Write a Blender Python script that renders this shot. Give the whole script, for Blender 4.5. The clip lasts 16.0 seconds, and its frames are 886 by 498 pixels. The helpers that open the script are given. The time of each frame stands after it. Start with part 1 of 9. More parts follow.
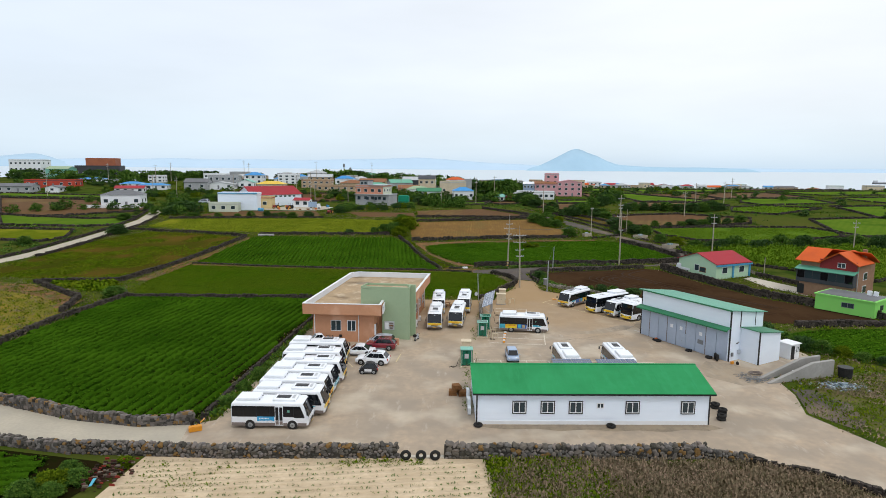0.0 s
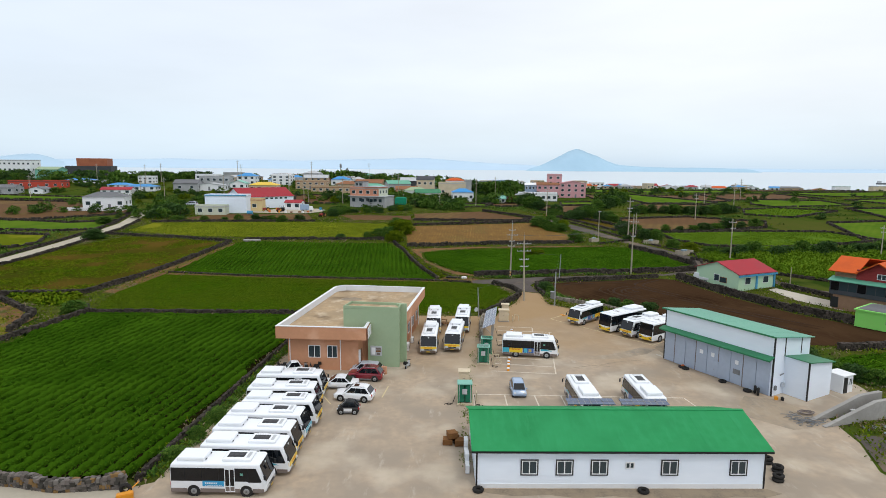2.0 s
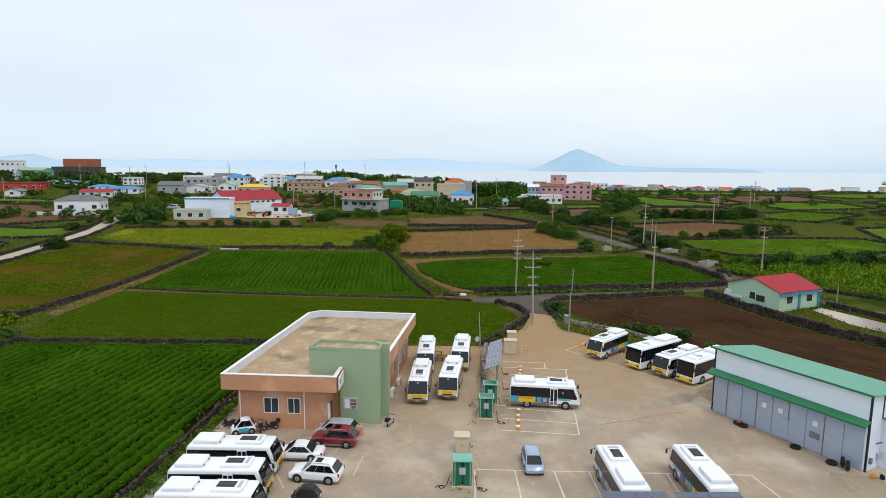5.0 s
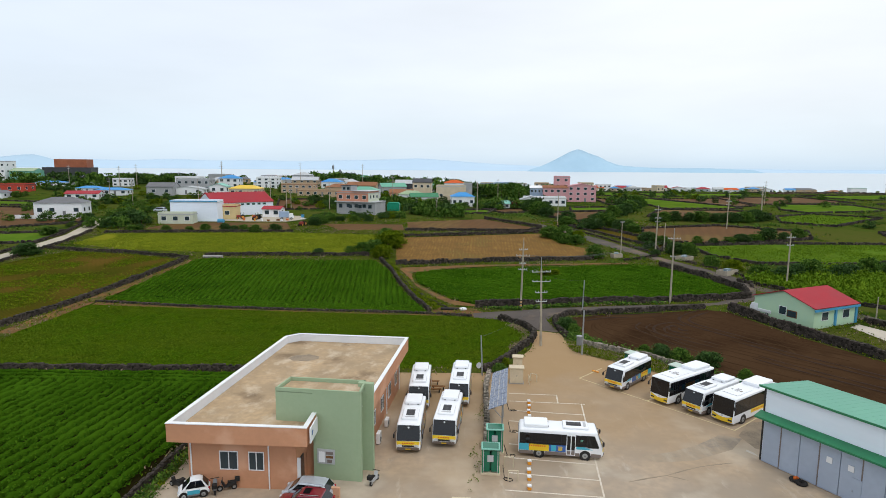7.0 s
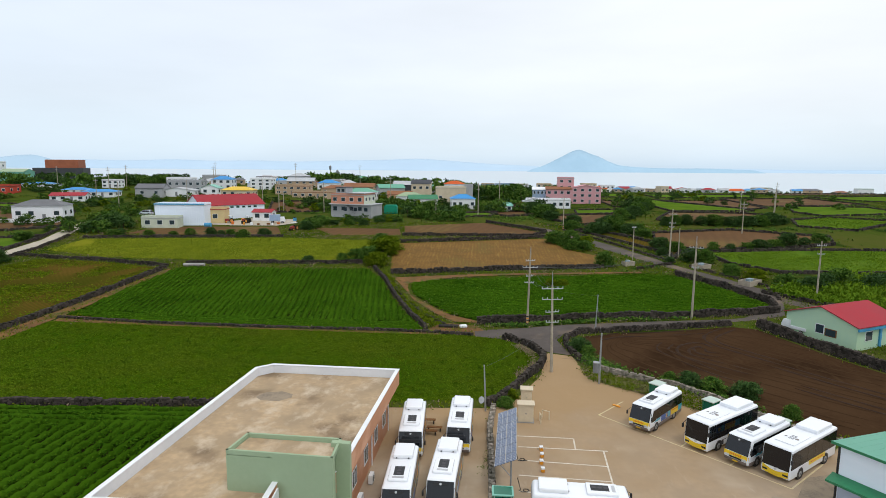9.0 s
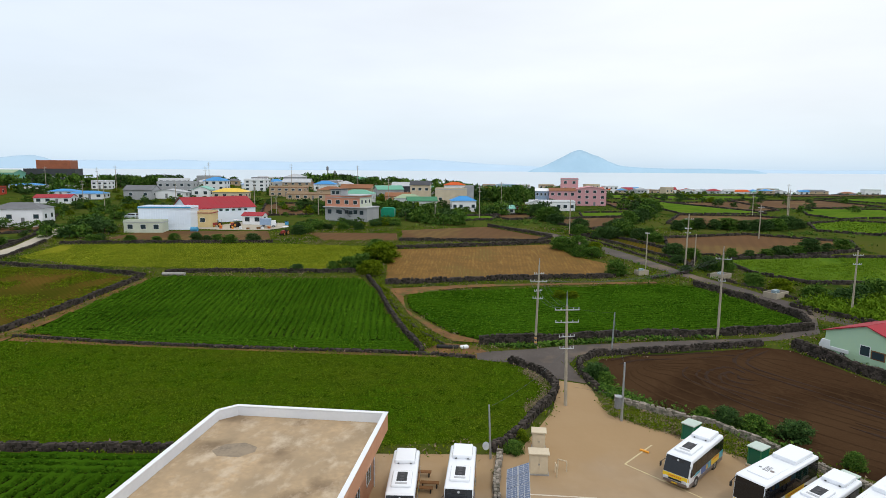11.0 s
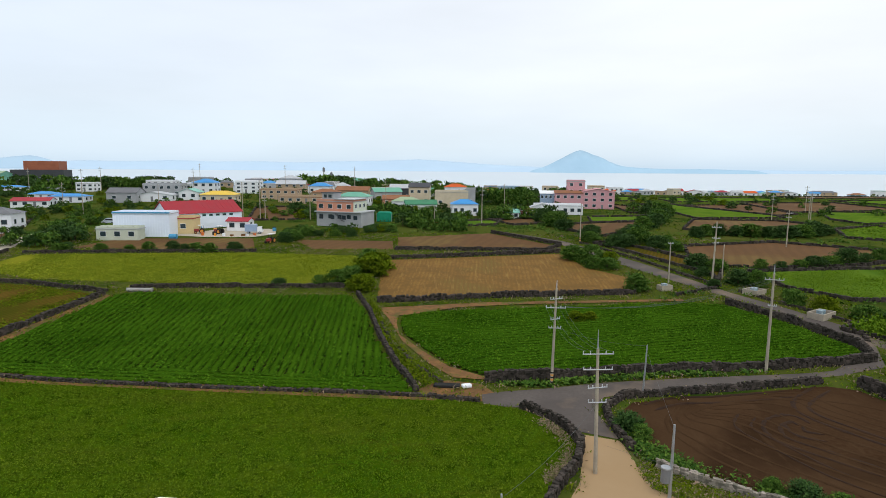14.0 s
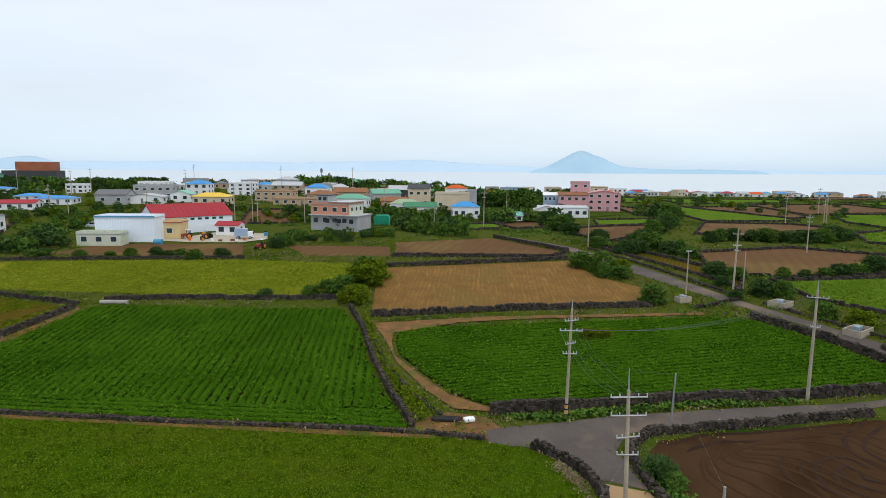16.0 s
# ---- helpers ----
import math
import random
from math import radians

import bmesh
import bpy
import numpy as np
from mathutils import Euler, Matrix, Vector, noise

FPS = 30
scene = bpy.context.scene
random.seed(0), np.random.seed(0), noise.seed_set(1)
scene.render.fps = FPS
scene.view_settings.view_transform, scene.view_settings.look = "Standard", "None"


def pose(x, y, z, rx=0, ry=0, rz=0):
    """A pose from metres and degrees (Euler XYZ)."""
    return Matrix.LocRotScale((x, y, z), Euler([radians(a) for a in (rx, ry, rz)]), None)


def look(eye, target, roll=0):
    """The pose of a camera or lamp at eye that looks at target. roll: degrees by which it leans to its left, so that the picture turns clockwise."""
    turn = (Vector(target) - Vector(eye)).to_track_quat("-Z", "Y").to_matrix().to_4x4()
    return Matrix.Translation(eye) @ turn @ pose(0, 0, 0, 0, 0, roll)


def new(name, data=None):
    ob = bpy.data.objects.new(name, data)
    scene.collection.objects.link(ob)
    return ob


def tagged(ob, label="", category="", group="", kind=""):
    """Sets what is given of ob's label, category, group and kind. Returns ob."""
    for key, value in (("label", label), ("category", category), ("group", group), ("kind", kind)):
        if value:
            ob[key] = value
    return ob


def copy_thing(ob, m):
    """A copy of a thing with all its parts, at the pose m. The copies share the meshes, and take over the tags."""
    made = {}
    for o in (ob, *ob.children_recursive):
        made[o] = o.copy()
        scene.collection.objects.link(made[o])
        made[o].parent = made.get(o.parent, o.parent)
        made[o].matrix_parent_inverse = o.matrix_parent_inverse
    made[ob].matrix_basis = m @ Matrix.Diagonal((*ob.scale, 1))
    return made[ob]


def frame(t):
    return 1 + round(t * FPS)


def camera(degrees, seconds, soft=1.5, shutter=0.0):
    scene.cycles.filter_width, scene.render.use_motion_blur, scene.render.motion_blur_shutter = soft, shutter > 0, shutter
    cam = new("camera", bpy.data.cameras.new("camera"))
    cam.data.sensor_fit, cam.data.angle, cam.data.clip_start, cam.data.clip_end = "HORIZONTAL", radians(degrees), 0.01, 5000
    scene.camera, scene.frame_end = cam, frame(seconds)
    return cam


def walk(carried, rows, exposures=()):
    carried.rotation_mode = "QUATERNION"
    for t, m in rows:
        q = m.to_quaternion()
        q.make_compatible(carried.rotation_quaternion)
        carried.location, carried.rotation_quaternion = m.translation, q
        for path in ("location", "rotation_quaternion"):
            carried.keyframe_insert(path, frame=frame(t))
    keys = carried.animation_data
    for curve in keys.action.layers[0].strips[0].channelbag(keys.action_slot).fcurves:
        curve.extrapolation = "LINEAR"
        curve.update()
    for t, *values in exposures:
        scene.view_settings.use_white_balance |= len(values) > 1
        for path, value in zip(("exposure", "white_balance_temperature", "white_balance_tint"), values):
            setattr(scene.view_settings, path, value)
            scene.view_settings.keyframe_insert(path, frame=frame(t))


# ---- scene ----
cam = camera(73.7, 16.0, soft=0.75)
PATH = [
    (0.0, 0.000, 0.000, 25.800, 81.947, -0.450, 0.000),
    (0.5, 0.185, 3.010, 25.835, 81.952, -0.448, 0.002),
    (1.0, 0.360, 5.940, 25.871, 81.957, -0.447, 0.005),
    (1.5, 0.525, 8.806, 25.908, 81.962, -0.445, 0.007),
    (2.0, 0.682, 11.624, 25.947, 81.967, -0.443, 0.011),
    (2.5, 0.832, 14.403, 25.988, 81.972, -0.441, 0.014),
    (3.0, 0.976, 17.154, 26.030, 81.977, -0.440, 0.019),
    (3.5, 1.113, 19.884, 26.074, 81.982, -0.438, 0.023),
    (4.0, 1.245, 22.599, 26.120, 81.987, -0.436, 0.028),
    (6.5, 1.825, 36.050, 26.375, 82.014, -0.427, 0.059),
    (7.0, 1.926, 38.717, 26.432, 82.020, -0.426, 0.067),
    (7.5, 2.022, 41.372, 26.490, 82.025, -0.424, 0.075),
    (8.0, 2.113, 44.014, 26.550, 82.031, -0.422, 0.083),
    (8.5, 2.199, 46.638, 26.611, 82.037, -0.420, 0.092),
    (9.0, 2.279, 49.241, 26.673, 82.043, -0.419, 0.101),
    (11.5, 2.605, 61.834, 27.002, 82.074, -0.410, 0.153),
    (12.0, 2.655, 64.250, 27.070, 82.080, -0.408, 0.165),
    (12.5, 2.702, 66.629, 27.138, 82.086, -0.406, 0.177),
    (13.0, 2.743, 68.973, 27.207, 82.093, -0.405, 0.190),
    (13.5, 2.781, 71.282, 27.276, 82.099, -0.403, 0.203),
    (14.0, 2.814, 73.561, 27.346, 82.106, -0.401, 0.216),
    (14.5, 2.844, 75.813, 27.416, 82.113, -0.399, 0.230),
    (15.0, 2.870, 78.047, 27.487, 82.119, -0.398, 0.244),
    (15.5, 2.893, 80.270, 27.559, 82.126, -0.396, 0.259),
    (16.0, 2.913, 82.493, 27.633, 82.133, -0.394, 0.274),
]
walk(cam, [(t, pose(*p)) for t, *p in PATH])

# ---- sky and light ----
SUN_UP, SUN_ROUND = 60, 150
world = bpy.data.worlds.new("sky")
scene.world = world
world.use_nodes = True
wt = world.node_tree
wt.nodes.clear()


def wnode(kind, **kw):
    n = wt.nodes.new(kind)
    for k, v in kw.items():
        n.inputs[k].default_value = v
    return n


sky = wnode("ShaderNodeTexSky")
sky.sky_type, sky.sun_disc = "NISHITA", False
sky.sun_elevation, sky.sun_rotation = radians(SUN_UP), radians(SUN_ROUND)
clear = wnode("ShaderNodeBackground", Strength=0.02)
wt.links.new(sky.outputs[0], clear.inputs[0])
coord = wnode("ShaderNodeTexCoord")
axes = wnode("ShaderNodeSeparateXYZ")
wt.links.new(coord.outputs["Generated"], axes.inputs[0])
ramp = wnode("ShaderNodeValToRGB")
for at, col in ((0.0, (0.57, 0.71, 0.85, 1)), (0.02, (0.62, 0.745, 0.87, 1)), (0.10, (0.69, 0.765, 0.855, 1)), (0.24, (0.74, 0.80, 0.88, 1)), (0.45, (0.80, 0.85, 0.92, 1)), (1.0, (0.71, 0.76, 0.82, 1))):
    e = ramp.color_ramp.elements.new(at)
    e.color = col
ramp.color_ramp.elements.remove(ramp.color_ramp.elements[0])
wt.links.new(axes.outputs["Z"], ramp.inputs[0])
stretch = wnode("ShaderNodeMapping", Scale=(1.0, 1.0, 4.5))
wt.links.new(coord.outputs["Generated"], stretch.inputs[0])
puffs = wnode("ShaderNodeTexNoise", Scale=2.6, Detail=5.0, Roughness=0.5)
wt.links.new(stretch.outputs[0], puffs.inputs["Vector"])
soft_puffs = wnode("ShaderNodeMapRange")
soft_puffs.inputs["From Min"].default_value, soft_puffs.inputs["From Max"].default_value = 0.3, 0.7
soft_puffs.inputs["To Min"].default_value, soft_puffs.inputs["To Max"].default_value = 0.96, 1.06
wt.links.new(puffs.outputs[0], soft_puffs.inputs[0])
cloud = wnode("ShaderNodeBackground")
# thinner cloud towards the east, where the sun stands behind it
east = wnode("ShaderNodeMapRange")
for key, value in (("From Min", -0.55), ("From Max", 0.35), ("To Min", 0.0), ("To Max", 0.75)):
    east.inputs[key].default_value = value
wt.links.new(axes.outputs["X"], east.inputs[0])
lift = wt.nodes.new("ShaderNodeMix")
lift.data_type = "RGBA"
lift.inputs[7].default_value = (0.935, 0.95, 0.965, 1)
wt.links.new(east.outputs[0], lift.inputs[0])
wt.links.new(ramp.outputs[0], lift.inputs[6])
low = wt.nodes.new("ShaderNodeMix")
low.data_type = "RGBA"
band = wnode("ShaderNodeMapRange")
for key, value in (("From Min", 0.0), ("From Max", 0.14), ("To Min", 0.0), ("To Max", 1.0)):
    band.inputs[key].default_value = value
wt.links.new(axes.outputs["Z"], band.inputs[0])
wt.links.new(band.outputs[0], low.inputs[0])
wt.links.new(ramp.outputs[0], low.inputs[6])
wt.links.new(lift.outputs[2], low.inputs[7])
wt.links.new(low.outputs[2], cloud.inputs[0])
wt.links.new(soft_puffs.outputs[0], cloud.inputs[1])
both = wnode("ShaderNodeAddShader")
wt.links.new(clear.outputs[0], both.inputs[0])
wt.links.new(cloud.outputs[0], both.inputs[1])
wt.links.new(both.outputs[0], wnode("ShaderNodeOutputWorld").inputs[0])

lamp = bpy.data.lights.new("sun", "SUN")
lamp.energy, lamp.angle, lamp.color = 0.9, radians(12), (1.0, 0.96, 0.9)
sun = new("sun", lamp)
az, el = radians(SUN_ROUND), radians(SUN_UP)
sun.matrix_world = look((0, 0, 0), (-math.sin(az) * math.cos(el), -math.cos(az) * math.cos(el), -math.sin(el)))

# ---- materials ----


def surface(name, base, rough=0.7, other=None, big=0.3, fine=6.0, amount=0.35, bump=0.0, metal=0.0, coat=0.0, per="", spread=0.0, third=None, third_scale=0.08, third_edge=(0.52, 0.62), stretch=(1, 1, 1), wave=None, spec=0.5, accent=None, streak=None, drift=None):
    """A painted, mineral or leafy surface: a base colour that drifts to a second one at two scales, blotches of a third one, fine relief."""
    m = bpy.data.materials.new(name)
    m.use_nodes = True
    t = m.node_tree
    b = t.nodes["Principled BSDF"]
    b.inputs["Roughness"].default_value, b.inputs["Metallic"].default_value = rough, metal
    b.inputs["Coat Weight"].default_value = coat
    b.inputs["Specular IOR Level"].default_value = min(spec, 0.12) if rough >= 0.8 else spec
    other = other or tuple(c * 0.6 for c in base)
    geo = t.nodes.new("ShaderNodeNewGeometry")
    mp = t.nodes.new("ShaderNodeMapping")
    mp.inputs["Scale"].default_value = stretch
    t.links.new(geo.outputs["Position"], mp.inputs[0])

    def noise_at(scale, detail=4.0):
        n = t.nodes.new("ShaderNodeTexNoise")
        n.inputs["Scale"].default_value, n.inputs["Detail"].default_value = scale, detail
        t.links.new(mp.outputs[0], n.inputs["Vector"])
        return n.outputs[0]

    def span(out, a, z, lo=0.0, hi=1.0):
        r = t.nodes.new("ShaderNodeMapRange")
        for k, v in (("From Min", a), ("From Max", z), ("To Min", lo), ("To Max", hi)):
            r.inputs[k].default_value = v
        t.links.new(out, r.inputs[0])
        return r.outputs[0]

    def mix(fac, a, z):
        x = t.nodes.new("ShaderNodeMix")
        x.data_type = "RGBA"
        for s, v in ((x.inputs[0], fac), (x.inputs[6], a), (x.inputs[7], z)):
            if isinstance(v, (int, float)):
                s.default_value = v
            elif isinstance(v, tuple):
                s.default_value = (*v, 1)
            else:
                t.links.new(v, s)
        return x.outputs[2]

    small = noise_at(fine)
    col = mix(span(noise_at(big), 0.35, 0.65, 0.0, amount * 1.4), base, other)
    col = mix(span(small, 0.35, 0.7, 0.0, amount), col, other)
    if third:
        col = mix(span(noise_at(third_scale, 6.0), *third_edge), col, third)
    if wave:
        w = t.nodes.new("ShaderNodeTexWave")
        w.inputs["Scale"].default_value, w.inputs["Distortion"].default_value, w.inputs["Detail"].default_value = wave[0], wave[3], 3.0
        turn = t.nodes.new("ShaderNodeMapping")
        turn.inputs["Rotation"].default_value = (0, 0, radians(wave[1]))
        t.links.new(geo.outputs["Position"], turn.inputs[0])
        t.links.new(turn.outputs[0], w.inputs["Vector"])
        col = mix(span(w.outputs["Fac"], 0.25, 0.75, 0.0, wave[4]), col, wave[2])
    if per:
        info = t.nodes.new("ShaderNodeObjectInfo").outputs["Random"] if per == "object" else geo.outputs["Random Per Island"]
        hsv = t.nodes.new("ShaderNodeHueSaturation")
        t.links.new(span(info, 0, 1, 1 - spread, 1 + spread), hsv.inputs["Value"])
        t.links.new(span(info, 0, 1, 0.5 + spread * 0.05, 0.5 - spread * 0.05), hsv.inputs["Hue"])
        t.links.new(col, hsv.inputs["Color"])
        col = hsv.outputs[0]
    if streak:
        tint, scale, lo, hi = streak
        sm = t.nodes.new("ShaderNodeMapping")
        sm.inputs["Scale"].default_value = scale
        t.links.new(geo.outputs["Position"], sm.inputs[0])
        sn = t.nodes.new("ShaderNodeTexNoise")
        sn.inputs["Scale"].default_value, sn.inputs["Detail"].default_value, sn.inputs["Roughness"].default_value = 1.0, 7.0, 0.65
        t.links.new(sm.outputs[0], sn.inputs["Vector"])
        col = mix(span(sn.outputs[0], lo, hi, 0.0, 0.8), col, tint)
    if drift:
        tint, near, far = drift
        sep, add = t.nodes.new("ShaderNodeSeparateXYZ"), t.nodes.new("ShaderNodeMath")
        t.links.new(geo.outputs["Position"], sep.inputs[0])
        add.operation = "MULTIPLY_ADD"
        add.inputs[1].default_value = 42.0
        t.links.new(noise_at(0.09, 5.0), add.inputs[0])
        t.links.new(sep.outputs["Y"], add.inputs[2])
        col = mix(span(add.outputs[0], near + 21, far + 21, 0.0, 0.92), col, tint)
    if accent:
        src = t.nodes.new("ShaderNodeObjectInfo").outputs["Random"] if per == "object" else geo.outputs["Random Per Island"]
        for tint, mul, cut in accent:
            mu, fr, gt = (t.nodes.new("ShaderNodeMath") for _ in range(3))
            mu.operation, fr.operation, gt.operation = "MULTIPLY", "FRACT", "GREATER_THAN"
            mu.inputs[1].default_value, gt.inputs[1].default_value = mul, cut
            t.links.new(src, mu.inputs[0])
            t.links.new(mu.outputs[0], fr.inputs[0])
            t.links.new(fr.outputs[0], gt.inputs[0])
            col = mix(gt.outputs[0], col, tint)
    t.links.new(col, b.inputs["Base Color"])
    if bump:
        bp = t.nodes.new("ShaderNodeBump")
        bp.inputs["Strength"].default_value, bp.inputs["Distance"].default_value = min(1.0, bump), 0.05
        t.links.new(small, bp.inputs["Height"])
        t.links.new(bp.outputs[0], b.inputs["Normal"])
    return m


def glass(name, tint=(0.006, 0.008, 0.011), rough=0.06):
    """Dark tinted or night-dark window glass."""
    return surface(name, tint, rough, amount=0.15, spec=0.5)


M = dict(
    scrub=surface("scrub", (0.046, 0.080, 0.010), 0.95, (0.074, 0.082, 0.018), 0.06, 0.9, 0.75, 0.9, third=(0.028, 0.052, 0.008), third_scale=0.09, spec=0.0),
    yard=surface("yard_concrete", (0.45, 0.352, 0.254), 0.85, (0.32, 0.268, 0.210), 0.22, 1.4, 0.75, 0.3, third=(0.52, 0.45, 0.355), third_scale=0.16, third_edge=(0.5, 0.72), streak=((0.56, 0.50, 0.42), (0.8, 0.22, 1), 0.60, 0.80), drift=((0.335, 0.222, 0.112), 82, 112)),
    lane=surface("lane_concrete", (0.47, 0.42, 0.33), 0.85, (0.36, 0.33, 0.27), 0.2, 3.0, 0.5, 0.25),
    asphalt=surface("asphalt", (0.116, 0.100, 0.089), 0.9, (0.083, 0.071, 0.064), 0.2, 3.0, 0.7, 0.3, third=(0.168, 0.128, 0.094), third_scale=0.16, third_edge=(0.5, 0.68)),
    dirt=surface("dirt", (0.25, 0.128, 0.046), 0.95, (0.13, 0.072, 0.030), 0.5, 3.0, 0.75, 0.8, third=(0.085, 0.090, 0.020), third_scale=0.35, third_edge=(0.52, 0.66)),
    pale=surface("pale_concrete", (0.55, 0.50, 0.42), 0.85, (0.42, 0.39, 0.33), 0.3, 4.0, 0.4, 0.2),
    sand=surface("dry_sandy_soil", (0.62, 0.50, 0.35), 0.95, (0.46, 0.36, 0.24), 0.4, 3.0, 0.55, 0.6),
    yard_dark=surface("stained_concrete", (0.25, 0.215, 0.175), 0.85, (0.35, 0.28, 0.20), 0.35, 2.0, 0.8, 0.25, streak=((0.40, 0.34, 0.26), (0.9, 0.3, 1), 0.5, 0.7)),
    stained=surface("damp_stain", (0.20, 0.165, 0.125), 0.8, (0.30, 0.24, 0.17), 0.9, 5.0, 0.8, 0.3),
    rusty_scrap=surface("rusty_scrap", (0.075, 0.030, 0.020), 0.85, (0.045, 0.030, 0.022), 2.0, 6.0, 0.6, 0.3, per="island", spread=0.6, accent=(((0.16, 0.13, 0.10), 7.3, 0.82), ((0.20, 0.03, 0.02), 13.1, 0.90))),
    dry_field=surface("dry_rough_grass", (0.155, 0.118, 0.045), 0.95, (0.085, 0.098, 0.022), 0.12, 1.6, 0.75, 0.8, third=(0.060, 0.110, 0.010), third_scale=0.06, third_edge=(0.44, 0.58)),
    plough=surface("ploughed_soil", (0.042, 0.0225, 0.0115), 0.95, (0.060, 0.034, 0.0175), 0.09, 2.4, 0.8, 0.9, third=(0.028, 0.0155, 0.0085), third_scale=0.10, third_edge=(0.48, 0.72), streak=((0.068, 0.040, 0.021), (0.9, 0.22, 1), 0.55, 0.75), spec=0.0),
    track=surface("pressed_soil", (0.020, 0.0105, 0.006), 0.9, (0.034, 0.017, 0.008), 0.5, 3.0, 0.8, 0.5),
    furrow=surface("turned_soil", (0.062, 0.036, 0.019), 0.95, (0.050, 0.028, 0.0145), 0.4, 4.0, 0.8, spec=0.0),
    plough_far=surface("red_brown_soil", (0.098, 0.050, 0.019), 0.95, (0.128, 0.067, 0.026), 0.06, 1.0, 0.6, 0.5, third=(0.140, 0.088, 0.028), third_scale=0.05, wave=(0.11, 20, (0.088, 0.046, 0.018), 4.0, 0.35)),
    stubble=surface("stubble", (0.232, 0.126, 0.029), 0.95, (0.140, 0.078, 0.020), 0.25, 2.0, 0.75, 0.8, third=(0.150, 0.098, 0.024), third_scale=0.09, wave=(0.36, 4, (0.145, 0.080, 0.021), 1.6, 0.6), streak=((0.30, 0.185, 0.052), (1.6, 0.14, 1), 0.54, 0.78)),
    # Crop soil kept near black: the shade between rows is put into its colour.
    shaded_crop_soil=surface("shaded_crop_soil", (0.007, 0.014, 0.002), 0.95, (0.018, 0.012, 0.005), 0.3, 2.0, 0.6, 0.5, spec=0.0),
    meadow=surface("meadow", (0.033, 0.078, 0.002), 0.95, (0.052, 0.090, 0.003), 0.16, 3.5, 0.9, 1.0, third=(0.020, 0.046, 0.001), third_scale=0.6, third_edge=(0.44, 0.70), streak=((0.082, 0.080, 0.009), (0.055, 0.32, 1), 0.56, 0.80), spec=0.0),
    weedy=surface("weedy_field", (0.040, 0.054, 0.005), 0.95, (0.064, 0.054, 0.008), 0.06, 1.4, 0.75, 0.9, third=(0.115, 0.070, 0.015), third_scale=0.040, third_edge=(0.46, 0.64), wave=(0.34, 24, (0.028, 0.040, 0.004), 1.2, 0.4), spec=0.0),
    yellow_green=surface("yellow_green_crop", (0.125, 0.152, 0.011), 0.95, (0.092, 0.118, 0.008), 0.3, 1.6, 0.8, 0.8, third=(0.17, 0.178, 0.015), third_scale=0.07, spec=0.0),
    bright_green=surface("bright_green_crop", (0.074, 0.150, 0.014), 0.95, (0.104, 0.160, 0.018), 0.1, 1.5, 0.7, 0.8, third=(0.054, 0.112, 0.012), third_scale=0.12, third_edge=(0.46, 0.7), wave=(0.14, 40, (0.058, 0.122, 0.012), 3.0, 0.25), spec=0.0),
    ochre=surface("ochre_field", (0.205, 0.158, 0.011), 0.95, (0.120, 0.115, 0.011), 0.15, 1.5, 0.7, 0.7, third=(0.24, 0.175, 0.020), third_scale=0.08, third_edge=(0.45, 0.65)),
    straw=surface("ripe_straw", (0.34, 0.27, 0.05), 0.95, (0.20, 0.19, 0.04), 0.1, 1.0, 0.6, 0.7),
    dry_grass=surface("dry_grass", (0.27, 0.205, 0.140), 0.95, (0.170, 0.135, 0.078), 0.25, 2.0, 0.7, 0.5, per="island", spread=0.4),
    leaf_crop=surface("crop_leaf", (0.060, 0.146, 0.009), 0.85, (0.044, 0.110, 0.006), 0.15, 3.0, 0.5, per="island", spread=0.32, spec=0.0),
    leaf_west=surface("deep_crop_leaf", (0.038, 0.100, 0.006), 0.85, (0.028, 0.074, 0.004), 0.15, 3.0, 0.5, per="island", spread=0.3, spec=0.0),
    blade=surface("meadow_blade", (0.056, 0.128, 0.005), 0.85, (0.082, 0.126, 0.009), 0.07, 0.9, 0.75, per="island", spread=0.3, spec=0.0),
    # Darker than the leaves: shade low in the rows is put into the colour.
    canopy=surface("shaded_crop_canopy", (0.024, 0.062, 0.003), 0.9, (0.040, 0.098, 0.005), 0.12, 5.0, 0.8, 1.0, third=(0.016, 0.048, 0.002), third_scale=0.10, third_edge=(0.4, 0.75), spec=0.0),
    leaf_grass=surface("grass_blade", (0.064, 0.136, 0.004), 0.85, (0.092, 0.132, 0.007), 0.14, 1.0, 0.9, per="island", spread=0.45, spec=0.0),
    leaf=surface("leaf", (0.076, 0.150, 0.022), 0.85, (0.048, 0.104, 0.015), 0.3, 2.0, 0.6, per="island", spread=0.45, spec=0.05),
    leaf_vine=surface("vine_leaf", (0.235, 0.275, 0.021), 0.85, (0.170, 0.220, 0.016), 0.15, 2.0, 0.7, per="island", spread=0.4, spec=0.0),
    leaf_light=surface("light_leaf", (0.112, 0.158, 0.008), 0.85, (0.068, 0.110, 0.006), 0.3, 2.0, 0.6, per="island", spread=0.4, spec=0.0),
    leaf_fresh=surface("fresh_leaf", (0.120, 0.205, 0.014), 0.85, (0.092, 0.170, 0.011), 0.1, 2.0, 0.6, per="island", spread=0.25, spec=0.0),
    leaf_dark=surface("dark_leaf", (0.044, 0.094, 0.020), 0.85, (0.028, 0.066, 0.014), 0.3, 2.0, 0.6, per="island", spread=0.4, spec=0.2),
    bark=surface("bark", (0.09, 0.065, 0.045), 0.95, None, 1.0, 12, 0.6, 0.5),
    basalt=surface("basalt", (0.032, 0.028, 0.025), 0.95, (0.060, 0.051, 0.041), 0.5, 5, 0.6, 0.6, per="island", spread=0.6),
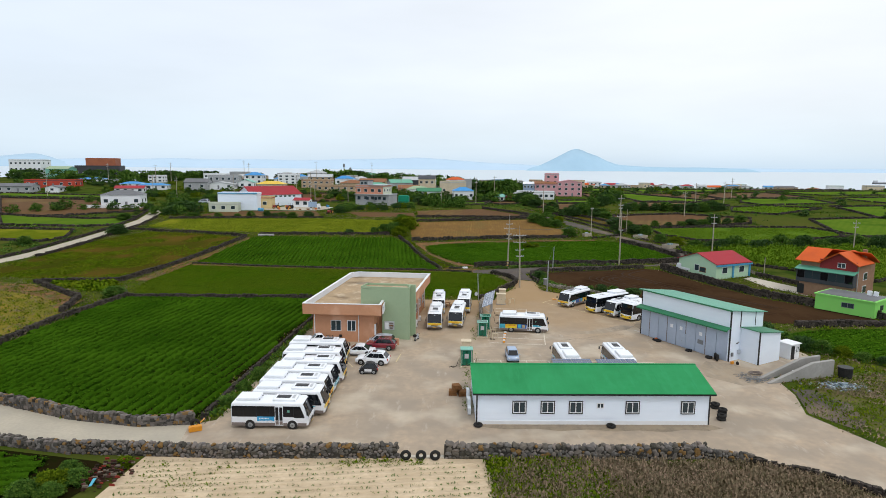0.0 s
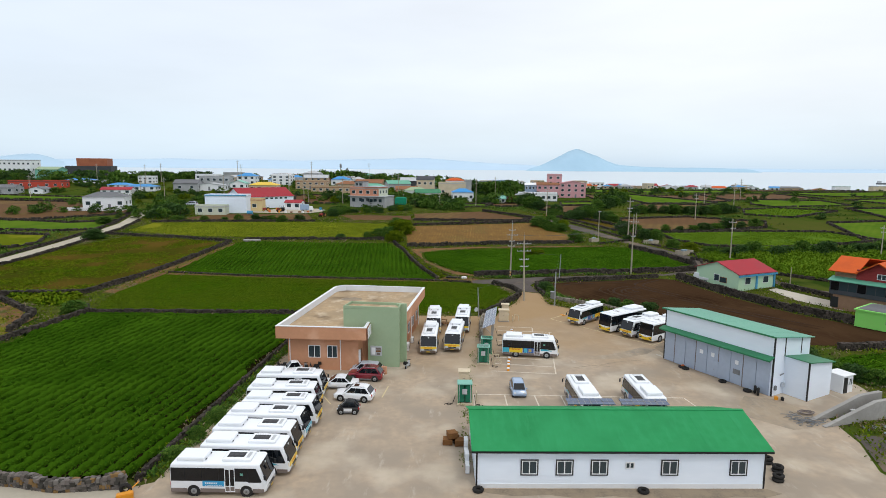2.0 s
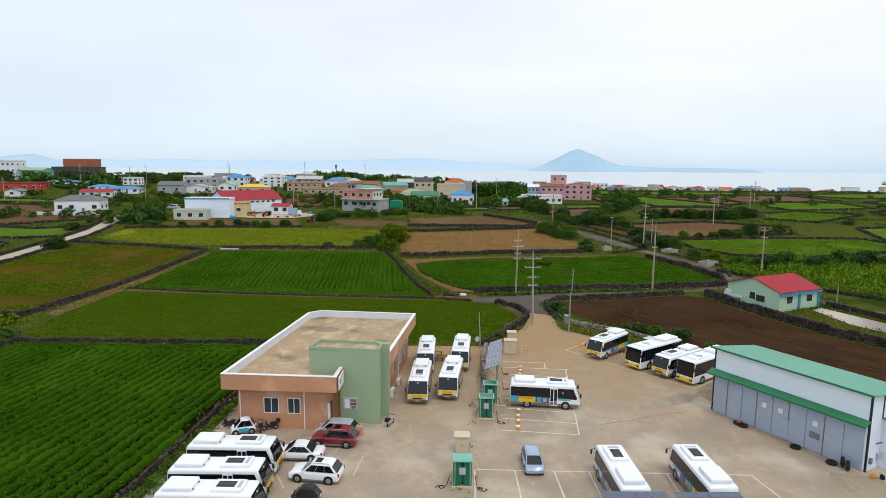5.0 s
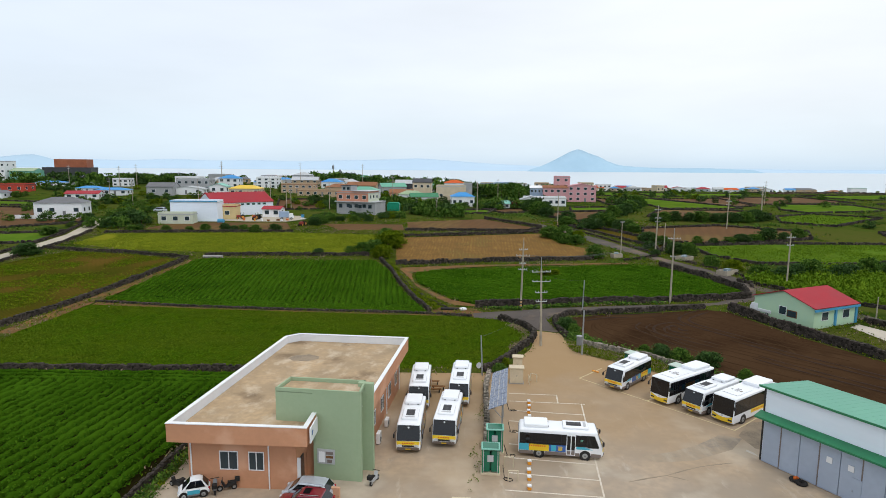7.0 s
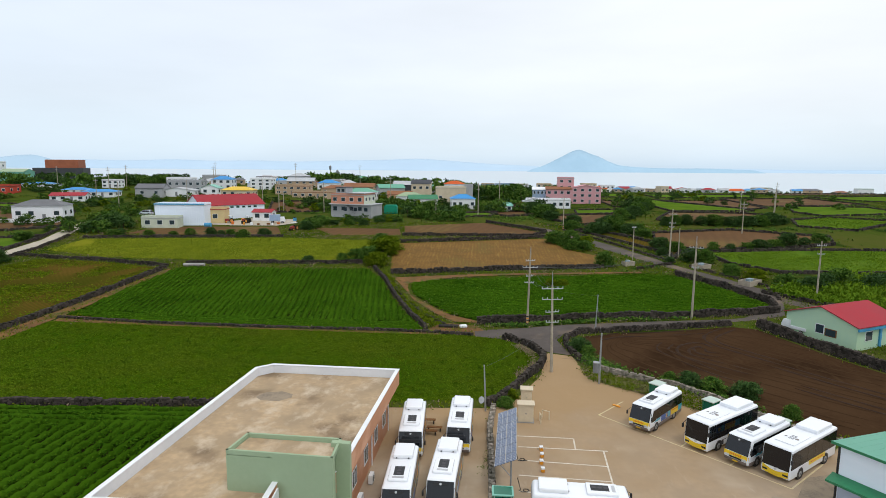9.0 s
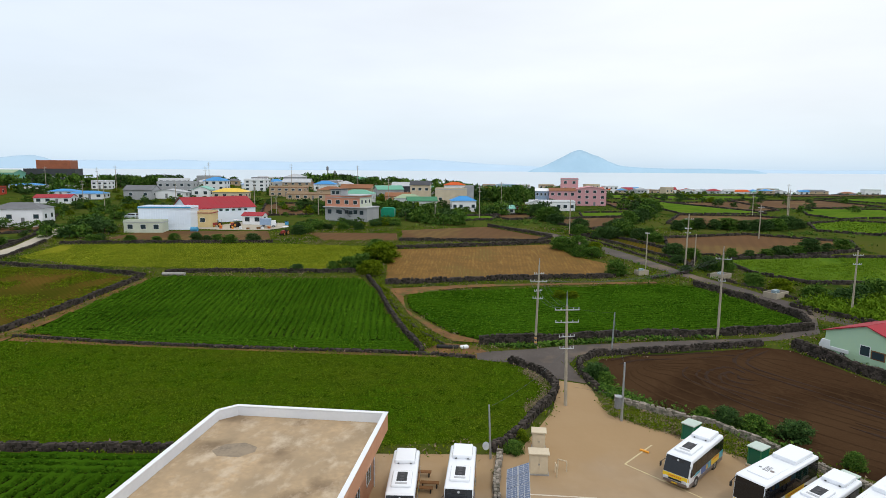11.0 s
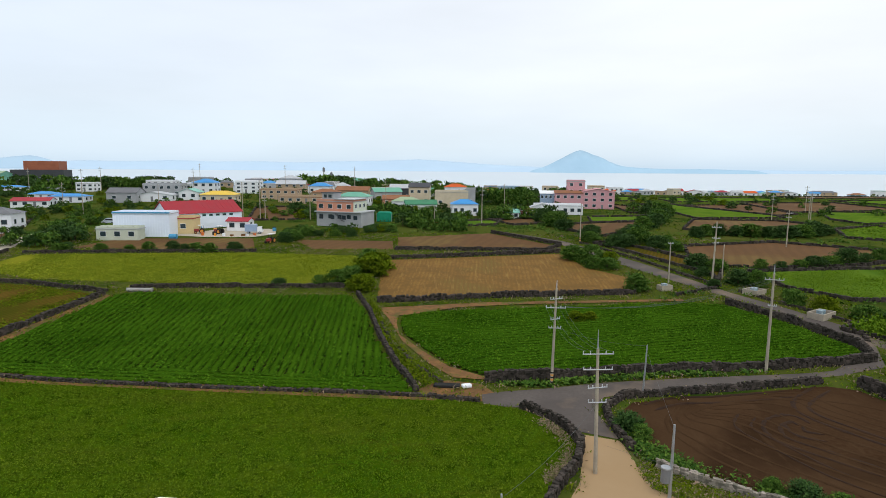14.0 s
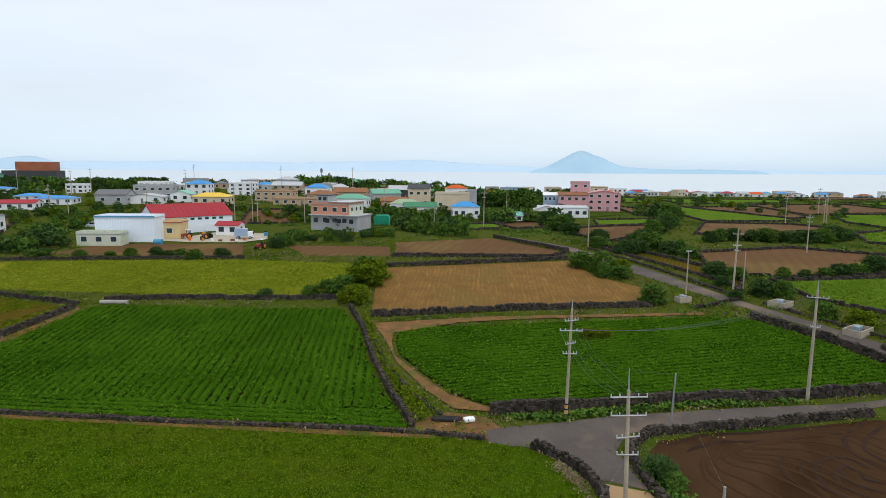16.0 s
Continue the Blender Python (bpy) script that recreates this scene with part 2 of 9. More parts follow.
    stone=surface("mixed_stone", (0.098, 0.094, 0.092), 0.9, (0.15, 0.130, 0.105), 0.9, 6, 0.6, 0.5, per="object", spread=0.6, accent=(((0.19, 0.112, 0.042), 7.3, 0.86), ((0.15, 0.14, 0.13), 13.7, 0.88))),
    stone_joined=surface("mixed_stone_far", (0.082, 0.078, 0.074), 0.9, (0.12, 0.105, 0.088), 0.9, 6, 0.6, 0.5, per="island", spread=0.6, accent=(((0.21, 0.13, 0.055), 7.3, 0.84), ((0.18, 0.165, 0.15), 13.7, 0.88))),
    stone_pale=surface("pale_rubble", (0.30, 0.27, 0.22), 0.9, (0.19, 0.17, 0.14), 0.9, 6, 0.6, 0.5, per="island", spread=0.45),
    mortar=surface("mortar", (0.060, 0.054, 0.046), 0.95, None, 1.0, 8, 0.5, 0.4),
    white=surface("white_paint", (0.80, 0.82, 0.84), 0.45, (0.66, 0.68, 0.70), 0.3, 2.0, 0.25),
    white_siding=surface("white_siding", (0.80, 0.87, 0.96), 0.5, (0.70, 0.78, 0.88), 0.4, 1.5, 0.3, stretch=(0.4, 0.4, 1.6)),
    bus_white=surface("bus_white", (0.83, 0.86, 0.90), 0.25, (0.76, 0.79, 0.83), 0.5, 3, 0.2, coat=0.4),
    bus_yellow=surface("bus_yellow", (0.78, 0.55, 0.02), 0.3, (0.70, 0.47, 0.015), 0.8, 3, 0.2, coat=0.4),
    bus_cyan=surface("bus_cyan", (0.05, 0.42, 0.58), 0.3, None, 0.8, 3, 0.15, coat=0.4),
    bus_blue=surface("bus_blue", (0.03, 0.12, 0.42), 0.3, None, 0.8, 3, 0.2, coat=0.4),
    banner=surface("banner_blue", (0.03, 0.33, 0.62), 0.4, (0.03, 0.26, 0.5), 0.8, 3, 0.3),
    orange=surface("orange_lettering", (0.70, 0.16, 0.02), 0.4, None, 0.8, 3, 0.2),
    skirt=surface("grey_brown_skirt", (0.20, 0.165, 0.15), 0.5, None, 0.8, 4, 0.3),
    skirt_dark=surface("dark_fan", (0.055, 0.055, 0.06), 0.6, None, 0.8, 4, 0.3),
    grey=surface("grey_plastic", (0.20, 0.21, 0.22), 0.6, None, 0.8, 4, 0.3),
    light_grey=surface("light_grey", (0.48, 0.50, 0.52), 0.55, None, 0.8, 4, 0.3),
    dark=surface("black_rubber", (0.018, 0.018, 0.019), 0.85, (0.035, 0.033, 0.03), 1.0, 8, 0.5),
    black_trim=surface("black_trim", (0.012, 0.013, 0.015), 0.5, None, 1.0, 5, 0.3),
    glass=glass("tinted_glass"),
    pane=glass("window_pane", (0.035, 0.055, 0.065)),
    steel=surface("galvanised_steel", (0.42, 0.44, 0.46), 0.5, None, 1.0, 5, 0.3, metal=0.6),
    lampglass=surface("clear_lens", (0.62, 0.65, 0.68), 0.15, None, 2, 8, 0.2, coat=0.6),
    red_lens=surface("red_lens", (0.45, 0.02, 0.02), 0.2, None, 2, 8, 0.2, coat=0.5),
    plate=surface("yellow_plate", (0.75, 0.50, 0.03), 0.5, None, 2, 8, 0.2),
    peach=surface("peach_render", (0.56, 0.285, 0.165), 0.85, (0.45, 0.23, 0.135), 0.25, 2.5, 0.4, 0.1, third=(0.60, 0.34, 0.22), third_scale=0.3),
    sage=surface("sage_render", (0.335, 0.43, 0.285), 0.85, (0.28, 0.37, 0.24), 0.25, 2.5, 0.4, 0.1),
    roof_slab=surface("stained_roof_slab", (0.49, 0.355, 0.215), 0.9, (0.33, 0.25, 0.16), 0.3, 2.0, 0.7, 0.2, third=(0.17, 0.12, 0.075), third_scale=0.22, third_edge=(0.55, 0.72), streak=((0.56, 0.46, 0.34), (0.5, 0.35, 1), 0.5, 0.68)),
    parapet_white=surface("parapet_white", (0.72, 0.74, 0.77), 0.7, (0.6, 0.62, 0.66), 0.4, 3, 0.3),
    roof_green=surface("green_sheet_roof", (0.018, 0.240, 0.076), 0.65, (0.026, 0.270, 0.095), 0.15, 1.5, 0.6, third=(0.016, 0.215, 0.068), third_scale=0.3, third_edge=(0.45, 0.7), streak=((0.030, 0.285, 0.105), (1.6, 0.12, 1), 0.5, 0.75), spec=0.15),
    roof_jade=surface("jade_sheet_roof", (0.115, 0.365, 0.25), 0.5, (0.095, 0.315, 0.22), 0.15, 1.5, 0.5),
    trim_green=surface("green_trim", (0.02, 0.20, 0.085), 0.5, None, 0.5, 4, 0.3),
    door_blue=surface("faded_blue_door", (0.40, 0.47, 0.58), 0.6, (0.33, 0.39, 0.49), 0.3, 2.0, 0.45),
    concrete=surface("grey_concrete", (0.36, 0.35, 0.33), 0.9, (0.26, 0.25, 0.235), 0.4, 3.0, 0.5, 0.3),
    booth=surface("green_booth_glass", (0.008, 0.150, 0.085), 0.2, (0.008, 0.10, 0.06), 0.5, 4, 0.3),
    pale_green=surface("pale_green_sheet", (0.50, 0.60, 0.53), 0.6, (0.42, 0.51, 0.45), 0.5, 4, 0.4),
    booth_roof=surface("sea_green_roof", (0.20, 0.50, 0.40), 0.5, None, 0.5, 4, 0.25),
    cream_pale=surface("pale_green_cream", (0.58, 0.62, 0.50), 0.8, (0.46, 0.50, 0.40), 0.5, 4, 0.4),
    cream_warm=surface("warm_cream", (0.66, 0.52, 0.27), 0.8, (0.56, 0.44, 0.23), 0.5, 4, 0.4),
    cream=surface("cream_paint", (0.62, 0.53, 0.38), 0.7, (0.50, 0.42, 0.30), 0.5, 4, 0.4),
    solar=surface("solar_cell", (0.07, 0.105, 0.19), 0.2, None, 0.5, 4, 0.25, coat=0.3),
    line=surface("road_paint", (0.72, 0.68, 0.60), 0.8, (0.55, 0.48, 0.38), 1.2, 9, 0.7),
    line_yellow=surface("yellow_road_paint", (0.62, 0.52, 0.27), 0.8, (0.5, 0.42, 0.28), 1.2, 9, 0.7),
    wood=surface("brown_wood", (0.24, 0.115, 0.045), 0.8, None, 1.0, 10, 0.5, 0.3, stretch=(1, 1, 6)),
    mint=surface("mint_render", (0.42, 0.62, 0.47), 0.8, (0.47, 0.65, 0.44), 0.25, 2, 0.5),
    sky_blue=surface("sky_blue_paint", (0.06, 0.32, 0.55), 0.6, None, 0.5, 4, 0.3),
    roof_crimson=surface("crimson_sheet_roof", (0.36, 0.022, 0.034), 0.65, (0.30, 0.035, 0.045), 0.3, 2, 0.5, spec=0.2),
    roof_orange=surface("orange_tile_roof", (0.60, 0.105, 0.018), 0.75, (0.48, 0.085, 0.018), 0.6, 5, 0.5, spec=0.2),
    lime=surface("lime_render", (0.22, 0.66, 0.12), 0.7, (0.26, 0.60, 0.14), 0.25, 2, 0.4),
    brickwork=surface("tan_brick", (0.31, 0.19, 0.125), 0.9, (0.24, 0.14, 0.09), 1.0, 9, 0.5, 0.2),
    maroon=surface("maroon_boards", (0.26, 0.018, 0.018), 0.7, None, 0.5, 5, 0.4),
    pink=surface("pink_render", (0.62, 0.34, 0.36), 0.8, (0.54, 0.29, 0.31), 0.3, 2, 0.35),
    salmon=surface("salmon_render", (0.58, 0.27, 0.18), 0.8, (0.5, 0.24, 0.16), 0.3, 2, 0.4),
    grey_wall=surface("grey_render", (0.40, 0.41, 0.42), 0.85, (0.31, 0.32, 0.33), 0.3, 2, 0.4),
    tan_wall=surface("tan_render", (0.48, 0.36, 0.24), 0.85, (0.40, 0.30, 0.20), 0.3, 2, 0.4),
    roof_blue=surface("blue_sheet_roof", (0.02, 0.26, 0.60), 0.55, (0.03, 0.2, 0.48), 0.3, 2, 0.35),
    roof_grey=surface("grey_sheet_roof", (0.14, 0.145, 0.155), 0.6, None, 0.3, 2, 0.35),
    roof_brown=surface("brown_roof", (0.30, 0.14, 0.075), 0.8, None, 0.3, 2, 0.35),
    rust=surface("rust_cladding", (0.36, 0.11, 0.05), 0.7, None, 0.3, 2, 0.35),
    charcoal=surface("charcoal_cladding", (0.05, 0.055, 0.065), 0.7, None, 0.3, 2, 0.35),
    pole=surface("pole_concrete", (0.42, 0.37, 0.29), 0.85, None, 0.8, 5, 0.35),
    wire=surface("wire", (0.10, 0.11, 0.11), 0.6),
    amber=surface("amber_plastic", (0.80, 0.33, 0.02), 0.5, None, 0.8, 5, 0.3),
    green_net=surface("green_net", (0.02, 0.30, 0.18), 0.8, None, 0.8, 5, 0.4),
    car_red=surface("dark_red_paint", (0.20, 0.012, 0.025), 0.25, None, 0.8, 5, 0.2, coat=0.6),
    car_silver=surface("silver_blue_paint", (0.56, 0.61, 0.68), 0.3, None, 0.8, 5, 0.2, metal=0.3, coat=0.5),
    car_blue=surface("ice_blue_paint", (0.32, 0.43, 0.60), 0.3, None, 0.8, 5, 0.2, coat=0.5),
    signal_red=surface("red_cladding", (0.52, 0.055, 0.025), 0.6, None, 0.8, 5, 0.35),
    tractor_red=surface("tractor_red", (0.32, 0.035, 0.025), 0.5, None, 0.8, 5, 0.35),
    rubbish=surface("mixed_rubbish", (0.45, 0.48, 0.5), 0.6, (0.12, 0.18, 0.22), 2.0, 9, 0.9, per="island", spread=0.6),
    # The bright sky's reflection on the water is put into this pale base colour.
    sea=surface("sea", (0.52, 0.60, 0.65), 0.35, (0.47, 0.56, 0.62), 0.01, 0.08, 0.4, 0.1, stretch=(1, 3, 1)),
    # Distance haze is mixed into these three base colours; no air haze exists.
    haze=surface("haze_tinted_slope", (0.40, 0.575, 0.71), 1.0, (0.36, 0.53, 0.66), 0.006, 0.03, 0.5, spec=0.0),
    haze_pale=surface("pale_haze_tinted_slope", (0.44, 0.59, 0.71), 1.0, (0.41, 0.56, 0.69), 0.002, 0.01, 0.4, spec=0.0),
    haze_far=surface("far_haze_tinted_slope", (0.50, 0.64, 0.77), 1.0, (0.455, 0.60, 0.74), 0.002, 0.01, 0.4, spec=0.0),
)

# ---- building blocks ----


def mesh_of(bm, name, mat):
    me = bpy.data.meshes.new(name)
    bm.normal_update()
    bm.to_mesh(me)
    bm.free()
    me.materials.append(mat)
    return me


def part(name, bm, mat, parent=None, label="", kind=""):
    ob = new(name, mesh_of(bm, name, mat) if isinstance(bm, bmesh.types.BMesh) else bm)
    if parent:
        ob.parent = parent
    return tagged(ob, label, kind=kind)


def thing(name, label, category, m=None, group=""):
    ob = tagged(new(name), label, category, group)
    ob.empty_display_size = 0.2
    if m:
        ob.matrix_basis = m
    return ob


def bx(bm, x0, x1, y0, y1, z0, z1):
    vs = [bm.verts.new((x, y, z)) for z in (z0, z1) for x, y in ((x0, y0), (x1, y0), (x1, y1), (x0, y1))]
    for q in ((3, 2, 1, 0), (4, 5, 6, 7), (0, 1, 5, 4), (1, 2, 6, 5), (2, 3, 7, 6), (3, 0, 4, 7)):
        bm.faces.new([vs[i] for i in q])
    return bm


def box(x0, x1, y0, y1, z0, z1, bevel=0.0, seg=2):
    bm = bx(bmesh.new(), x0, x1, y0, y1, z0, z1)
    if bevel:
        bmesh.ops.bevel(bm, geom=bm.edges[:], offset=bevel, segments=seg, affect="EDGES", profile=0.5)
    return bm


def tube(bm, a, b, r, r2=None, n=10):
    """A closed round bar from a to b."""
    a, b = Vector(a), Vector(b)
    q = (b - a).to_track_quat("Z", "Y").to_matrix()
    rings = []
    for p, rr in ((a, r), (b, r if r2 is None else r2)):
        rings.append([bm.verts.new(p + q @ Vector((rr * math.cos(2 * math.pi * i / n), rr * math.sin(2 * math.pi * i / n), 0))) for i in range(n)])
    for i in range(n):
        bm.faces.new((rings[0][i], rings[0][(i + 1) % n], rings[1][(i + 1) % n], rings[1][i]))
    bm.faces.new(rings[0][::-1])
    bm.faces.new(rings[1])
    return bm


def bar(a, b, r, r2=None, n=10):
    return tube(bmesh.new(), a, b, r, r2, n)


def cord(points, r, n=4):
    """One continuous thin cable through the given points."""
    bm = bmesh.new()
    rings = []
    for i, p in enumerate(points):
        d = (points[min(i + 1, len(points) - 1)] - points[max(i - 1, 0)]).normalized()
        side = d.cross(Vector((0, 0, 1)))
        side = side.normalized() if side.length > 1e-3 else Vector((1, 0, 0))
        up = side.cross(d)
        rings.append([bm.verts.new(p + (side * math.cos(6.2832 * k / n) + up * math.sin(6.2832 * k / n)) * r) for k in range(n)])
    for a, b in zip(rings, rings[1:]):
        for k in range(n):
            bm.faces.new((a[k], a[(k + 1) % n], b[(k + 1) % n], b[k]))
    bm.faces.new(rings[0][::-1])
    bm.faces.new(rings[-1])
    bmesh.ops.recalc_face_normals(bm, faces=bm.faces)
    return bm


def slab(corners, thick, bm=None):
    """A thin plate over four corners (counter-clockwise seen from its face), thick outwards."""
    bm = bm or bmesh.new()
    c = [Vector(p) for p in corners]
    n = (c[1] - c[0]).cross(c[3] - c[0]).normalized() * thick
    lo, hi = [bm.verts.new(p) for p in c], [bm.verts.new(p + n) for p in c]
    bm.faces.new(hi)
    bm.faces.new(lo[::-1])
    for i in range(4):
        j = (i + 1) % 4
        bm.faces.new((lo[i], lo[j], hi[j], hi[i]))
    return bm


def profile(points, y0, y1, bevel=0.0, seg=3):
    """A side outline (x, z) drawn across from y0 to y1, with rounded edges."""
    bm = bmesh.new()
    a = [bm.verts.new((x, y0, z)) for x, z in points]
    b = [bm.verts.new((x, y1, z)) for x, z in points]
    n = len(points)
    bm.faces.new(a)
    bm.faces.new(b[::-1])
    for i in range(n):
        bm.faces.new((a[i], b[i], b[(i + 1) % n], a[(i + 1) % n]))
    bmesh.ops.recalc_face_normals(bm, faces=bm.faces)
    if bevel:
        bmesh.ops.bevel(bm, geom=bm.edges[:], offset=bevel, segments=seg, affect="EDGES", profile=0.5)
    return bm


def prism(points, z0, z1, bevel=0.0):
    """A plan outline (x, y) raised from z0 to z1."""
    bm = bmesh.new()
    a = [bm.verts.new((x, y, z0)) for x, y in points]
    b = [bm.verts.new((x, y, z1)) for x, y in points]
    n = len(points)
    bm.faces.new(a[::-1])
    bm.faces.new(b)
    for i in range(n):
        bm.faces.new((a[i], a[(i + 1) % n], b[(i + 1) % n], b[i]))
    bmesh.ops.recalc_face_normals(bm, faces=bm.faces)
    if bevel:
        bmesh.ops.bevel(bm, geom=bm.edges[:], offset=bevel, segments=2, affect="EDGES")
    return bm


def mesh_arrays(name, verts, faces, mat):
    me = bpy.data.meshes.new(name)
    me.from_pydata(verts, [], faces)
    me.materials.append(mat)
    return me


# ---- the lie of the land ----


def ease(u):
    u = min(1.0, max(0.0, u))
    return u * u * (3 - 2 * u)


def land(x, y):
    """Height of the ground: a level yard, a slope up to the village, a hill to the west, then down to the shore."""
    west = ease((30 - x) / 140)
    return 8 * ease((y - 110) / 165) + 5.5 * ease((y - 270) / 110) * west - 15 * ease((y - 470) / 370) * (1 + 0.37 * west)


def sheet(name, outline, mat, lift=0.05, cell=6.0, kind="structure"):
    """A piece of ground inside an outline, draped over the land."""
    bm = bmesh.new()
    bm.faces.new([bm.verts.new((x, y, 0)) for x, y in outline])
    for axis in (0, 1):
        lo, hi = min(p[axis] for p in outline), max(p[axis] for p in outline)
        k = math.floor(lo / cell) + 1
        while k * cell < hi:
            no = (1, 0, 0) if axis == 0 else (0, 1, 0)
            co = (k * cell, 0, 0) if axis == 0 else (0, k * cell, 0)
            bmesh.ops.bisect_plane(bm, geom=bm.verts[:] + bm.edges[:] + bm.faces[:], plane_co=co, plane_no=no)
            k += 1
    bmesh.ops.triangulate(bm, faces=bm.faces[:])
    for v in bm.verts:
        v.co.z = land(v.co.x, v.co.y) + lift
    bmesh.ops.recalc_face_normals(bm, faces=bm.faces)
    if sum(f.normal.z for f in bm.faces) < 0:
        bmesh.ops.reverse_faces(bm, faces=bm.faces[:])
    return part(name, bm, mat, kind=kind)


def inside(x, y, outline):
    hit = False
    for (xa, ya), (xb, yb) in zip(outline, outline[1:] + outline[:1]):
        if (ya > y) != (yb > y) and x < (xb - xa) * (y - ya) / (yb - ya) + xa:
            hit = not hit
    return hit


def leaves(spots, seed, per, size, spread, height, up=0.5):
    """Loose pointed leaves round each spot (x, y, z, scale): arrays for one mesh."""
    rng = np.random.default_rng(seed)
    s = np.asarray(spots, float)
    n = len(s) * per
    base = np.repeat(s, per, axis=0)
    k = base[:, 3:4]
    c = base[:, :3] + np.c_[rng.normal(0, spread, (n, 2)), rng.random(n) * height] * k
    a = rng.random(n) * 2 * np.pi
    tilt = rng.normal(0, up, n)
    u = np.c_[np.cos(a), np.sin(a), np.sin(tilt)] * size * k * rng.uniform(0.6, 1.3, (n, 1))
    w = np.c_[-np.sin(a), np.cos(a), rng.normal(0, up, n)] * size * 0.75 * k
    v = np.stack((c - u * 0.5 - w * 0.35, c + u * 0.5 - w * 0.2, c + w * 0.65), 1).reshape(-1, 3)
    return v, np.arange(n * 3).reshape(-1, 3)


def leafy(name, spots, seed, per, size, spread, height, mat, label, up=0.5):
    v, f = leaves(spots, seed, per, size, spread, height, up)
    return tagged(new(name, mesh_arrays(name, v.tolist(), f.tolist(), mat)), label, "plants", kind="stuff")


def crop_rows(name, outline, heading, gap, step, seed, mat, label, per=7, size=0.34, spread=0.13, height=0.42, patchy=0.04, lift=0.05):
    """Plants in straight rows, heading in degrees east of north, inside an outline."""
    rng = random.Random(seed)
    d = (math.sin(radians(heading)), math.cos(radians(heading)))
    e = (d[1], -d[0])
    us = [x * d[0] + y * d[1] for x, y in outline]
    ws = [x * e[0] + y * e[1] for x, y in outline]
    spots = []
    w = min(ws) + gap
    while w < max(ws):
        u = min(us) + rng.random() * step
        while u < max(us):
            x, y = u * d[0] + w * e[0] + rng.gauss(0, 0.05), u * d[1] + w * e[1] + rng.gauss(0, 0.05)
            if inside(x, y, outline) and rng.random() > patchy + 0.35 * max(0, noise.noise((x * 0.09, y * 0.09, seed)) - 0.45):
                spots.append((x, y, land(x, y) + lift, 0.8 + 0.35 * rng.random() + 0.25 * noise.noise((x * 0.15, y * 0.15, 3.1))))
            u += step * rng.uniform(0.85, 1.15)
        w += gap
    return leafy(name, spots, seed, per, size, spread, height, mat, label)


def ridges(name, outline, heading, gap, width, height, step, seed, mat, label, lift=0.03, rough=0.3, thin=0.0):
    """Long continuous plant or soil ridges with uneven tops, side by side inside an outline, as one mesh."""
    rng = random.Random(seed)
    d = (math.sin(radians(heading)), math.cos(radians(heading)))
    e = (d[1], -d[0])
    us = [x * d[0] + y * d[1] for x, y in outline]
    ws = [x * e[0] + y * e[1] for x, y in outline]
    verts, faces = [], []
    w = min(ws) + gap * 0.6
    while w < max(ws):
        before = -1
        u = min(us)
        while u < max(us):
            o = w + 0.12 * noise.noise((u * 0.2, w, seed))
            x, y = u * d[0] + o * e[0], u * d[1] + o * e[1]
            gone = thin and noise.noise((x * 0.35, y * 0.35, seed + 7)) > 0.62 - thin
            if inside(x, y, outline) and not gone:
                k = 1 + 0.25 * noise.noise((x * 0.12, y * 0.12, seed))
                wl, wr, h = (v * k * rng.uniform(1 - rough, 1 + rough) for v in (width / 2, width / 2, height))
                z = land(x, y) + lift
                i = len(verts)
                for s, q in ((-wl, -0.04), (-wl * 0.72, h * 0.72), (rng.gauss(0, width * 0.06), h), (wr * 0.72, h * 0.72), (wr, -0.04)):
                    verts.append((x + s * e[0], y + s * e[1], z + q))
                if before >= 0:
                    faces += [(before + j, before + j + 1, i + j + 1, i + j) for j in range(4)]
                before = i
            else:
                before = -1
            u += step
        w += gap * rng.uniform(0.95, 1.05)
    faces = [f[::-1] for f in faces]
    me = mesh_arrays(name, verts, faces, mat)
    for p in me.polygons:
        p.use_smooth = True
    return tagged(new(name, me), label, "plants" if "soil" not in label else "soil", kind="stuff")


def scatter(name, outline, count, seed, mat, label, per=5, size=0.3, spread=0.15, height=0.3, up=0.6, clump=0.0):
    rng = random.Random(seed)
    x0, x1 = min(p[0] for p in outline), max(p[0] for p in outline)
    y0, y1 = min(p[1] for p in outline), max(p[1] for p in outline)
    spots = []
    tries = 0
    while len(spots) < count and tries < count * 8:
        tries += 1
        x, y = rng.uniform(x0, x1), rng.uniform(y0, y1)
        if inside(x, y, outline) and noise.noise((x * 0.12, y * 0.12, seed)) > clump - rng.random() * 0.5:
            spots.append((x, y, land(x, y), rng.uniform(0.6, 1.4)))
    return leafy(name, spots, seed, per, size, spread, height, mat, label, up)


# ---- rough stones ----


def stone_block(rng, sx, sy, sz):
    """An irregular eight-cornered stone about the origin."""
    out = []
    for z in (-1, 1):
        for x, y in ((-1, -1), (1, -1), (1, 1), (-1, 1)):
            out.append((x * sx * rng.uniform(0.32, 0.54), y * sy * rng.uniform(0.36, 0.52), z * sz * rng.uniform(0.36, 0.54)))
    return out


BLOCK = ((3, 2, 1, 0), (4, 5, 6, 7), (0, 1, 5, 4), (1, 2, 6, 5), (2, 3, 7, 6), (3, 0, 4, 7))


def along(points, step):
    """Places and headings every step along a line."""
    for (xa, ya), (xb, yb) in zip(points, points[1:]):
        n = max(1, round(math.hypot(xb - xa, yb - ya) / step))
        for i in range(n):
            f = (i + 0.5) / n
            yield xa + (xb - xa) * f, ya + (yb - ya) * f, math.atan2(yb - ya, xb - xa)


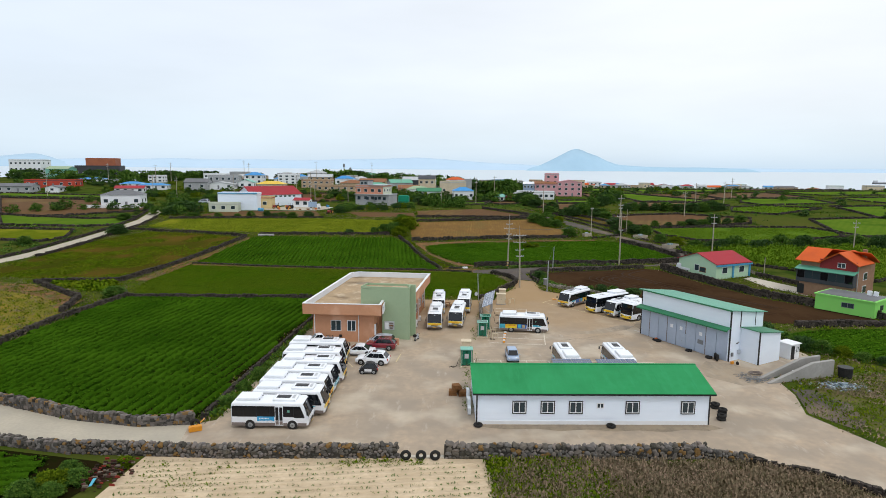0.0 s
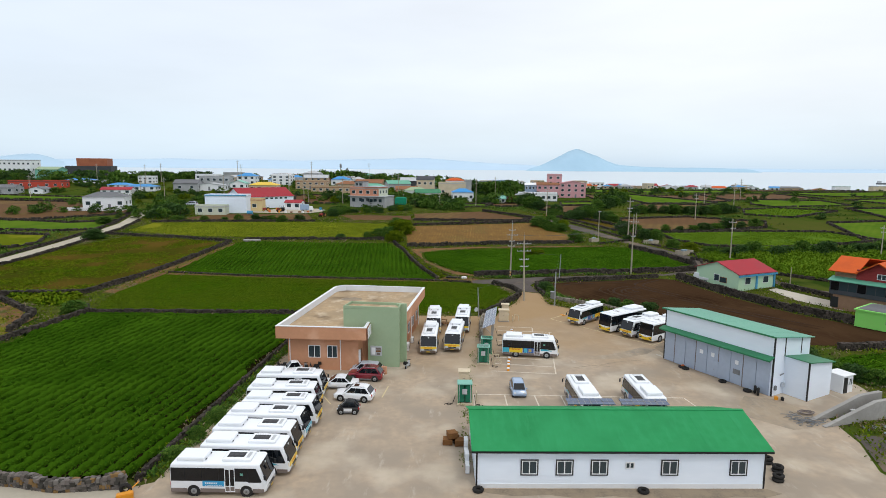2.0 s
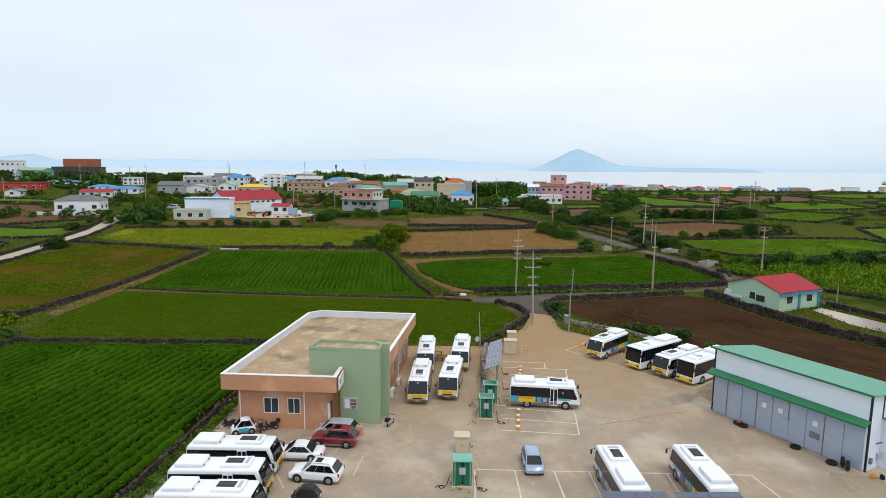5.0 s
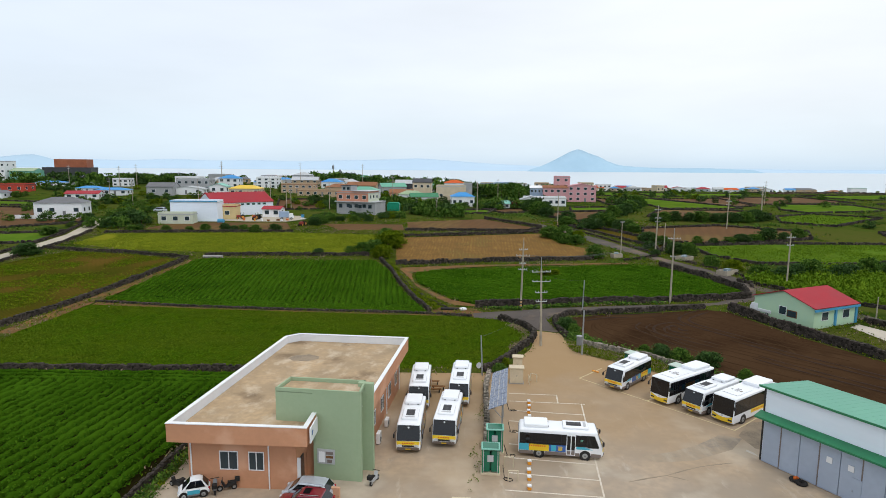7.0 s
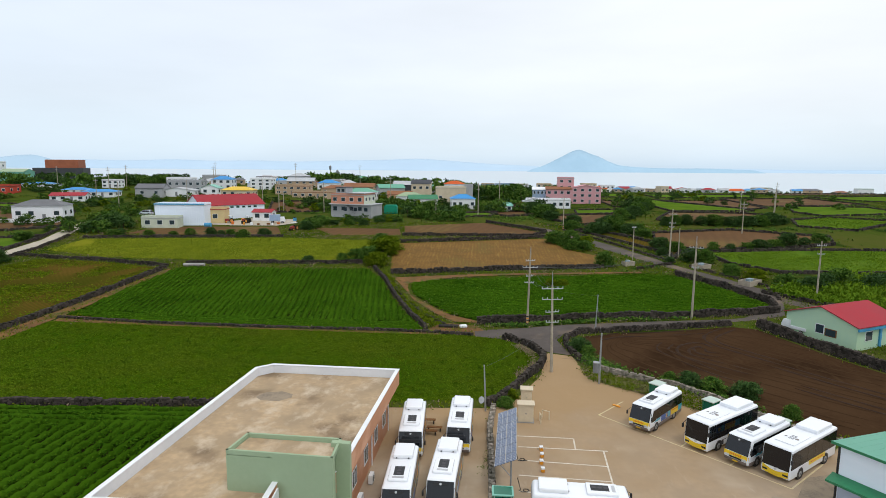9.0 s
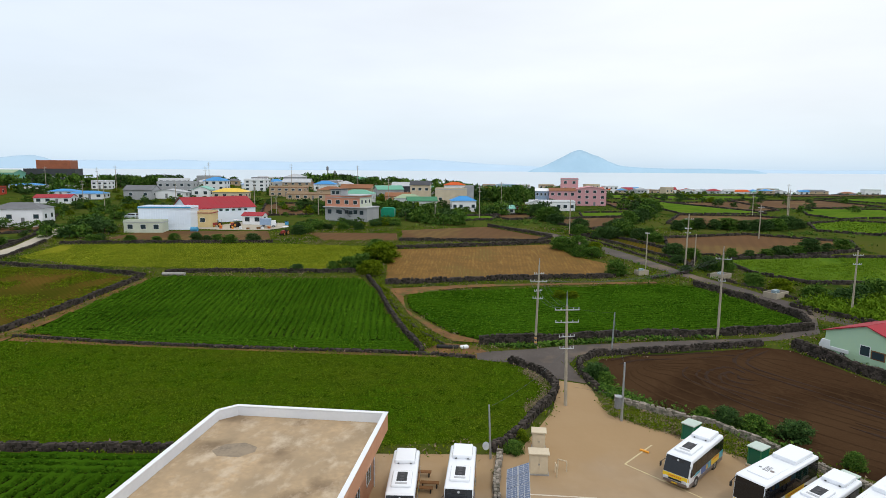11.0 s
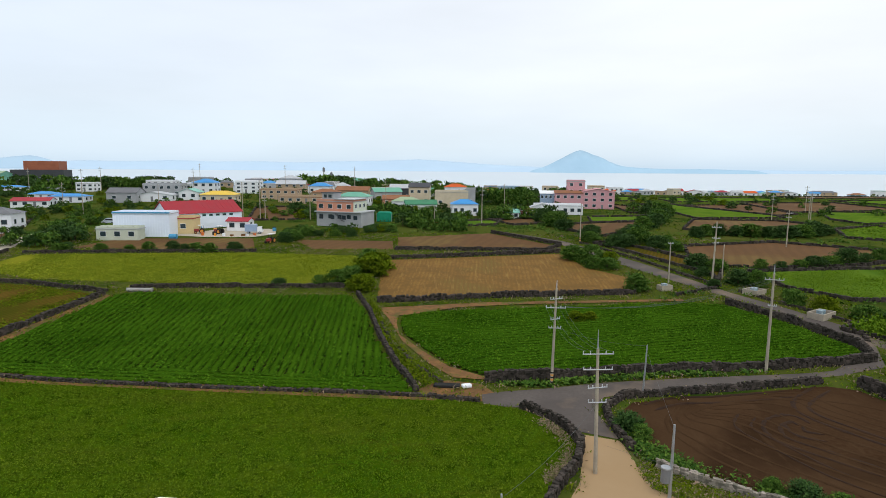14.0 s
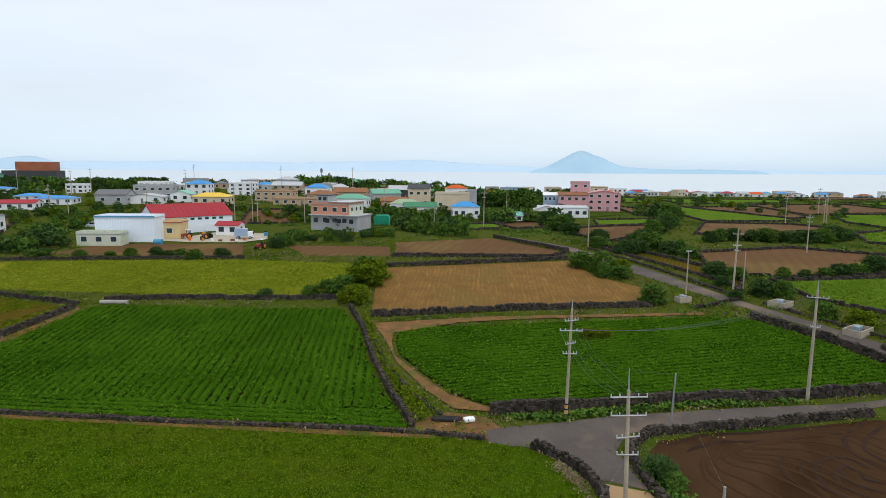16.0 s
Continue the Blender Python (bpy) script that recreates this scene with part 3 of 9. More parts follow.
def dry_wall(name, points, height, width, size, seed, mat, label, base=0.0):
    """A field wall of loose stones, piled unevenly, as one mesh."""
    rng = random.Random(seed)
    verts, faces = [], []
    rows = max(1, round(height / (size * 0.75)))
    for k in range(rows):
        for x, y, a in along(points, size * 0.9):
            z = land(x, y) + base + (k + 0.45) * height / rows * (0.85 + 0.3 * noise.noise((x * 0.3, y * 0.3, seed)))
            if k == rows - 1 and rng.random() < 0.22:
                continue
            deep = width * (1 - 0.22 * k / rows)
            for side in ((-1, 1) if width > size * 1.3 else (0,)):
                s = stone_block(rng, size * rng.uniform(0.9, 1.5), (deep * 0.6 if side else width), size * rng.uniform(0.85, 1.3))
                off, turn = side * deep * 0.25 + rng.gauss(0, 0.04), a + rng.gauss(0, 0.12)
                ox, oy = x - math.sin(a) * off + math.cos(a) * rng.gauss(0, size * 0.15), y + math.cos(a) * off + math.sin(a) * rng.gauss(0, size * 0.15)
                c, n = math.cos(turn), math.sin(turn)
                i = len(verts)
                verts += [(ox + px * c - py * n, oy + px * n + py * c, z + pz) for px, py, pz in s]
                faces += [tuple(i + q for q in f) for f in BLOCK]
    return tagged(new(name, mesh_arrays(name, verts, faces, mat)), label, "stone wall", kind="stuff")

# ---- ground, water and distance ----
bm = bmesh.new()
xs = [-1500, -1100, -800, -600, -480, -400, -340] + list(range(-300, 301, 10)) + [340, 400, 480, 600, 800, 1100, 1500]
ys = list(range(-80, 300, 10)) + list(range(300, 900, 15)) + [900]
grid = [[bm.verts.new((x, y, land(x, y))) for x in xs] for y in ys]
for a, b in zip(grid, grid[1:]):
    for i in range(len(xs) - 1):
        bm.faces.new((a[i], a[i + 1], b[i + 1], b[i]))
part("ground", bm, M["scrub"], label="green scrubby farmland sloping to the sea", kind="structure")

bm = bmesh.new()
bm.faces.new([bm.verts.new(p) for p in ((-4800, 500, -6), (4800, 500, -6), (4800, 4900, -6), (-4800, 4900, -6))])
part("water", bm, M["sea"], label="calm sea coloured pale with the reflected overcast sky", kind="structure")


def ridge(name, tops, y, mat, label, deep=60, bottom=-30):
    """A far hill: a rounded skyline through points (x, height), with a sloping front and back."""
    n = 120
    x0, x1 = tops[0][0], tops[-1][0]
    verts, faces = [], []
    for i in range(n + 1):
        x = x0 + (x1 - x0) * i / n
        k = max(q for q in range(len(tops) - 1) if tops[q][0] <= x)
        (xa, ha), (xb, hb) = tops[k], tops[k + 1]
        pa, pb = tops[max(0, k - 1)], tops[min(len(tops) - 1, k + 2)]
        ma, mb = (hb - pa[1]) / (xb - pa[0]), (pb[1] - ha) / (pb[0] - xa)
        u = (x - xa) / (xb - xa)
        d = xb - xa
        h = ha * (1 + 2 * u) * (1 - u) ** 2 + d * ma * u * (1 - u) ** 2 + hb * u * u * (3 - 2 * u) + d * mb * u * u * (u - 1)
        h += (noise.noise((x * 0.012, y * 0.01, 0)) * 0.025 + noise.noise((x * 0.05, y * 0.01, 3)) * 0.012) * max(0, h + 6)
        verts += [(x, y - deep, bottom), (x, y - deep * 0.4, h * 0.6 + bottom * 0.4), (x, y, h), (x, y + deep, bottom)]
    for i in range(n):
        for j in range(3):
            a = i * 4 + j
            faces.append((a, a + 4, a + 5, a + 1))
    me = mesh_arrays(name, verts, faces, mat)
    for p in me.polygons:
        p.use_smooth = True
    return tagged(new(name, me), label, "hill", kind="structure")


# ---- fields, yard and roads ----
CROP_WEST = [(-62, 69), (-48.6, 62.3), (-37.9, 58.3), (-30, 56.7), (-24.6, 57.4), (-24.3, 70), (-22.6, 95), (-21.6, 111), (-60.5, 112), (-62, 94)]
MEADOW = [(-61, 113), (-64.5, 127), (-62.5, 144), (-45, 143), (-25.9, 141.2), (-7.9, 140), (0.3, 139.2), (7.1, 138.2), (11.4, 136.4), (13.8, 134.3), (15.4, 131.4), (15.9, 128.7), (14.7, 125), (12.2, 121.4), (9, 114.5), (-21, 112.8)]
CROP_MID = [(-62, 147.5), (-45, 143.8), (-25.9, 142.1), (-7.9, 140.9), (-0.8, 140.9), (-4.1, 148.7), (-7.4, 159), (-10.8, 172.8), (-15, 182), (-27, 181.6), (-54.7, 182.8), (-58.3, 181.2), (-61, 160)]
WEEDY = [(-99, 130.2), (-84.9, 127.9), (-70.2, 127.2), (-67.7, 140), (-64.7, 160), (-61.7, 181.5), (-78.4, 187.5), (-94.8, 190), (-104.5, 171.7), (-105.6, 139)]
CROP_EAST = [(8.6, 145.7), (3.9, 149.2), (0.2, 155), (-3.4, 161.6), (-4.3, 167.2), (-4.2, 170), (0.5, 172.7), (22.5, 175.9), (47, 179), (53.2, 177.8), (58.6, 168.8), (62.4, 157.8), (61.3, 152.7), (45.3, 149.9), (29.8, 148.7), (16.3, 146.4)]
STUBBLE = [(-11.8, 211.7), (4.5, 214.9), (32.6, 220.5), (34.5, 206), (42.5, 196.3), (39.5, 186.5), (14, 183.5), (-9.5, 179.4)]
YELLOW = [(-100, 200), (-99, 214.5), (-73.7, 217), (-44.5, 218.6), (-18.5, 216), (-14, 200), (-17, 190.2), (-47.8, 190), (-81, 192.4)]
PLOUGHED = [(23.4, 128), (22.4, 136), (24.6, 138.6), (33.1, 140.3), (50, 143.6), (53.2, 142.4), (57.9, 128.6), (63.8, 115.6), (68.4, 109.7), (75.5, 97.5), (60, 95.7), (50, 97), (43, 104.5), (37.6, 111), (32, 119), (25.4, 123.8)]
YARD = [(-25, 55.8), (-22.8, 57), (-22.2, 70), (-20.6, 95), (-20.2, 112), (7.6, 112), (10, 113), (14.8, 122), (16.4, 128), (16.6, 131), (20.4, 129.6), (21.8, 124), (25.2, 121.2), (31, 117.8), (36, 109.3), (40.8, 103.6), (48, 95), (51, 80), (50.5, 74.6), (41.3, 70.6), (40.6, 64.8), (38.6, 59.4), (41.5, 52), (56, 43), (70, 33), (66, 26), (48, 33), (36, 43.6), (31, 47.8), (26, 49.9), (0, 50), (-19, 49.6), (-24, 50)]
LANE = [(-24, 50), (-29, 50), (-41.6, 52.4), (-62, 59), (-80, 66), (-80, 73.4), (-62, 67.2), (-48, 61.1), (-36, 56.4), (-30, 55.4), (-25, 55.8)]
ROAD = [(7.3, 137.6), (11.4, 137), (16.4, 131.6), (20.6, 129.8), (19.6, 136.5), (21.6, 139.9), (26.1, 141.3), (44.2, 144.8), (54, 147), (62, 150), (66.4, 158), (68.2, 166), (63.9, 175.9), (58.2, 186.4), (49.2, 210), (36.3, 237.4), (18.3, 257.5), (17.5, 253.6), (33.6, 233.4), (45, 206), (54.6, 186.3), (61.4, 174.5), (64.6, 163.5), (63, 155), (54, 148.5), (48.9, 147.5), (35.5, 146), (21.6, 144), (15.1, 142.2), (9.6, 141.2), (7.3, 140.4)]
WEST_ROAD = [(-114, 145), (-111.4, 157), (-110, 177), (-109.2, 193.5), (-110, 213), (-115.5, 234), (-118, 244), (-115, 262), (-111, 262), (-113.6, 243), (-107.2, 220), (-104.6, 201.7), (-105, 186), (-105, 169), (-107, 152), (-110, 144)]
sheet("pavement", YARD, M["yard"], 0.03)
sheet("road_1", LANE, M["lane"], 0.035)
sheet("road_2", ROAD, M["asphalt"], 0.05, 5)
sheet("road_3", WEST_ROAD, M["lane"], 0.06, 5)
DRIVE = [(69.5, 134), (72, 135.5), (79, 121.5), (74.5, 117.5), (70.4, 125)]
sheet("road_4", DRIVE, M["pale"], 0.06)
VERGE = [(20.6, 128), (20.9, 121), (23.5, 118.6), (26.4, 116.2), (30, 112.6), (34, 108.6), (38, 104.6), (40, 102.8), (41, 103.4), (36.2, 109.6), (31.1, 118.2), (25.3, 121.7), (22.4, 124.6)]
sheet("ground_verge", VERGE, M["dry_field"], 0.045, 3)
sheet("road_5", [(66.2, 158), (72, 151), (74, 140), (78, 131), (84, 128), (92, 128), (92, 131), (84, 131.5), (80, 134), (76.5, 142), (74.5, 152), (68, 162)], M["asphalt"], 0.045)
sheet("field_1", CROP_WEST, M["shaded_crop_soil"], 0.06)
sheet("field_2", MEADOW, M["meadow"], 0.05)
sheet("field_3", CROP_MID, M["shaded_crop_soil"], 0.05)
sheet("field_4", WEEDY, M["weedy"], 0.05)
sheet("field_5", CROP_EAST, M["shaded_crop_soil"], 0.05)
sheet("field_6", STUBBLE, M["stubble"], 0.05)
sheet("field_7", YELLOW, M["yellow_green"], 0.05)
sheet("field_8", PLOUGHED, M["plough"], 0.04)
sheet("field_9", [(-92.6, 223.7), (-88, 237.2), (-51.1, 238.7), (-46.1, 224.1), (-62.8, 221.5)], M["plough_far"])
sheet("field_10", [(-39.2, 236.7), (-11.6, 236.2), (-10.5, 224.7), (-31, 224)], M["plough_far"])
sheet("field_11", [(-10.6, 242.2), (16.2, 251.2), (32.6, 230.4), (29.3, 224.8), (-9.2, 225.4)], M["plough_far"])
sheet("field_12", [(-60, 52), (-41, 50.6), (-30, 48.4), (-27.5, 47), (-30, 38), (-34, 28), (-75, 28), (-75, 58)], M["shaded_crop_soil"], 0.05)
sheet("field_13", [(-26.2, 49.3), (-4, 49.3), (3.8, 49.3), (5.2, 43), (5.5, 30), (-28, 30)], M["sand"], 0.05)
sheet("field_14", [(-92, 122.4), (-86.7, 123.4), (-69, 110.4), (-66, 99.4), (-65.5, 86), (-78, 84), (-95, 95)], M["ochre"], 0.05)
sheet("field_15", [(43, 66), (42, 60), (44, 53), (58, 45), (75, 40), (84, 55), (60, 72), (54, 74)], M["dry_field"], 0.03)
sheet("field_16", [(52, 89.5), (62, 92.5), (80, 93.4), (120, 90), (110, 60), (75, 67.4), (59.5, 75.8), (53.6, 81.6)], M["shaded_crop_soil"], 0.05)
# strips of earth beside the field walls
sheet("ground_strip_1", [(-67.5, 127.5), (-64.6, 127.5), (-62.4, 147), (-58.4, 181), (-60.4, 181.4), (-64.6, 158)], M["dirt"], 0.03)
BANK = [(8.2, 144.5), (4.0, 145.2), (0.6, 150.2), (-3.4, 158.5), (-6.4, 169), (-8.6, 174.6), (10, 178.3), (47, 181.4), (47, 180.2), (15, 177.2), (4.9, 175.2), (-0.2, 172.2), (-4.8, 170.4), (-4.9, 166.8), (-4, 161.2), (-0.3, 154.6), (3.6, 148.7), (8.4, 145.2)]
sheet("ground_strip_2", BANK, M["dirt"], 0.16, 2.5)
sheet("ground_strip_4", [(0.5, 139.6), (7.3, 138.6), (9, 140.6), (7.5, 143.4), (3.4, 144.6), (1.2, 143.6), (-0.4, 141.4)], M["dirt"], 0.045, 3)
sheet("ground_strip_5", [(-95, 125), (-84.4, 121.4), (-76.4, 115), (-67.5, 109.4), (-67, 104), (-69.2, 102.6), (-70.9, 106.9), (-78.8, 112.4), (-90.2, 117.6), (-96, 119.6)], M["dirt"], 0.07, 3)
sheet("ground_strip_3", [(-62, 144.0), (-45, 142.2), (-8, 139.2), (2, 138.6), (2, 140.6), (-8, 141.2), (-45, 144), (-62, 147.4)], M["dirt"], 0.075)


def trail(name, points, width, mat, label, lift, rows=1, gap=1.6):
    """Curved strips pressed into or thrown up on the soil: a smooth line through a few points, with parallel copies."""
    line = []
    pts = [Vector(p) for p in points]
    for k in range(len(pts) - 1):
        a, b = pts[k], pts[k + 1]
        ta, tb = (b - pts[max(0, k - 1)]) / 2, (pts[min(len(pts) - 1, k + 2)] - a) / 2
        for i in range(12):
            u = i / 12
            line.append(a * ((1 + 2 * u) * (1 - u) ** 2) + ta * (u * (1 - u) ** 2) + b * (u * u * (3 - 2 * u)) + tb * (u * u * (u - 1)))
    verts, faces = [], []
    for r in range(rows):
        for i in range(len(line) - 1):
            d = (line[i + 1] - line[i]).normalized()
            e = Vector((d.y, -d.x))
            w = width * (0.7 + 0.5 * noise.noise((i * 0.35, r, width * 9))) * min(1, (i + 1) / 5, (len(line) - 1 - i) / 5)
            c = line[i] + e * ((r - (rows - 1) / 2) * gap)
            k = len(verts)
            for q, z in ((-w, 0), (0, lift * 0.6), (w, 0)):
                x, y = c.x + e.x * q, c.y + e.y * q
                verts.append((x, y, land(x, y) + 0.085 + abs(z) if q == 0 else land(x, y) + 0.07))
            if i:
                faces += [(k - 3 + j, k - 2 + j, k + j + 1, k + j) for j in range(2)]
    return tagged(new(name, mesh_arrays(name, verts, faces, mat)), label, "soil", kind="stuff")


TRAILS = [[(36.2, 135.5), (34.4, 132.6), (35.8, 128.6), (38.1, 123.6), (41.6, 119.6)], [(41.2, 133.4), (40.5, 134.9), (37.8, 133.4), (37, 130.2), (39.9, 126.8), (43.8, 122.7)], [(49.3, 143.1), (44.1, 138.8), (43.4, 135.4), (46, 131.2), (49.4, 126.6)], [(39.9, 133.1), (39.7, 131.4), (41.9, 130.3)], [(26, 137.2), (29.6, 139), (35.3, 139.6), (46, 141.6)], [(46, 119), (52, 111), (60, 101)], [(47, 127), (54, 117), (64, 104)]]
for k, p in enumerate(TRAILS):
    trail("soil_trail", p, 0.34 if k else 0.22, M["track"], "dark tractor tracks curving over the ploughed soil", 0.02, 2)
BOW = [(29, 137.5), (26.4, 132.9), (27.4, 128), (30.3, 123.4), (36.5, 116.4), (46, 106)]
for k in range(13):
    e = Vector((0.72, 0.55)) * (k * 2.3 + 0.7 * math.sin(k * 5))
    p = [(x + e.x * (0.55 if i < 2 else 1), y + e.y * (0.12 if i == 0 else 0.5 if i == 1 else 1)) for i, (x, y) in enumerate(BOW)]
    p = [q for q in p if inside(*q, PLOUGHED)]
    if len(p) > 2:
        trail("soil_trail", p, 0.28, M["furrow"], "low turned furrow curving over the ploughed soil", 0.03)

# ---- field walls of dark stone ----
WALLS = [
    ([(-62.6, 68), (-63.6, 94), (-61.2, 112.2), (-63.5, 116)], 1.1, 0.9, 0.45),
    ([(-61.2, 112.4), (-40, 112.1), (-20.5, 112.2)], 1.0, 0.7, 0.4),
    ([(-24.2, 57), (-23.7, 70), (-21.9, 95), (-21, 112)], 0.8, 0.5, 0.35),
    ([(-62.4, 146), (-45, 143.3), (-25.9, 141.6), (-7.9, 140.5), (1, 139.7), (7, 138.6)], 0.55, 0.7, 0.35),
    ([(-66, 100), (-69.4, 110.6), (-87, 124.2), (-70, 126.6), (-67, 140), (-63.8, 160), (-61, 181.7)], 1.2, 1.0, 0.5),
    ([(-61, 183), (-78.4, 188.6), (-95, 191.4), (-104, 194)], 1.0, 0.8, 0.45),
    ([(-58, 186), (-47.8, 187.3), (-27, 187.5), (-17, 188)], 1.1, 0.8, 0.45),
    ([(-0.4, 141.2), (-3.3, 148.9), (-6.6, 159.2), (-10, 172.8), (-13.6, 183)], 1.1, 0.7, 0.42),
    ([(-9.3, 178.2), (14, 182.2), (30, 184), (39.5, 185)], 1.4, 1.0, 0.5),
    ([(8, 144.2), (16.3, 145.2), (29.8, 147.5), (45, 148.9), (57, 150.8), (62, 152.2), (63.6, 157.6), (59.6, 169), (54.2, 179)], 1.6, 0.9, 0.5),
    ([(21.2, 127.6), (20.5, 132.4), (21, 137), (23.8, 139.8), (33, 141.4), (50, 144.6)], 1.1, 0.8, 0.45),
    ([(54, 143.6), (58.8, 129.2), (64.6, 116.4), (69, 110.4), (73, 104), (77, 98)], 1.9, 1.0, 0.5),
    ([(58, 94), (68, 95.2), (80, 95)], 1.2, 1.2, 0.5),
    ([(7.2, 112.6), (9.6, 115), (12.8, 121.2), (15.2, 124.8), (16.4, 128.6), (15.9, 131.4), (14.2, 134.8), (11.6, 137)], 1.2, 0.8, 0.42),
    ([(-12.4, 213), (4.5, 216), (32, 222)], 1.2, 1.0, 0.5),
    ([(-10, 224), (29, 223.8), (34, 231), (17, 252)], 1.2, 0.9, 0.5),
    ([(-100.5, 216.6), (-73.7, 218.6), (-44.5, 220.4)], 0.9, 0.9, 0.5),
    ([(-115.4, 145), (-112.6, 157), (-111.2, 177), (-110.4, 193.5), (-111.4, 213), (-117, 234)], 0.9, 0.8, 0.5),
    ([(-105.8, 152), (-103.8, 169), (-103.6, 187), (-103.2, 202), (-106, 219)], 0.9, 0.9, 0.5),
    ([(47, 184), (58, 190), (51, 210), (40, 235)], 0.7, 0.7, 0.45),
    ([(66.6, 160), (70, 168), (66, 176), (60.4, 187)], 0.7, 0.7, 0.45),
    ([(74, 137), (79.6, 126.6), (82, 121)], 1.2, 0.8, 0.45),
    ([(26.4, 49.3), (31.2, 47.2), (36, 43.2), (48, 32.4), (60, 26)], 0.7, 0.6, 0.4),
]
for i, (pts, h, w, s) in enumerate(WALLS):
    dry_wall("stone_wall", pts, h * 0.88, w * 0.85, s * 0.78, 100 + i, M["basalt"], "dark basalt field wall of loosely piled stones")
# the retaining wall along the lane, with rounder, browner stones
dry_wall("stone_wall", [(-80, 73.6), (-62, 67.3), (-48.4, 61.2), (-37.8, 57.2), (-30, 55.6), (-24.8, 56.2)], 1.25, 0.7, 0.34, 77, M["stone_joined"], "retaining wall of brown and grey rounded stones")
dry_wall("stone_wall", [(-80, 65.4), (-62, 58.4), (-41.2, 51.7), (-33, 50)], 1.0, 0.7, 0.34, 78, M["stone_joined"], "low roadside wall of brown and grey stones")

# ---- crops and grass ----
WEST_MAIN = [(-62, 69), (-48.6, 62.3), (-37.9, 58.3), (-30, 56.7), (-24.8, 57.4), (-24.6, 70), (-23, 95), (-22.4, 107.2), (-61, 108), (-62, 94)]
WEST_HEAD = [(-61, 107.7), (-22.2, 107), (-21.9, 111.4), (-60.8, 111.8)]
MID_MAIN = [(-61, 150), (-45, 147.4), (-25.9, 145.7), (-7.9, 144.5), (-2.6, 145), (-4.1, 148.7), (-7.4, 159), (-10.8, 172.8), (-15, 182), (-27, 181.6), (-54.7, 182.8), (-58.3, 181.2), (-61, 160)]
MID_HEAD = [(-62, 147.5), (-45, 143.8), (-25.9, 142.1), (-7.9, 140.9), (-0.8, 140.9), (-2.6, 145.3), (-8, 144.9), (-26, 146.2), (-45, 147.9), (-61, 150.4)]
CORNER = [(-60, 51.4), (-41, 49.8), (-34, 48.4), (-33.5, 44), (-35, 38), (-36, 30), (-75, 30), (-75, 58)]
YARD_EAST = [(53, 89), (62, 92), (80, 93), (110, 88), (105, 62), (75, 68.4), (60, 76.5), (54.5, 82)]
for n, (o, heading, gap, width, tall, size, label) in enumerate((
        (WEST_MAIN, 8, 1.32, 0.86, 0.56, 0.20, "dense dark green crop in straight rows"), (WEST_HEAD, 90.5, 1.2, 0.92, 0.42, 0.24, "dense dark green crop in headland rows"),
        (MID_MAIN, -5, 1.10, 0.88, 0.38, 0.25, "green crop in close straight rows"), (MID_HEAD, 94.5, 1.0, 0.92, 0.34, 0.26, "green crop in headland rows"),
        (CROP_EAST, 78, 1.0, 0.90, 0.32, 0.26, "low leafy green crop covering the ground"), (CORNER, 80, 1.1, 0.98, 0.4, 0.2, "dense dark green crop in rows"), (YARD_EAST, 65, 1.1, 0.95, 0.36, 0.26, "green crop in rows beside the yard"))):
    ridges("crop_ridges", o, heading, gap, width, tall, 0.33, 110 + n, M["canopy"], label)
    crop_rows("crop_leaves", o, heading, gap, 0.42, 130 + n, M["leaf_west" if n in (0, 1, 5) else "leaf_crop"], label, per=13, size=size, spread=width * 0.19, height=tall * 1.02, patchy=0.05, lift=0.1)
scatter("grass", MEADOW, 60000, 21, M["blade"], "short mown green grass", per=5, size=0.15, spread=0.3, height=0.10, up=0.7, clump=-0.9)
scatter("dry_scrub", [(12.4, 121.8), (14.8, 125), (15.9, 128.7), (15.2, 131.6), (13.6, 134.4), (12.8, 133.6), (14.2, 131), (14.8, 128.6), (13.8, 125.6), (11.6, 122.4)], 420, 49, M["dry_grass"], "dry straw-coloured rim of the meadow", per=8, size=0.16, spread=0.25, height=0.15)
scatter("weeds", WEEDY, 12000, 22, M["leaf_grass"], "sparse weeds over brown soil", per=7, size=0.22, spread=0.45, height=0.12, up=0.5, clump=0.2)
scatter("weeds", YELLOW, 17000, 23, M["leaf_vine"], "yellow-green leafy vines over darker soil", per=9, size=0.18, spread=0.42, height=0.18)
scatter("dry_scrub", [(4.5, 49), (26, 48.8), (31, 47), (46, 33), (46, 26), (4, 26)], 17000, 24, M["dry_grass"], "brown dry grass and weeds", per=11, size=0.13, spread=0.22, height=0.5, up=1.8)
scatter("weeds", [(4.2, 49), (12, 49), (15, 46), (12, 42), (10, 36), (4.4, 36)], 2600, 25, M["leaf_grass"], "fresh green weeds", per=8, size=0.2, spread=0.25, height=0.4, up=0.9, clump=0.1)
sheet("road_6", [(41.2, 66.6), (43.4, 66.4), (45.2, 62), (43.6, 57.4), (41.4, 55.8), (39.0, 59.6), (40.8, 64.8)], M["asphalt"], 0.05)
sheet("ground_stain_1", [(3.2, 56.35), (27.3, 56.6), (28.2, 55.9), (26.4, 55.3), (24.2, 55.5), (22.1, 54.9), (19.6, 55.3), (17.2, 55.0), (14.4, 55.4), (11.7, 55.0), (9.4, 55.5), (6.4, 55.3), (4.5, 55.7)], M["stained"], 0.036)
sheet("ground_stain_2", [(31.5, 94.5), (34, 97.5), (38, 98.5), (41, 96), (39.5, 93), (36.5, 92.6), (34.4, 90.4), (31.8, 91.8)], M["stained"], 0.036)
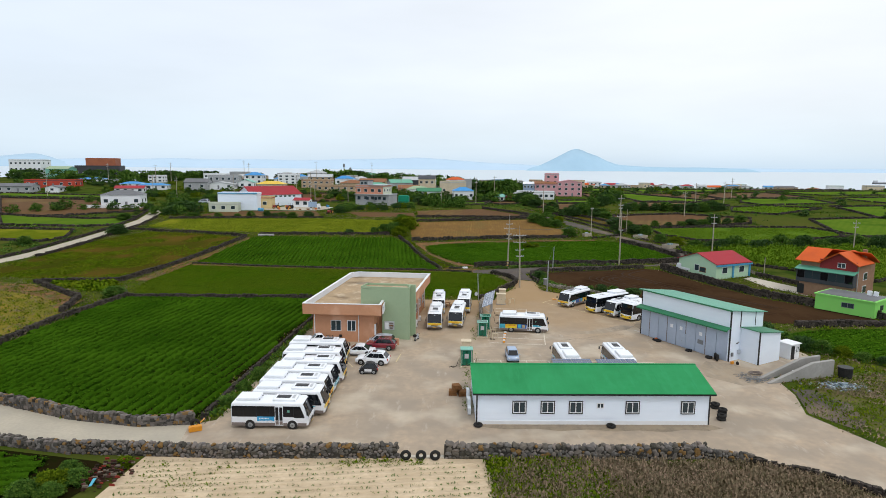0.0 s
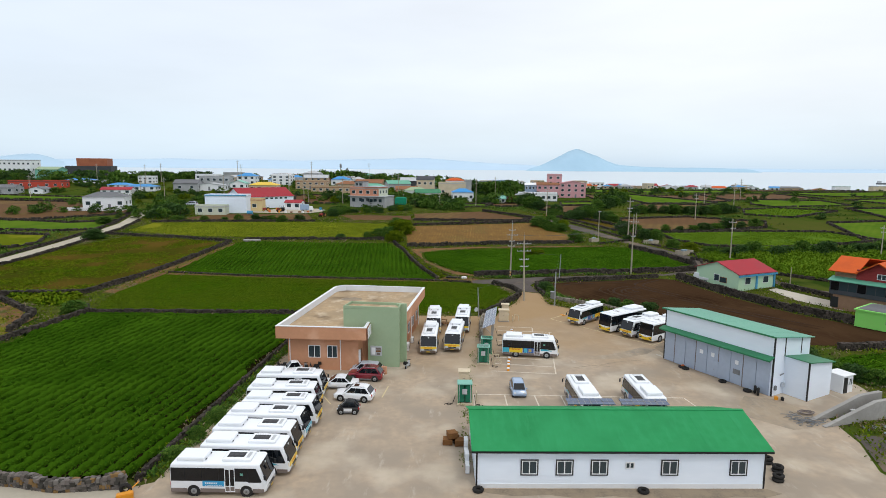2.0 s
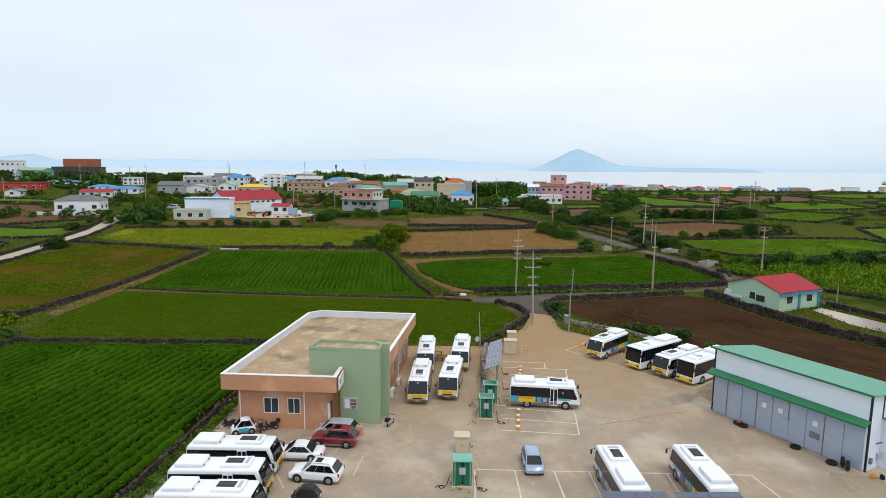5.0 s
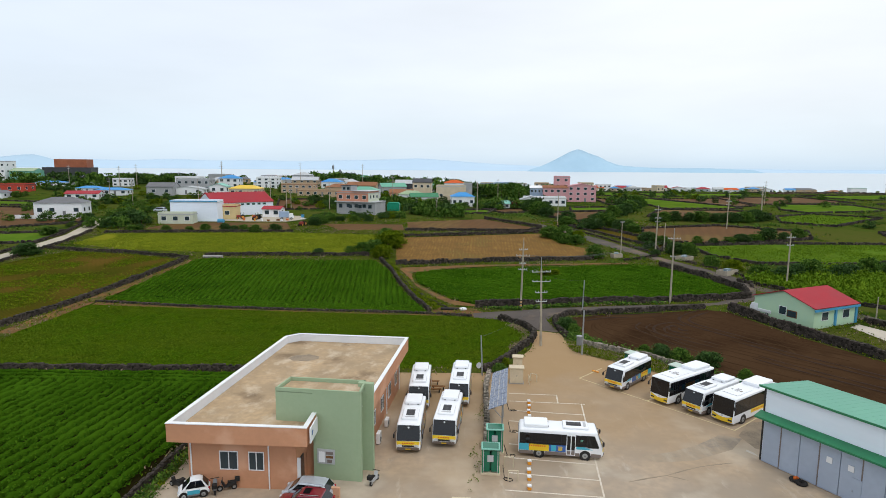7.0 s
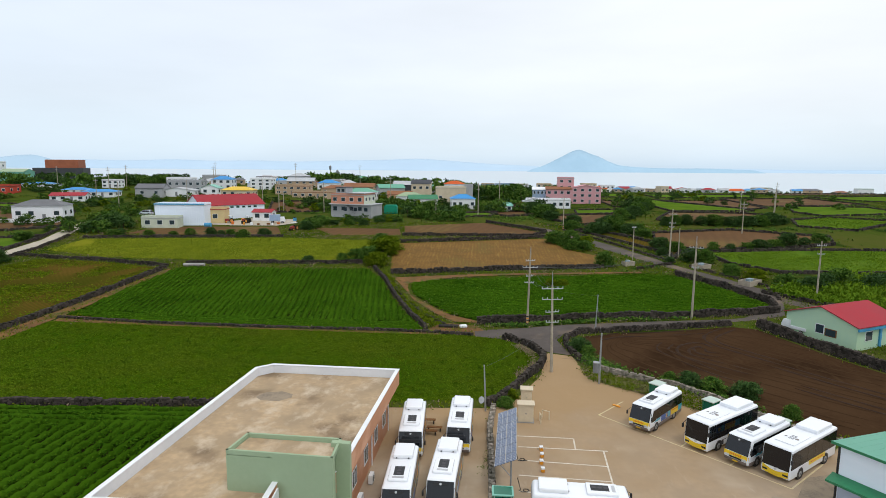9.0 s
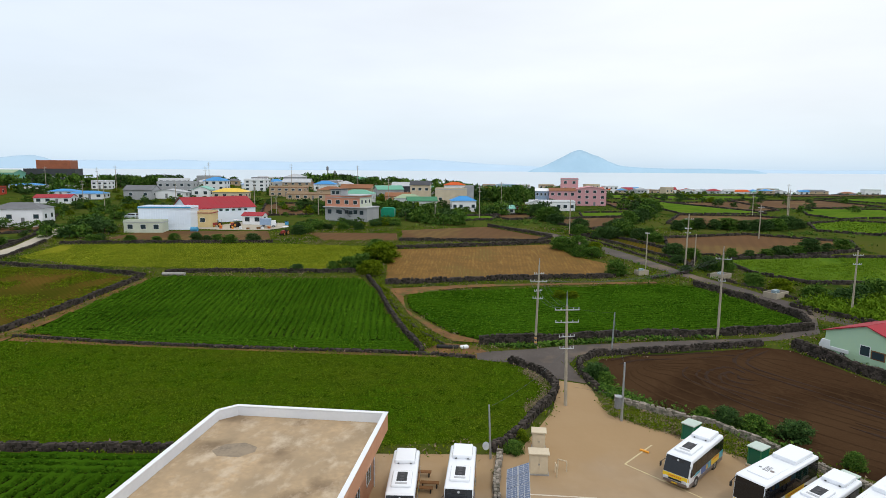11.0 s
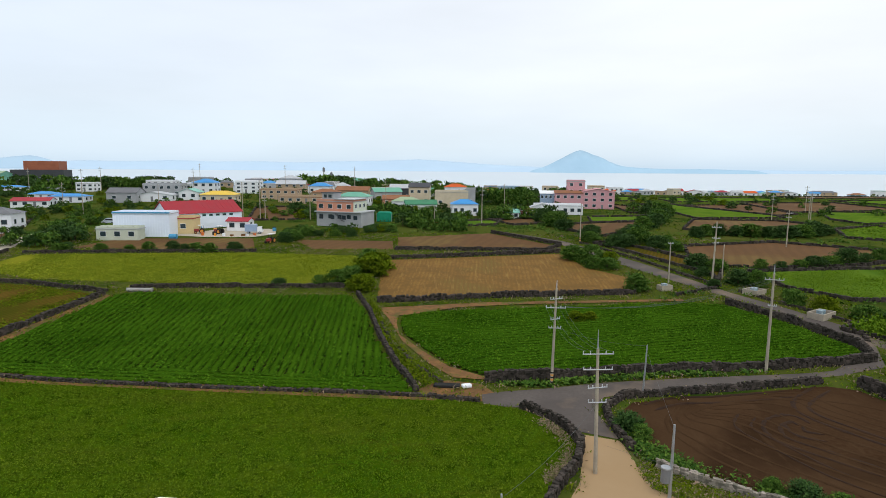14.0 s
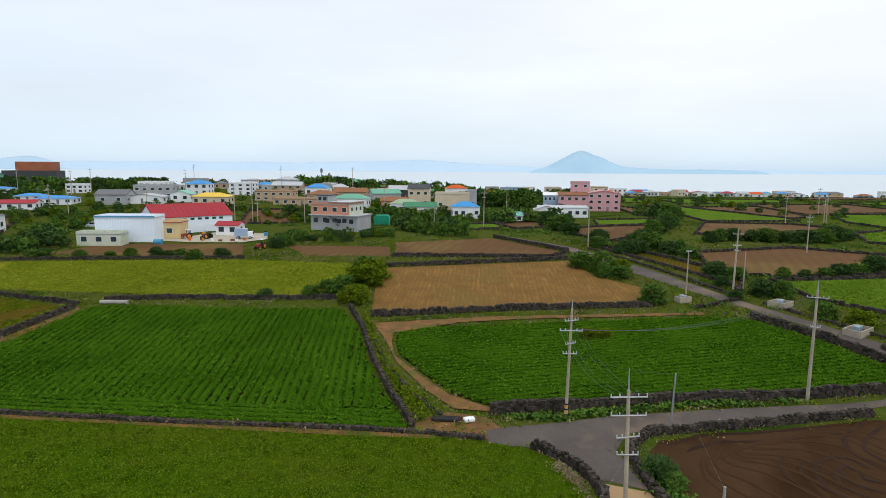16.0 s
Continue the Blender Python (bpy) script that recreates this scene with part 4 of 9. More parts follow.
ridges("soil_rows", [(-25.8, 48.3), (-4, 48.6), (3.5, 48.6), (4.6, 43), (4.8, 31), (-27, 31)], 84, 0.85, 0.5, 0.09, 0.5, 171, M["sand"], "low pale sandy soil rows", 0.045, 0.45)
for i, (ax, ay, bx_, by_) in enumerate(((17.8, 85.6, 21.4, 86.7), (21.4, 86.7, 25.1, 88.3), (25.1, 88.3, 28.3, 89.0), (21.4, 86.7, 23.0, 85.9))):
    sheet(f"ground_crack_{i + 1}", [(ax, ay - 0.05), (bx_, by_ - 0.03), (bx_, by_ + 0.06), ((ax + bx_) / 2, (ay + by_) / 2 + 0.16), (ax, ay + 0.05)], M["stained"], 0.037)
sheet("ground_spill_1", [(30.6, 91.3), (30.9, 90.7), (31.3, 90.2), (31.2, 91.0), (30.8, 91.6)], M["pale"], 0.038)
sheet("ground_stain_3", [(21.5, 89.0), (25, 89.4), (29.5, 91.6), (31.6, 93.9), (29.6, 94.6), (26.4, 92.4), (23.4, 91.0), (20.6, 90.2)], M["yard_dark"], 0.034)
sheet("ground_stain_4", [(33, 70.5), (36, 67.6), (39, 68.4), (40.4, 72), (38.6, 75.5), (35.5, 76.5), (33.6, 74)], M["yard_dark"], 0.034)

# ---- windows and doors for the buildings ----


def window(parent, x, z, w, h, y=0.0, frame_mat=None, leaves_n=2, face=-1, proud=0.05, trim=None):
    """A window on a wall that faces -y (face -1) or +y: outer trim, frame bars, panes."""
    fm = frame_mat or M["white"]
    s = face
    ya, yb = sorted((y, y + s * proud))
    win = part("window", box(x - w / 2, x + w / 2, *sorted((y, y + s * 0.012)), z, z + h), M["black_trim"], parent)
    if trim:
        bm = bmesh.new()
        t = 0.09
        for a in ((x - w / 2 - t, x + w / 2 + t, z + h, z + h + t), (x - w / 2 - t, x + w / 2 + t, z - t, z), (x - w / 2 - t, x - w / 2, z, z + h), (x + w / 2, x + w / 2 + t, z, z + h)):
            bx(bm, a[0], a[1], *sorted((y, y + s * (proud + 0.015))), a[2], a[3])
        part("window_trim", bm, trim, win)
    bm = bmesh.new()
    t = 0.075
    for a in ((x - w / 2, x + w / 2, z + h - t, z + h), (x - w / 2, x + w / 2, z, z + t)):
        bx(bm, a[0], a[1], ya, yb, a[2], a[3])
    for i in range(leaves_n + 1):
        xx = x - w / 2 + i * (w - t) / leaves_n
        bx(bm, xx, xx + t, ya, yb, z + t, z + h - t)
    part("window_frame", bm, fm, win)
    for i in range(leaves_n):
        xa = x - w / 2 + t + i * (w - t) / leaves_n
        part("pane", box(xa, xa + (w - t) / leaves_n - t, *sorted((y + s * 0.014, y + s * 0.028)), z + t, z + h - t), M["pane"], win)
    return win


# ---- long white shed with a green roof ----
shed = thing("shed", "long white clad shed with a bright green metal roof", "building", pose(3.55, 56.5, 0, 0, 0, 0.6))
SL, SD, SE, SR = 23.5, 9.6, 3.42, 4.62
RE = 2.85
part("wall", prism([(0, 0), (SL, 0), (SL, SD), (0, SD)], 0, RE), M["white_siding"], shed)
part("upper_wall", box(0, SL, 0, 0.2, RE, SE), M["white_siding"], shed)
for i in range(11):
    z0 = 0.42 + i * 0.255
    b = bmesh.new()
    v = [b.verts.new(p) for p in ((0, -0.035, z0), (SL, -0.035, z0), (SL, -0.012, z0 + 0.25), (0, -0.012, z0 + 0.25), (0, 0, z0), (SL, 0, z0), (SL, 0, z0 + 0.25), (0, 0, z0 + 0.25))]
    for q in ((0, 1, 2, 3), (4, 5, 1, 0), (3, 2, 6, 7), (0, 3, 7, 4), (1, 5, 6, 2)):
        b.faces.new([v[k] for k in q])
    part("siding_board", b, M["white_siding"], shed)
part("plinth", box(-0.02, SL + 0.02, -0.06, 0, -0.3, 0.42), M["white"], shed, "white painted plinth")
for x in (-0.03, SL):
    bm = bmesh.new()
    f = [bm.verts.new(p) for p in ((x, 0, RE), (x, SD, RE), (x, SD / 2, SR), (x, 0, SE))]
    g = [bm.verts.new(p) for p in ((x + 0.03, 0, RE), (x + 0.03, SD, RE), (x + 0.03, SD / 2, SR), (x + 0.03, 0, SE))]
    bm.faces.new(f[::-1])
    bm.faces.new(g)
    part("gable", bm, M["white_siding"], shed)
OV = 0.42
for s, name in ((0, "roof"), (1, "roof")):
    ya, yb = (-OV, SD / 2) if s == 0 else (SD + OV, SD / 2)
    ev = SE if s == 0 else RE
    za = ev - OV * (SR - ev) / (SD / 2)
    c = [(-OV, ya, za + 0.05), (SL + OV, ya, za + 0.05), (SL + OV, yb, SR + 0.05), (-OV, yb, SR + 0.05)]
    roof = part(name, slab(c if s == 0 else c[::-1], 0.06), M["roof_green"], shed)
    for i in range(7):
        x = -OV + 1.6 + i * 3.52
        rib = [(x - 0.02, ya, za + 0.11), (x + 0.02, ya, za + 0.11), (x + 0.02, yb, SR + 0.11), (x - 0.02, yb, SR + 0.11)]
        part("roof_seam", slab(rib if s == 0 else rib[::-1], 0.008), M["roof_green"], roof)
part("ridge_cap", box(-OV, SL + OV, SD / 2 - 0.15, SD / 2 + 0.15, SR + 0.09, SR + 0.14), M["roof_green"], shed)
part("eave_trim", box(-OV, SL + OV, -OV - 0.03, -OV, SE - OV * 0.333 - 0.06, SE - OV * 0.333 + 0.1), M["black_trim"], shed, "dark eave edge")
for x in (0.03, SL - 0.03):
    part("corner_trim", box(x - 0.07, x + 0.07, -0.075, -0.02, 0, SE), M["black_trim"], shed, "black corner strip")
for x in (4.3, 7.15, 9.98, 15.7, 21.3):
    window(shed, x, 1.25, 1.25, 1.18, -0.04, trim=M["black_trim"])
window(shed, 12.45, 1.75, 0.72, 0.55, -0.04)
for i, y in enumerate((1.6, 2.7, 4.4, 5.6)):
    ac = thing("air_conditioner", "white outdoor air conditioner unit beside the shed", "air conditioner", pose(2.95, 57.6 + y * 0.9, 0), "air conditioners beside the shed")
    part("casing", box(-0.17, 0.17, -0.42, 0.42, 0.08, 0.08 + (0.7, 1.25, 0.7, 1.25)[i], 0.03), M["white"], ac)
    for k in range(1 if i % 2 == 0 else 2):
        part("fan_grille", bar((-0.19, 0, 0.43 + 0.58 * k), (-0.16, 0, 0.43 + 0.58 * k), 0.26, n=16), M["grey"], ac)
    part("foot", box(-0.15, 0.15, -0.38, 0.38, 0.0, 0.08), M["grey"], ac)

# ---- peach office with a flat roof ----
office = thing("office_building", "peach-rendered flat-roofed office with a sage green tower", "building", pose(0, 0, 0))
OFF = [(-20.2, 83.6), (-8.75, 82.9), (-8.6, 86.2), (-5.4, 86.2), (-4.55, 88.4), (-2.2, 108), (-15.6, 109.4), (-17.1, 108.2)]
WALL = [(-18.9, 84.5), (-9.9, 84), (-9.6, 86.4), (-5.4, 87), (-3.2, 107), (-15.4, 108.2), (-16.1, 107.4)]
part("wall", prism(WALL, 0, 4.35), M["peach"], office)
part("fascia", prism(OFF, 4.3, 5.0), M["peach"], office)
n = len(OFF)
ctr = Vector((sum(p[0] for p in OFF) / n, sum(p[1] for p in OFF) / n))


def inset(points, d):
    out = []
    for i, p in enumerate(points):
        a, b, c = Vector(points[i - 1]), Vector(p), Vector(points[(i + 1) % len(points)])
        u, v = (b - a).normalized(), (c - b).normalized()
        nu, nv = Vector((-u.y, u.x)), Vector((-v.y, v.x))
        k = (nu + nv) / max(0.4, 1 + nu.dot(nv))
        out.append((b.x + k.x * d, b.y + k.y * d))
    return out


IN = inset(OFF, 0.28)
part("roof", prism(inset(OFF, 0.26), 4.9, 5.02), M["roof_slab"], office, "sandy stained flat roof slab")
for i in range(n):
    j = (i + 1) % n
    quad = [OFF[i], OFF[j], IN[j], IN[i]]
    seg = part("parapet", prism(quad, 5.0, 5.86), M["peach"], office)
    mid = inset(OFF, 0.275)
    part("inner_face", prism([IN[i], IN[j], inset(OFF, 0.31)[j], inset(OFF, 0.31)[i]], 5.03, 5.84), M["parapet_white"], seg, "white painted inner face")
    out = inset(OFF, -0.04)
    part("coping", prism([out[i], out[j], inset(OFF, 0.34)[j], inset(OFF, 0.34)[i]], 5.862, 5.92), M["white"], seg, "white coping")
part("roof_patch", prism([(-15.3, 102.5), (-14.6, 101.7), (-12.9, 101.5), (-11.9, 102.4), (-12.0, 103.2), (-13.2, 103.9), (-14.7, 103.6)], 5.022, 5.028), M["stained"], office, "dark damp patch on the roof")
# the sage tower at the entrance
tw = part("tower", prism([(-12.1, 86.3), (-8.9, 85.86), (-8.9, 88.6), (-11.5, 88.9)], 5.02, 7.56), M["sage"], office, "sage green tower")
part("tower_front", prism([(-8.9, 85.86), (-4.8, 85.3), (-4.75, 85.75), (-8.85, 86.3)], 0, 7.6), M["sage"], office, "sage green slab wall")
part("tower_back", prism([(-8.88, 88.0), (-5.2, 87.55), (-5.2, 88.15), (-8.88, 88.6)], 5.02, 7.6), M["sage"], office)
part("tower_fin", prism([(-5.3, 87.35), (-4.0, 87.15), (-3.95, 87.6), (-5.25, 87.8)], 0, 7.95), M["sage"], office, "sage green fin wall")
part("recess", prism([(-5.9, 85.95), (-5.2, 85.85), (-5.0, 87.2), (-5.7, 87.3)], 0, 7.3), M["sage"], office)
part("tower_roof", prism([(-11.85, 86.5), (-5.0, 85.6), (-5.1, 87.9), (-11.35, 88.7)], 7.45, 7.62), M["roof_slab"], office)
bm = bmesh.new()
for a, b in (((-12.1, 86.3), (-4.8, 85.3)), ((-4.8, 85.3), (-4.7, 88.1)), ((-4.7, 88.1), (-11.5, 88.9)), ((-11.5, 88.9), (-12.1, 86.3))):
    u = (Vector(b) - Vector(a)).normalized() * 0.16
    w = Vector((-u.y, u.x))
    q = [(a[0], a[1]), (b[0], b[1]), (b[0] + w.x, b[1] + w.y), (a[0] + w.x, a[1] + w.y)]
    lo, hi = [bm.verts.new((*p, 7.6)) for p in q], [bm.verts.new((*p, 7.92)) for p in q]
    bm.faces.new(hi)
    for k in range(4):
        bm.faces.new((lo[k], lo[(k + 1) % 4], hi[(k + 1) % 4], hi[k]))
part("tower_parapet", bm, M["sage"], office)
face = new("front_wall")
face.parent = office
face.matrix_basis = pose(-18.9, 84.5, 0, 0, 0, math.degrees(math.atan2(-0.5, 9.0)))
tagged(face)
fw = part("front_panel", box(0.02, 8.98, -0.012, 0.0, 0.0, 4.3), M["peach"], office)
fw.matrix_basis = face.matrix_basis.copy()
bpy.data.objects.remove(face)
for x, w in ((3.4, 1.55), (5.7, 1.3)):
    window(fw, x, 1.62, w, 1.62, -0.014)
for x in (0.25, 6.75):
    part("downpipe", bar((x, -0.08, 0), (x, -0.08, 4.3), 0.06), M["white"], fw, "white downpipe")
sw = part("side_panel", box(0.02, 20.0, -0.012, 0.0, 0.0, 4.3), M["peach"], office)
sw.matrix_basis = pose(-5.4, 87, 0, 0, 0, math.degrees(math.atan2(20, 2.2)))
for x in (2.6, 6.4, 10.2, 14.0, 17.6):
    window(sw, x, 1.3, 1.4, 1.5, -0.014)
for x in (4.6, 12.2, 19.4):
    part("downpipe", bar((x, -0.08, 0), (x, -0.08, 4.3), 0.06), M["white"], sw, "white downpipe")
door = part("door", box(-9.86, -9.7, 84.3, 86.1, 0.05, 2.5), M["black_trim"], office, "dark glazed entrance door")
part("door_frame", box(-9.9, -9.62, 84.15, 84.3, 0.0, 2.7), M["white"], door)
part("pane", box(-9.7, -9.68, 84.45, 85.95, 0.3, 2.4), M["pane"], door)
sg = part("sign", slab([(-8.56, 83.1, 4.5), (-8.5, 85.4, 4.5), (-8.5, 85.4, 5.75), (-8.56, 83.1, 5.75)], 0.1), M["white"], office, "white lettered sign board")
for i in range(4):
    part("lettering", slab([(-8.45, 83.5 + i * 0.42, 5.0), (-8.45, 83.8 + i * 0.42, 5.0), (-8.45, 83.8 + i * 0.42, 5.4), (-8.45, 83.5 + i * 0.42, 5.4)], 0.012), M["bus_blue"], sg)
nb = part("notice_board", slab([(-8.55, 85.79, 1.45), (-7.05, 85.58, 1.45), (-7.05, 85.58, 2.75), (-8.55, 85.79, 2.75)], 0.06), M["light_grey"], office, "pale notice board with dark pictures")
for x, z, w, h, c in ((-8.42, 1.6, 0.5, 0.95, "white"), (-7.82, 2.3, 0.62, 0.26, "skirt"), (-7.82, 1.98, 0.62, 0.22, "wood"), (-7.7, 1.58, 0.4, 0.28, "skirt")):
    y = 85.72 - (x + 8.55) * 0.14
    part("poster", slab([(x, y - 0.01, z), (x + w, y - 0.01 - w * 0.14, z), (x + w, y - 0.01 - w * 0.14, z + h), (x, y - 0.01, z + h)], 0.012), M[c], nb)
part("ramp_wall", prism([(-9.6, 83.2), (-6.2, 82.6), (-6.15, 82.85), (-9.55, 83.45)], 0, 1.0), M["peach"], office, "low peach ramp wall")
for i, s in enumerate((2.0, 5.4, 9.2)):
    p = Vector((-5.4, 87)).lerp(Vector((-3.2, 107)), s / 20)
    ac = thing("air_conditioner", "white outdoor air conditioner unit beside the office", "air conditioner", pose(p.x + 0.7, p.y, 0, 0, 0, -6), "air conditioners beside the office")
    part("casing", box(-0.18, 0.18, -0.42, 0.42, 0.1, 0.85 + 0.3 * (i == 1), 0.03), M["white"], ac)
    part("fan_grille", bar((0.17, 0, 0.45), (0.2, 0, 0.45), 0.26, n=16), M["grey"], ac)
    part("foot", box(-0.15, 0.15, -0.38, 0.38, 0.0, 0.1), M["grey"], ac)

# ---- warehouse with blue sliding doors ----
WL = 15.19
ware = thing("warehouse", "tall white warehouse with faded blue doors and jade roof", "building", pose(31.1, 89.7, 0, 0, 0, math.degrees(math.atan2(-13.3, 7.33))))
# local x runs along the door front towards the camera side, local -y faces the yard
part("wall", prism([(0, 0), (WL, 0), (WL, 7.0), (0, 7.0)], 0, 6.0), M["white_siding"], ware)
bm = bmesh.new()
q = [(0, 0), (WL, 0), (WL, 7.0), (0, 7.0)]
lo = [bm.verts.new((x, y, 6.0)) for x, y in q]
hi = [bm.verts.new((x, y, 7.05 - y * 0.13)) for x, y in q]
for k in range(4):
    bm.faces.new((lo[k], lo[(k + 1) % 4], hi[(k + 1) % 4], hi[k]))
bm.faces.new(hi)
part("upper_wall", bm, M["white_siding"], ware)
rf = part("roof", slab([(-0.4, -0.4, 7.08), (WL + 0.35, -0.4, 7.08), (WL + 0.35, 7.3, 6.11), (-0.4, 7.3, 6.11)], 0.08), M["roof_jade"], ware)
for i in range(26):
    x = -0.2 + i * (WL + 0.3) / 25
    part("roof_seam", slab([(x - 0.02, -0.4, 7.16), (x + 0.02, -0.4, 7.16), (x + 0.02, 7.3, 6.19), (x - 0.02, 7.3, 6.19)], 0.008), M["roof_jade"], rf)
part("roof_edge", box(-0.4, WL + 0.35, -0.43, -0.4, 6.98, 7.17), M["trim_green"], ware, "dark green roof edge")
for i in range(9):
    x0 = 0.15 + i * (WL - 0.4) / 9
    dr = part("sliding_door", box(x0 + 0.02, x0 + (WL - 0.4) / 9 - 0.02, -0.1 - 0.04 * (i % 2), -0.01, 0.05, 4.45), M["door_blue"], ware, "faded blue sheet metal door leaf")
    if i % 2:
        # Dark strips added to stand for the seams between door leaves.
        part("door_post", box(x0 - 0.05, x0 + 0.05, -0.16, -0.02, 0.0, 4.45), M["skirt"], dr, "dark strip standing for the seam between the door leaves")
    part("rail", box(x0 + 0.04, x0 + (WL - 0.4) / 9 - 0.04, -0.13 - 0.04 * (i % 2), -0.1 - 0.04 * (i % 2), 0.1, 0.16), M["door_blue"], dr)
    if i in (3, 4, 6):
        part("notice", box(x0 + 0.6, x0 + 1.05, -0.16 - 0.04 * (i % 2), -0.13, 2.5, 3.0), M["white"], dr, "white notice plate")
    if i == 4:
        part("wicket_door", box(x0 + 1.0, x0 + 1.7, -0.175, -0.13, 0.1, 2.1), M["door_blue"], dr)
        part("door_handle", box(x0 + 1.05, x0 + 1.1, -0.21, -0.17, 0.9, 1.05), M["steel"], dr)
    if i == 6:
        part("vent", box(x0 + 0.4, x0 + 1.3, -0.16, -0.11, 1.3, 1.9), M["grey"], dr, "grey louvre")
aw = part("awning", slab([(-0.3, -0.9, 4.36), (WL + 0.15, -0.9, 4.36), (WL + 0.15, 0.0, 4.68), (-0.3, 0.0, 4.68)], 0.05), M["trim_green"], ware, "green sheet awning over the doors")
part("awning_edge", box(-0.3, WL + 0.15, -0.94, -0.9, 4.23, 4.41), M["trim_green"], aw)
for x in (0.0, WL):
    part("corner_trim", box(x - 0.08, x + 0.08, -0.03, 0.1, 0, 7.0), M["black_trim"], ware, "black corner strip")
# lower lean-to at the near end
bm = bmesh.new()
q = [(WL, 2.2), (WL + 2.8, 2.2), (WL + 2.8, 6.75), (WL, 6.75)]
lo = [bm.verts.new((x, y, 0)) for x, y in q]
hi = [bm.verts.new((x, y, 4.48 - (y - 2.2) * 0.12)) for x, y in q]
for k in range(4):
    bm.faces.new((lo[k], lo[(k + 1) % 4], hi[(k + 1) % 4], hi[k]))
bm.faces.new(hi)
lt = part("lean_to", bm, M["white_siding"], ware, "white lean-to annex")
part("lean_to_roof", slab([(WL - 0.05, 1.95, 4.53), (WL + 3.05, 1.95, 4.53), (WL + 3.05, 7.0, 3.92), (WL - 0.05, 7.0, 3.92)], 0.08), M["trim_green"], lt)
part("corner_trim", box(WL + 2.73, WL + 2.87, 2.13, 2.27, 0, 4.45), M["black_trim"], lt, "black corner strip")
part("corner_trim", box(WL - 0.01, WL + 0.05, 2.0, 2.14, 4.6, 6.75), M["black_trim"], ware, "black corner strip")
part("drain_pipe", box(WL, WL + 0.06, 5.2, 5.28, 4.4, 6.35), M["black_trim"], ware)
part("wall_lamp", bar((WL, 1.5, 2.3), (WL + 0.5, 1.3, 2.7), 0.07), M["grey"], ware)
part("meter_box", box(WL, WL + 0.2, 0.45, 0.75, 0.7, 1.2), M["grey"], ware)
part("gas_meter", bar((WL + 0.15, 1.9, 0.9), (WL + 0.15, 1.9, 1.4), 0.22), M["car_silver"], ware)
cabin = thing("guard_cabin", "small white prefab cabin beside the warehouse", "cabin", pose(47.7, 78.5, 0, 0, 0, 24))
part("wall", box(-0.9, 0.9, -0.9, 0.9, 0, 2.1), M["white"], cabin)
part("roof", box(-1.1, 1.1, -1.1, 1.1, 2.1, 2.22, 0.03), M["white"], cabin)
# No opening here: a black panel stands in for the doorway's shade.
part("door", box(-0.75, -0.1, -0.95, -0.9, 0.05, 1.9), M["black_trim"], cabin, "black panel drawn for the shade of an open doorway")
window(cabin, 0.45, 0.9, 0.6, 0.9, -0.9)

# ---- sloping concrete loading ramps ----
for a, b, rise in (((39.4, 68.4), (48.9, 71.1), 6.6), ((39.1, 70.0), (48.2, 72.8), 6.5)):
    d = math.degrees(math.atan2(b[1] - a[1], b[0] - a[0]))
    L = math.hypot(b[0] - a[0], b[1] - a[1])
    r = tagged(part("loading_ramp", profile([(0, 0), (L, 0), (L, 2.15), (rise, 2.05), (0.3, 0.12), (0, 0.1)], -0.22, 0.22, 0.03, 1), M["concrete"]), "sloping grey concrete ramp wall", "ramp", "loading ramps")
    r.matrix_basis = pose(*a, 0.03, 0, 0, d)

# ---- low wall between the bus bays and the charging lot ----
dry_wall("low_wall", [(5.9, 88), (6.6, 97), (7.1, 106), (8.0, 112.2)], 0.95, 0.5, 0.30, 401, M["stone_pale"], "low weathered rubble wall between the bays")
dry_wall("low_wall", [(22.5, 124.6), (25.4, 121.9), (31.2, 118.4), (36.3, 109.9), (38.9, 106), (41.5, 103.6)], 0.85, 0.5, 0.30, 402, M["stone_pale"], "low pale rubble wall along the edge of the yard")

# ---- wheels and vehicles ----


def wheel(parent, x, y, r, w, side, rim="steel"):
    ty = part("wheel", bar((x, y - w / 2, r), (x, y + w / 2, r), r, n=20), M["dark"], parent)
    o = y + side * (w / 2)
    part("rim", bar((x, o, r), (x, o + side * 0.02, r), r * 0.6, r * 0.5, n=16), M[rim], ty)
    part("hub", bar((x, o + side * 0.02, r), (x, o + side * 0.05, r), r * 0.2, n=10), M["grey"], ty)


def side_plate(name, parent, x0, x1, z0, z1, y, side, mat, thick=0.015, slant=0.0, label=""):
    """A flat plate on a vehicle's flank; slant moves its upper front corner back."""
    c = [(x0, y, z0), (x1, y, z0), (x1 - slant, y, z1), (x0, y, z1)]
    return part(name, slab(c if side < 0 else c[::-1], thick), mat, parent, label)


def cross_plate(name, parent, pts, mat, thick=0.015, label=""):
    return part(name, slab(pts, thick), mat, parent, label)


def bars(parent, x0, x1, z0, z1, y, side, mat, n, rows=1):
    """Unreadable lettering as plain bars."""
    for r in range(rows):
        for i in range(n):
            xa = x0 + (x1 - x0) * i / n
            za = z0 + (z1 - z0) * r / rows
            side_plate("lettering", parent, xa + 0.02, xa + (x1 - x0) / n * 0.75, za + 0.02, za + (z1 - z0) / rows * 0.8, y, side, mat, 0.006)


def rounded(ob, angle=40):
    """Smooth shading over bevels, with crisp creases."""
    for p in ob.data.polygons:
        p.use_smooth = True
    ob.data.set_sharp_from_angle(angle=radians(angle))
    return ob


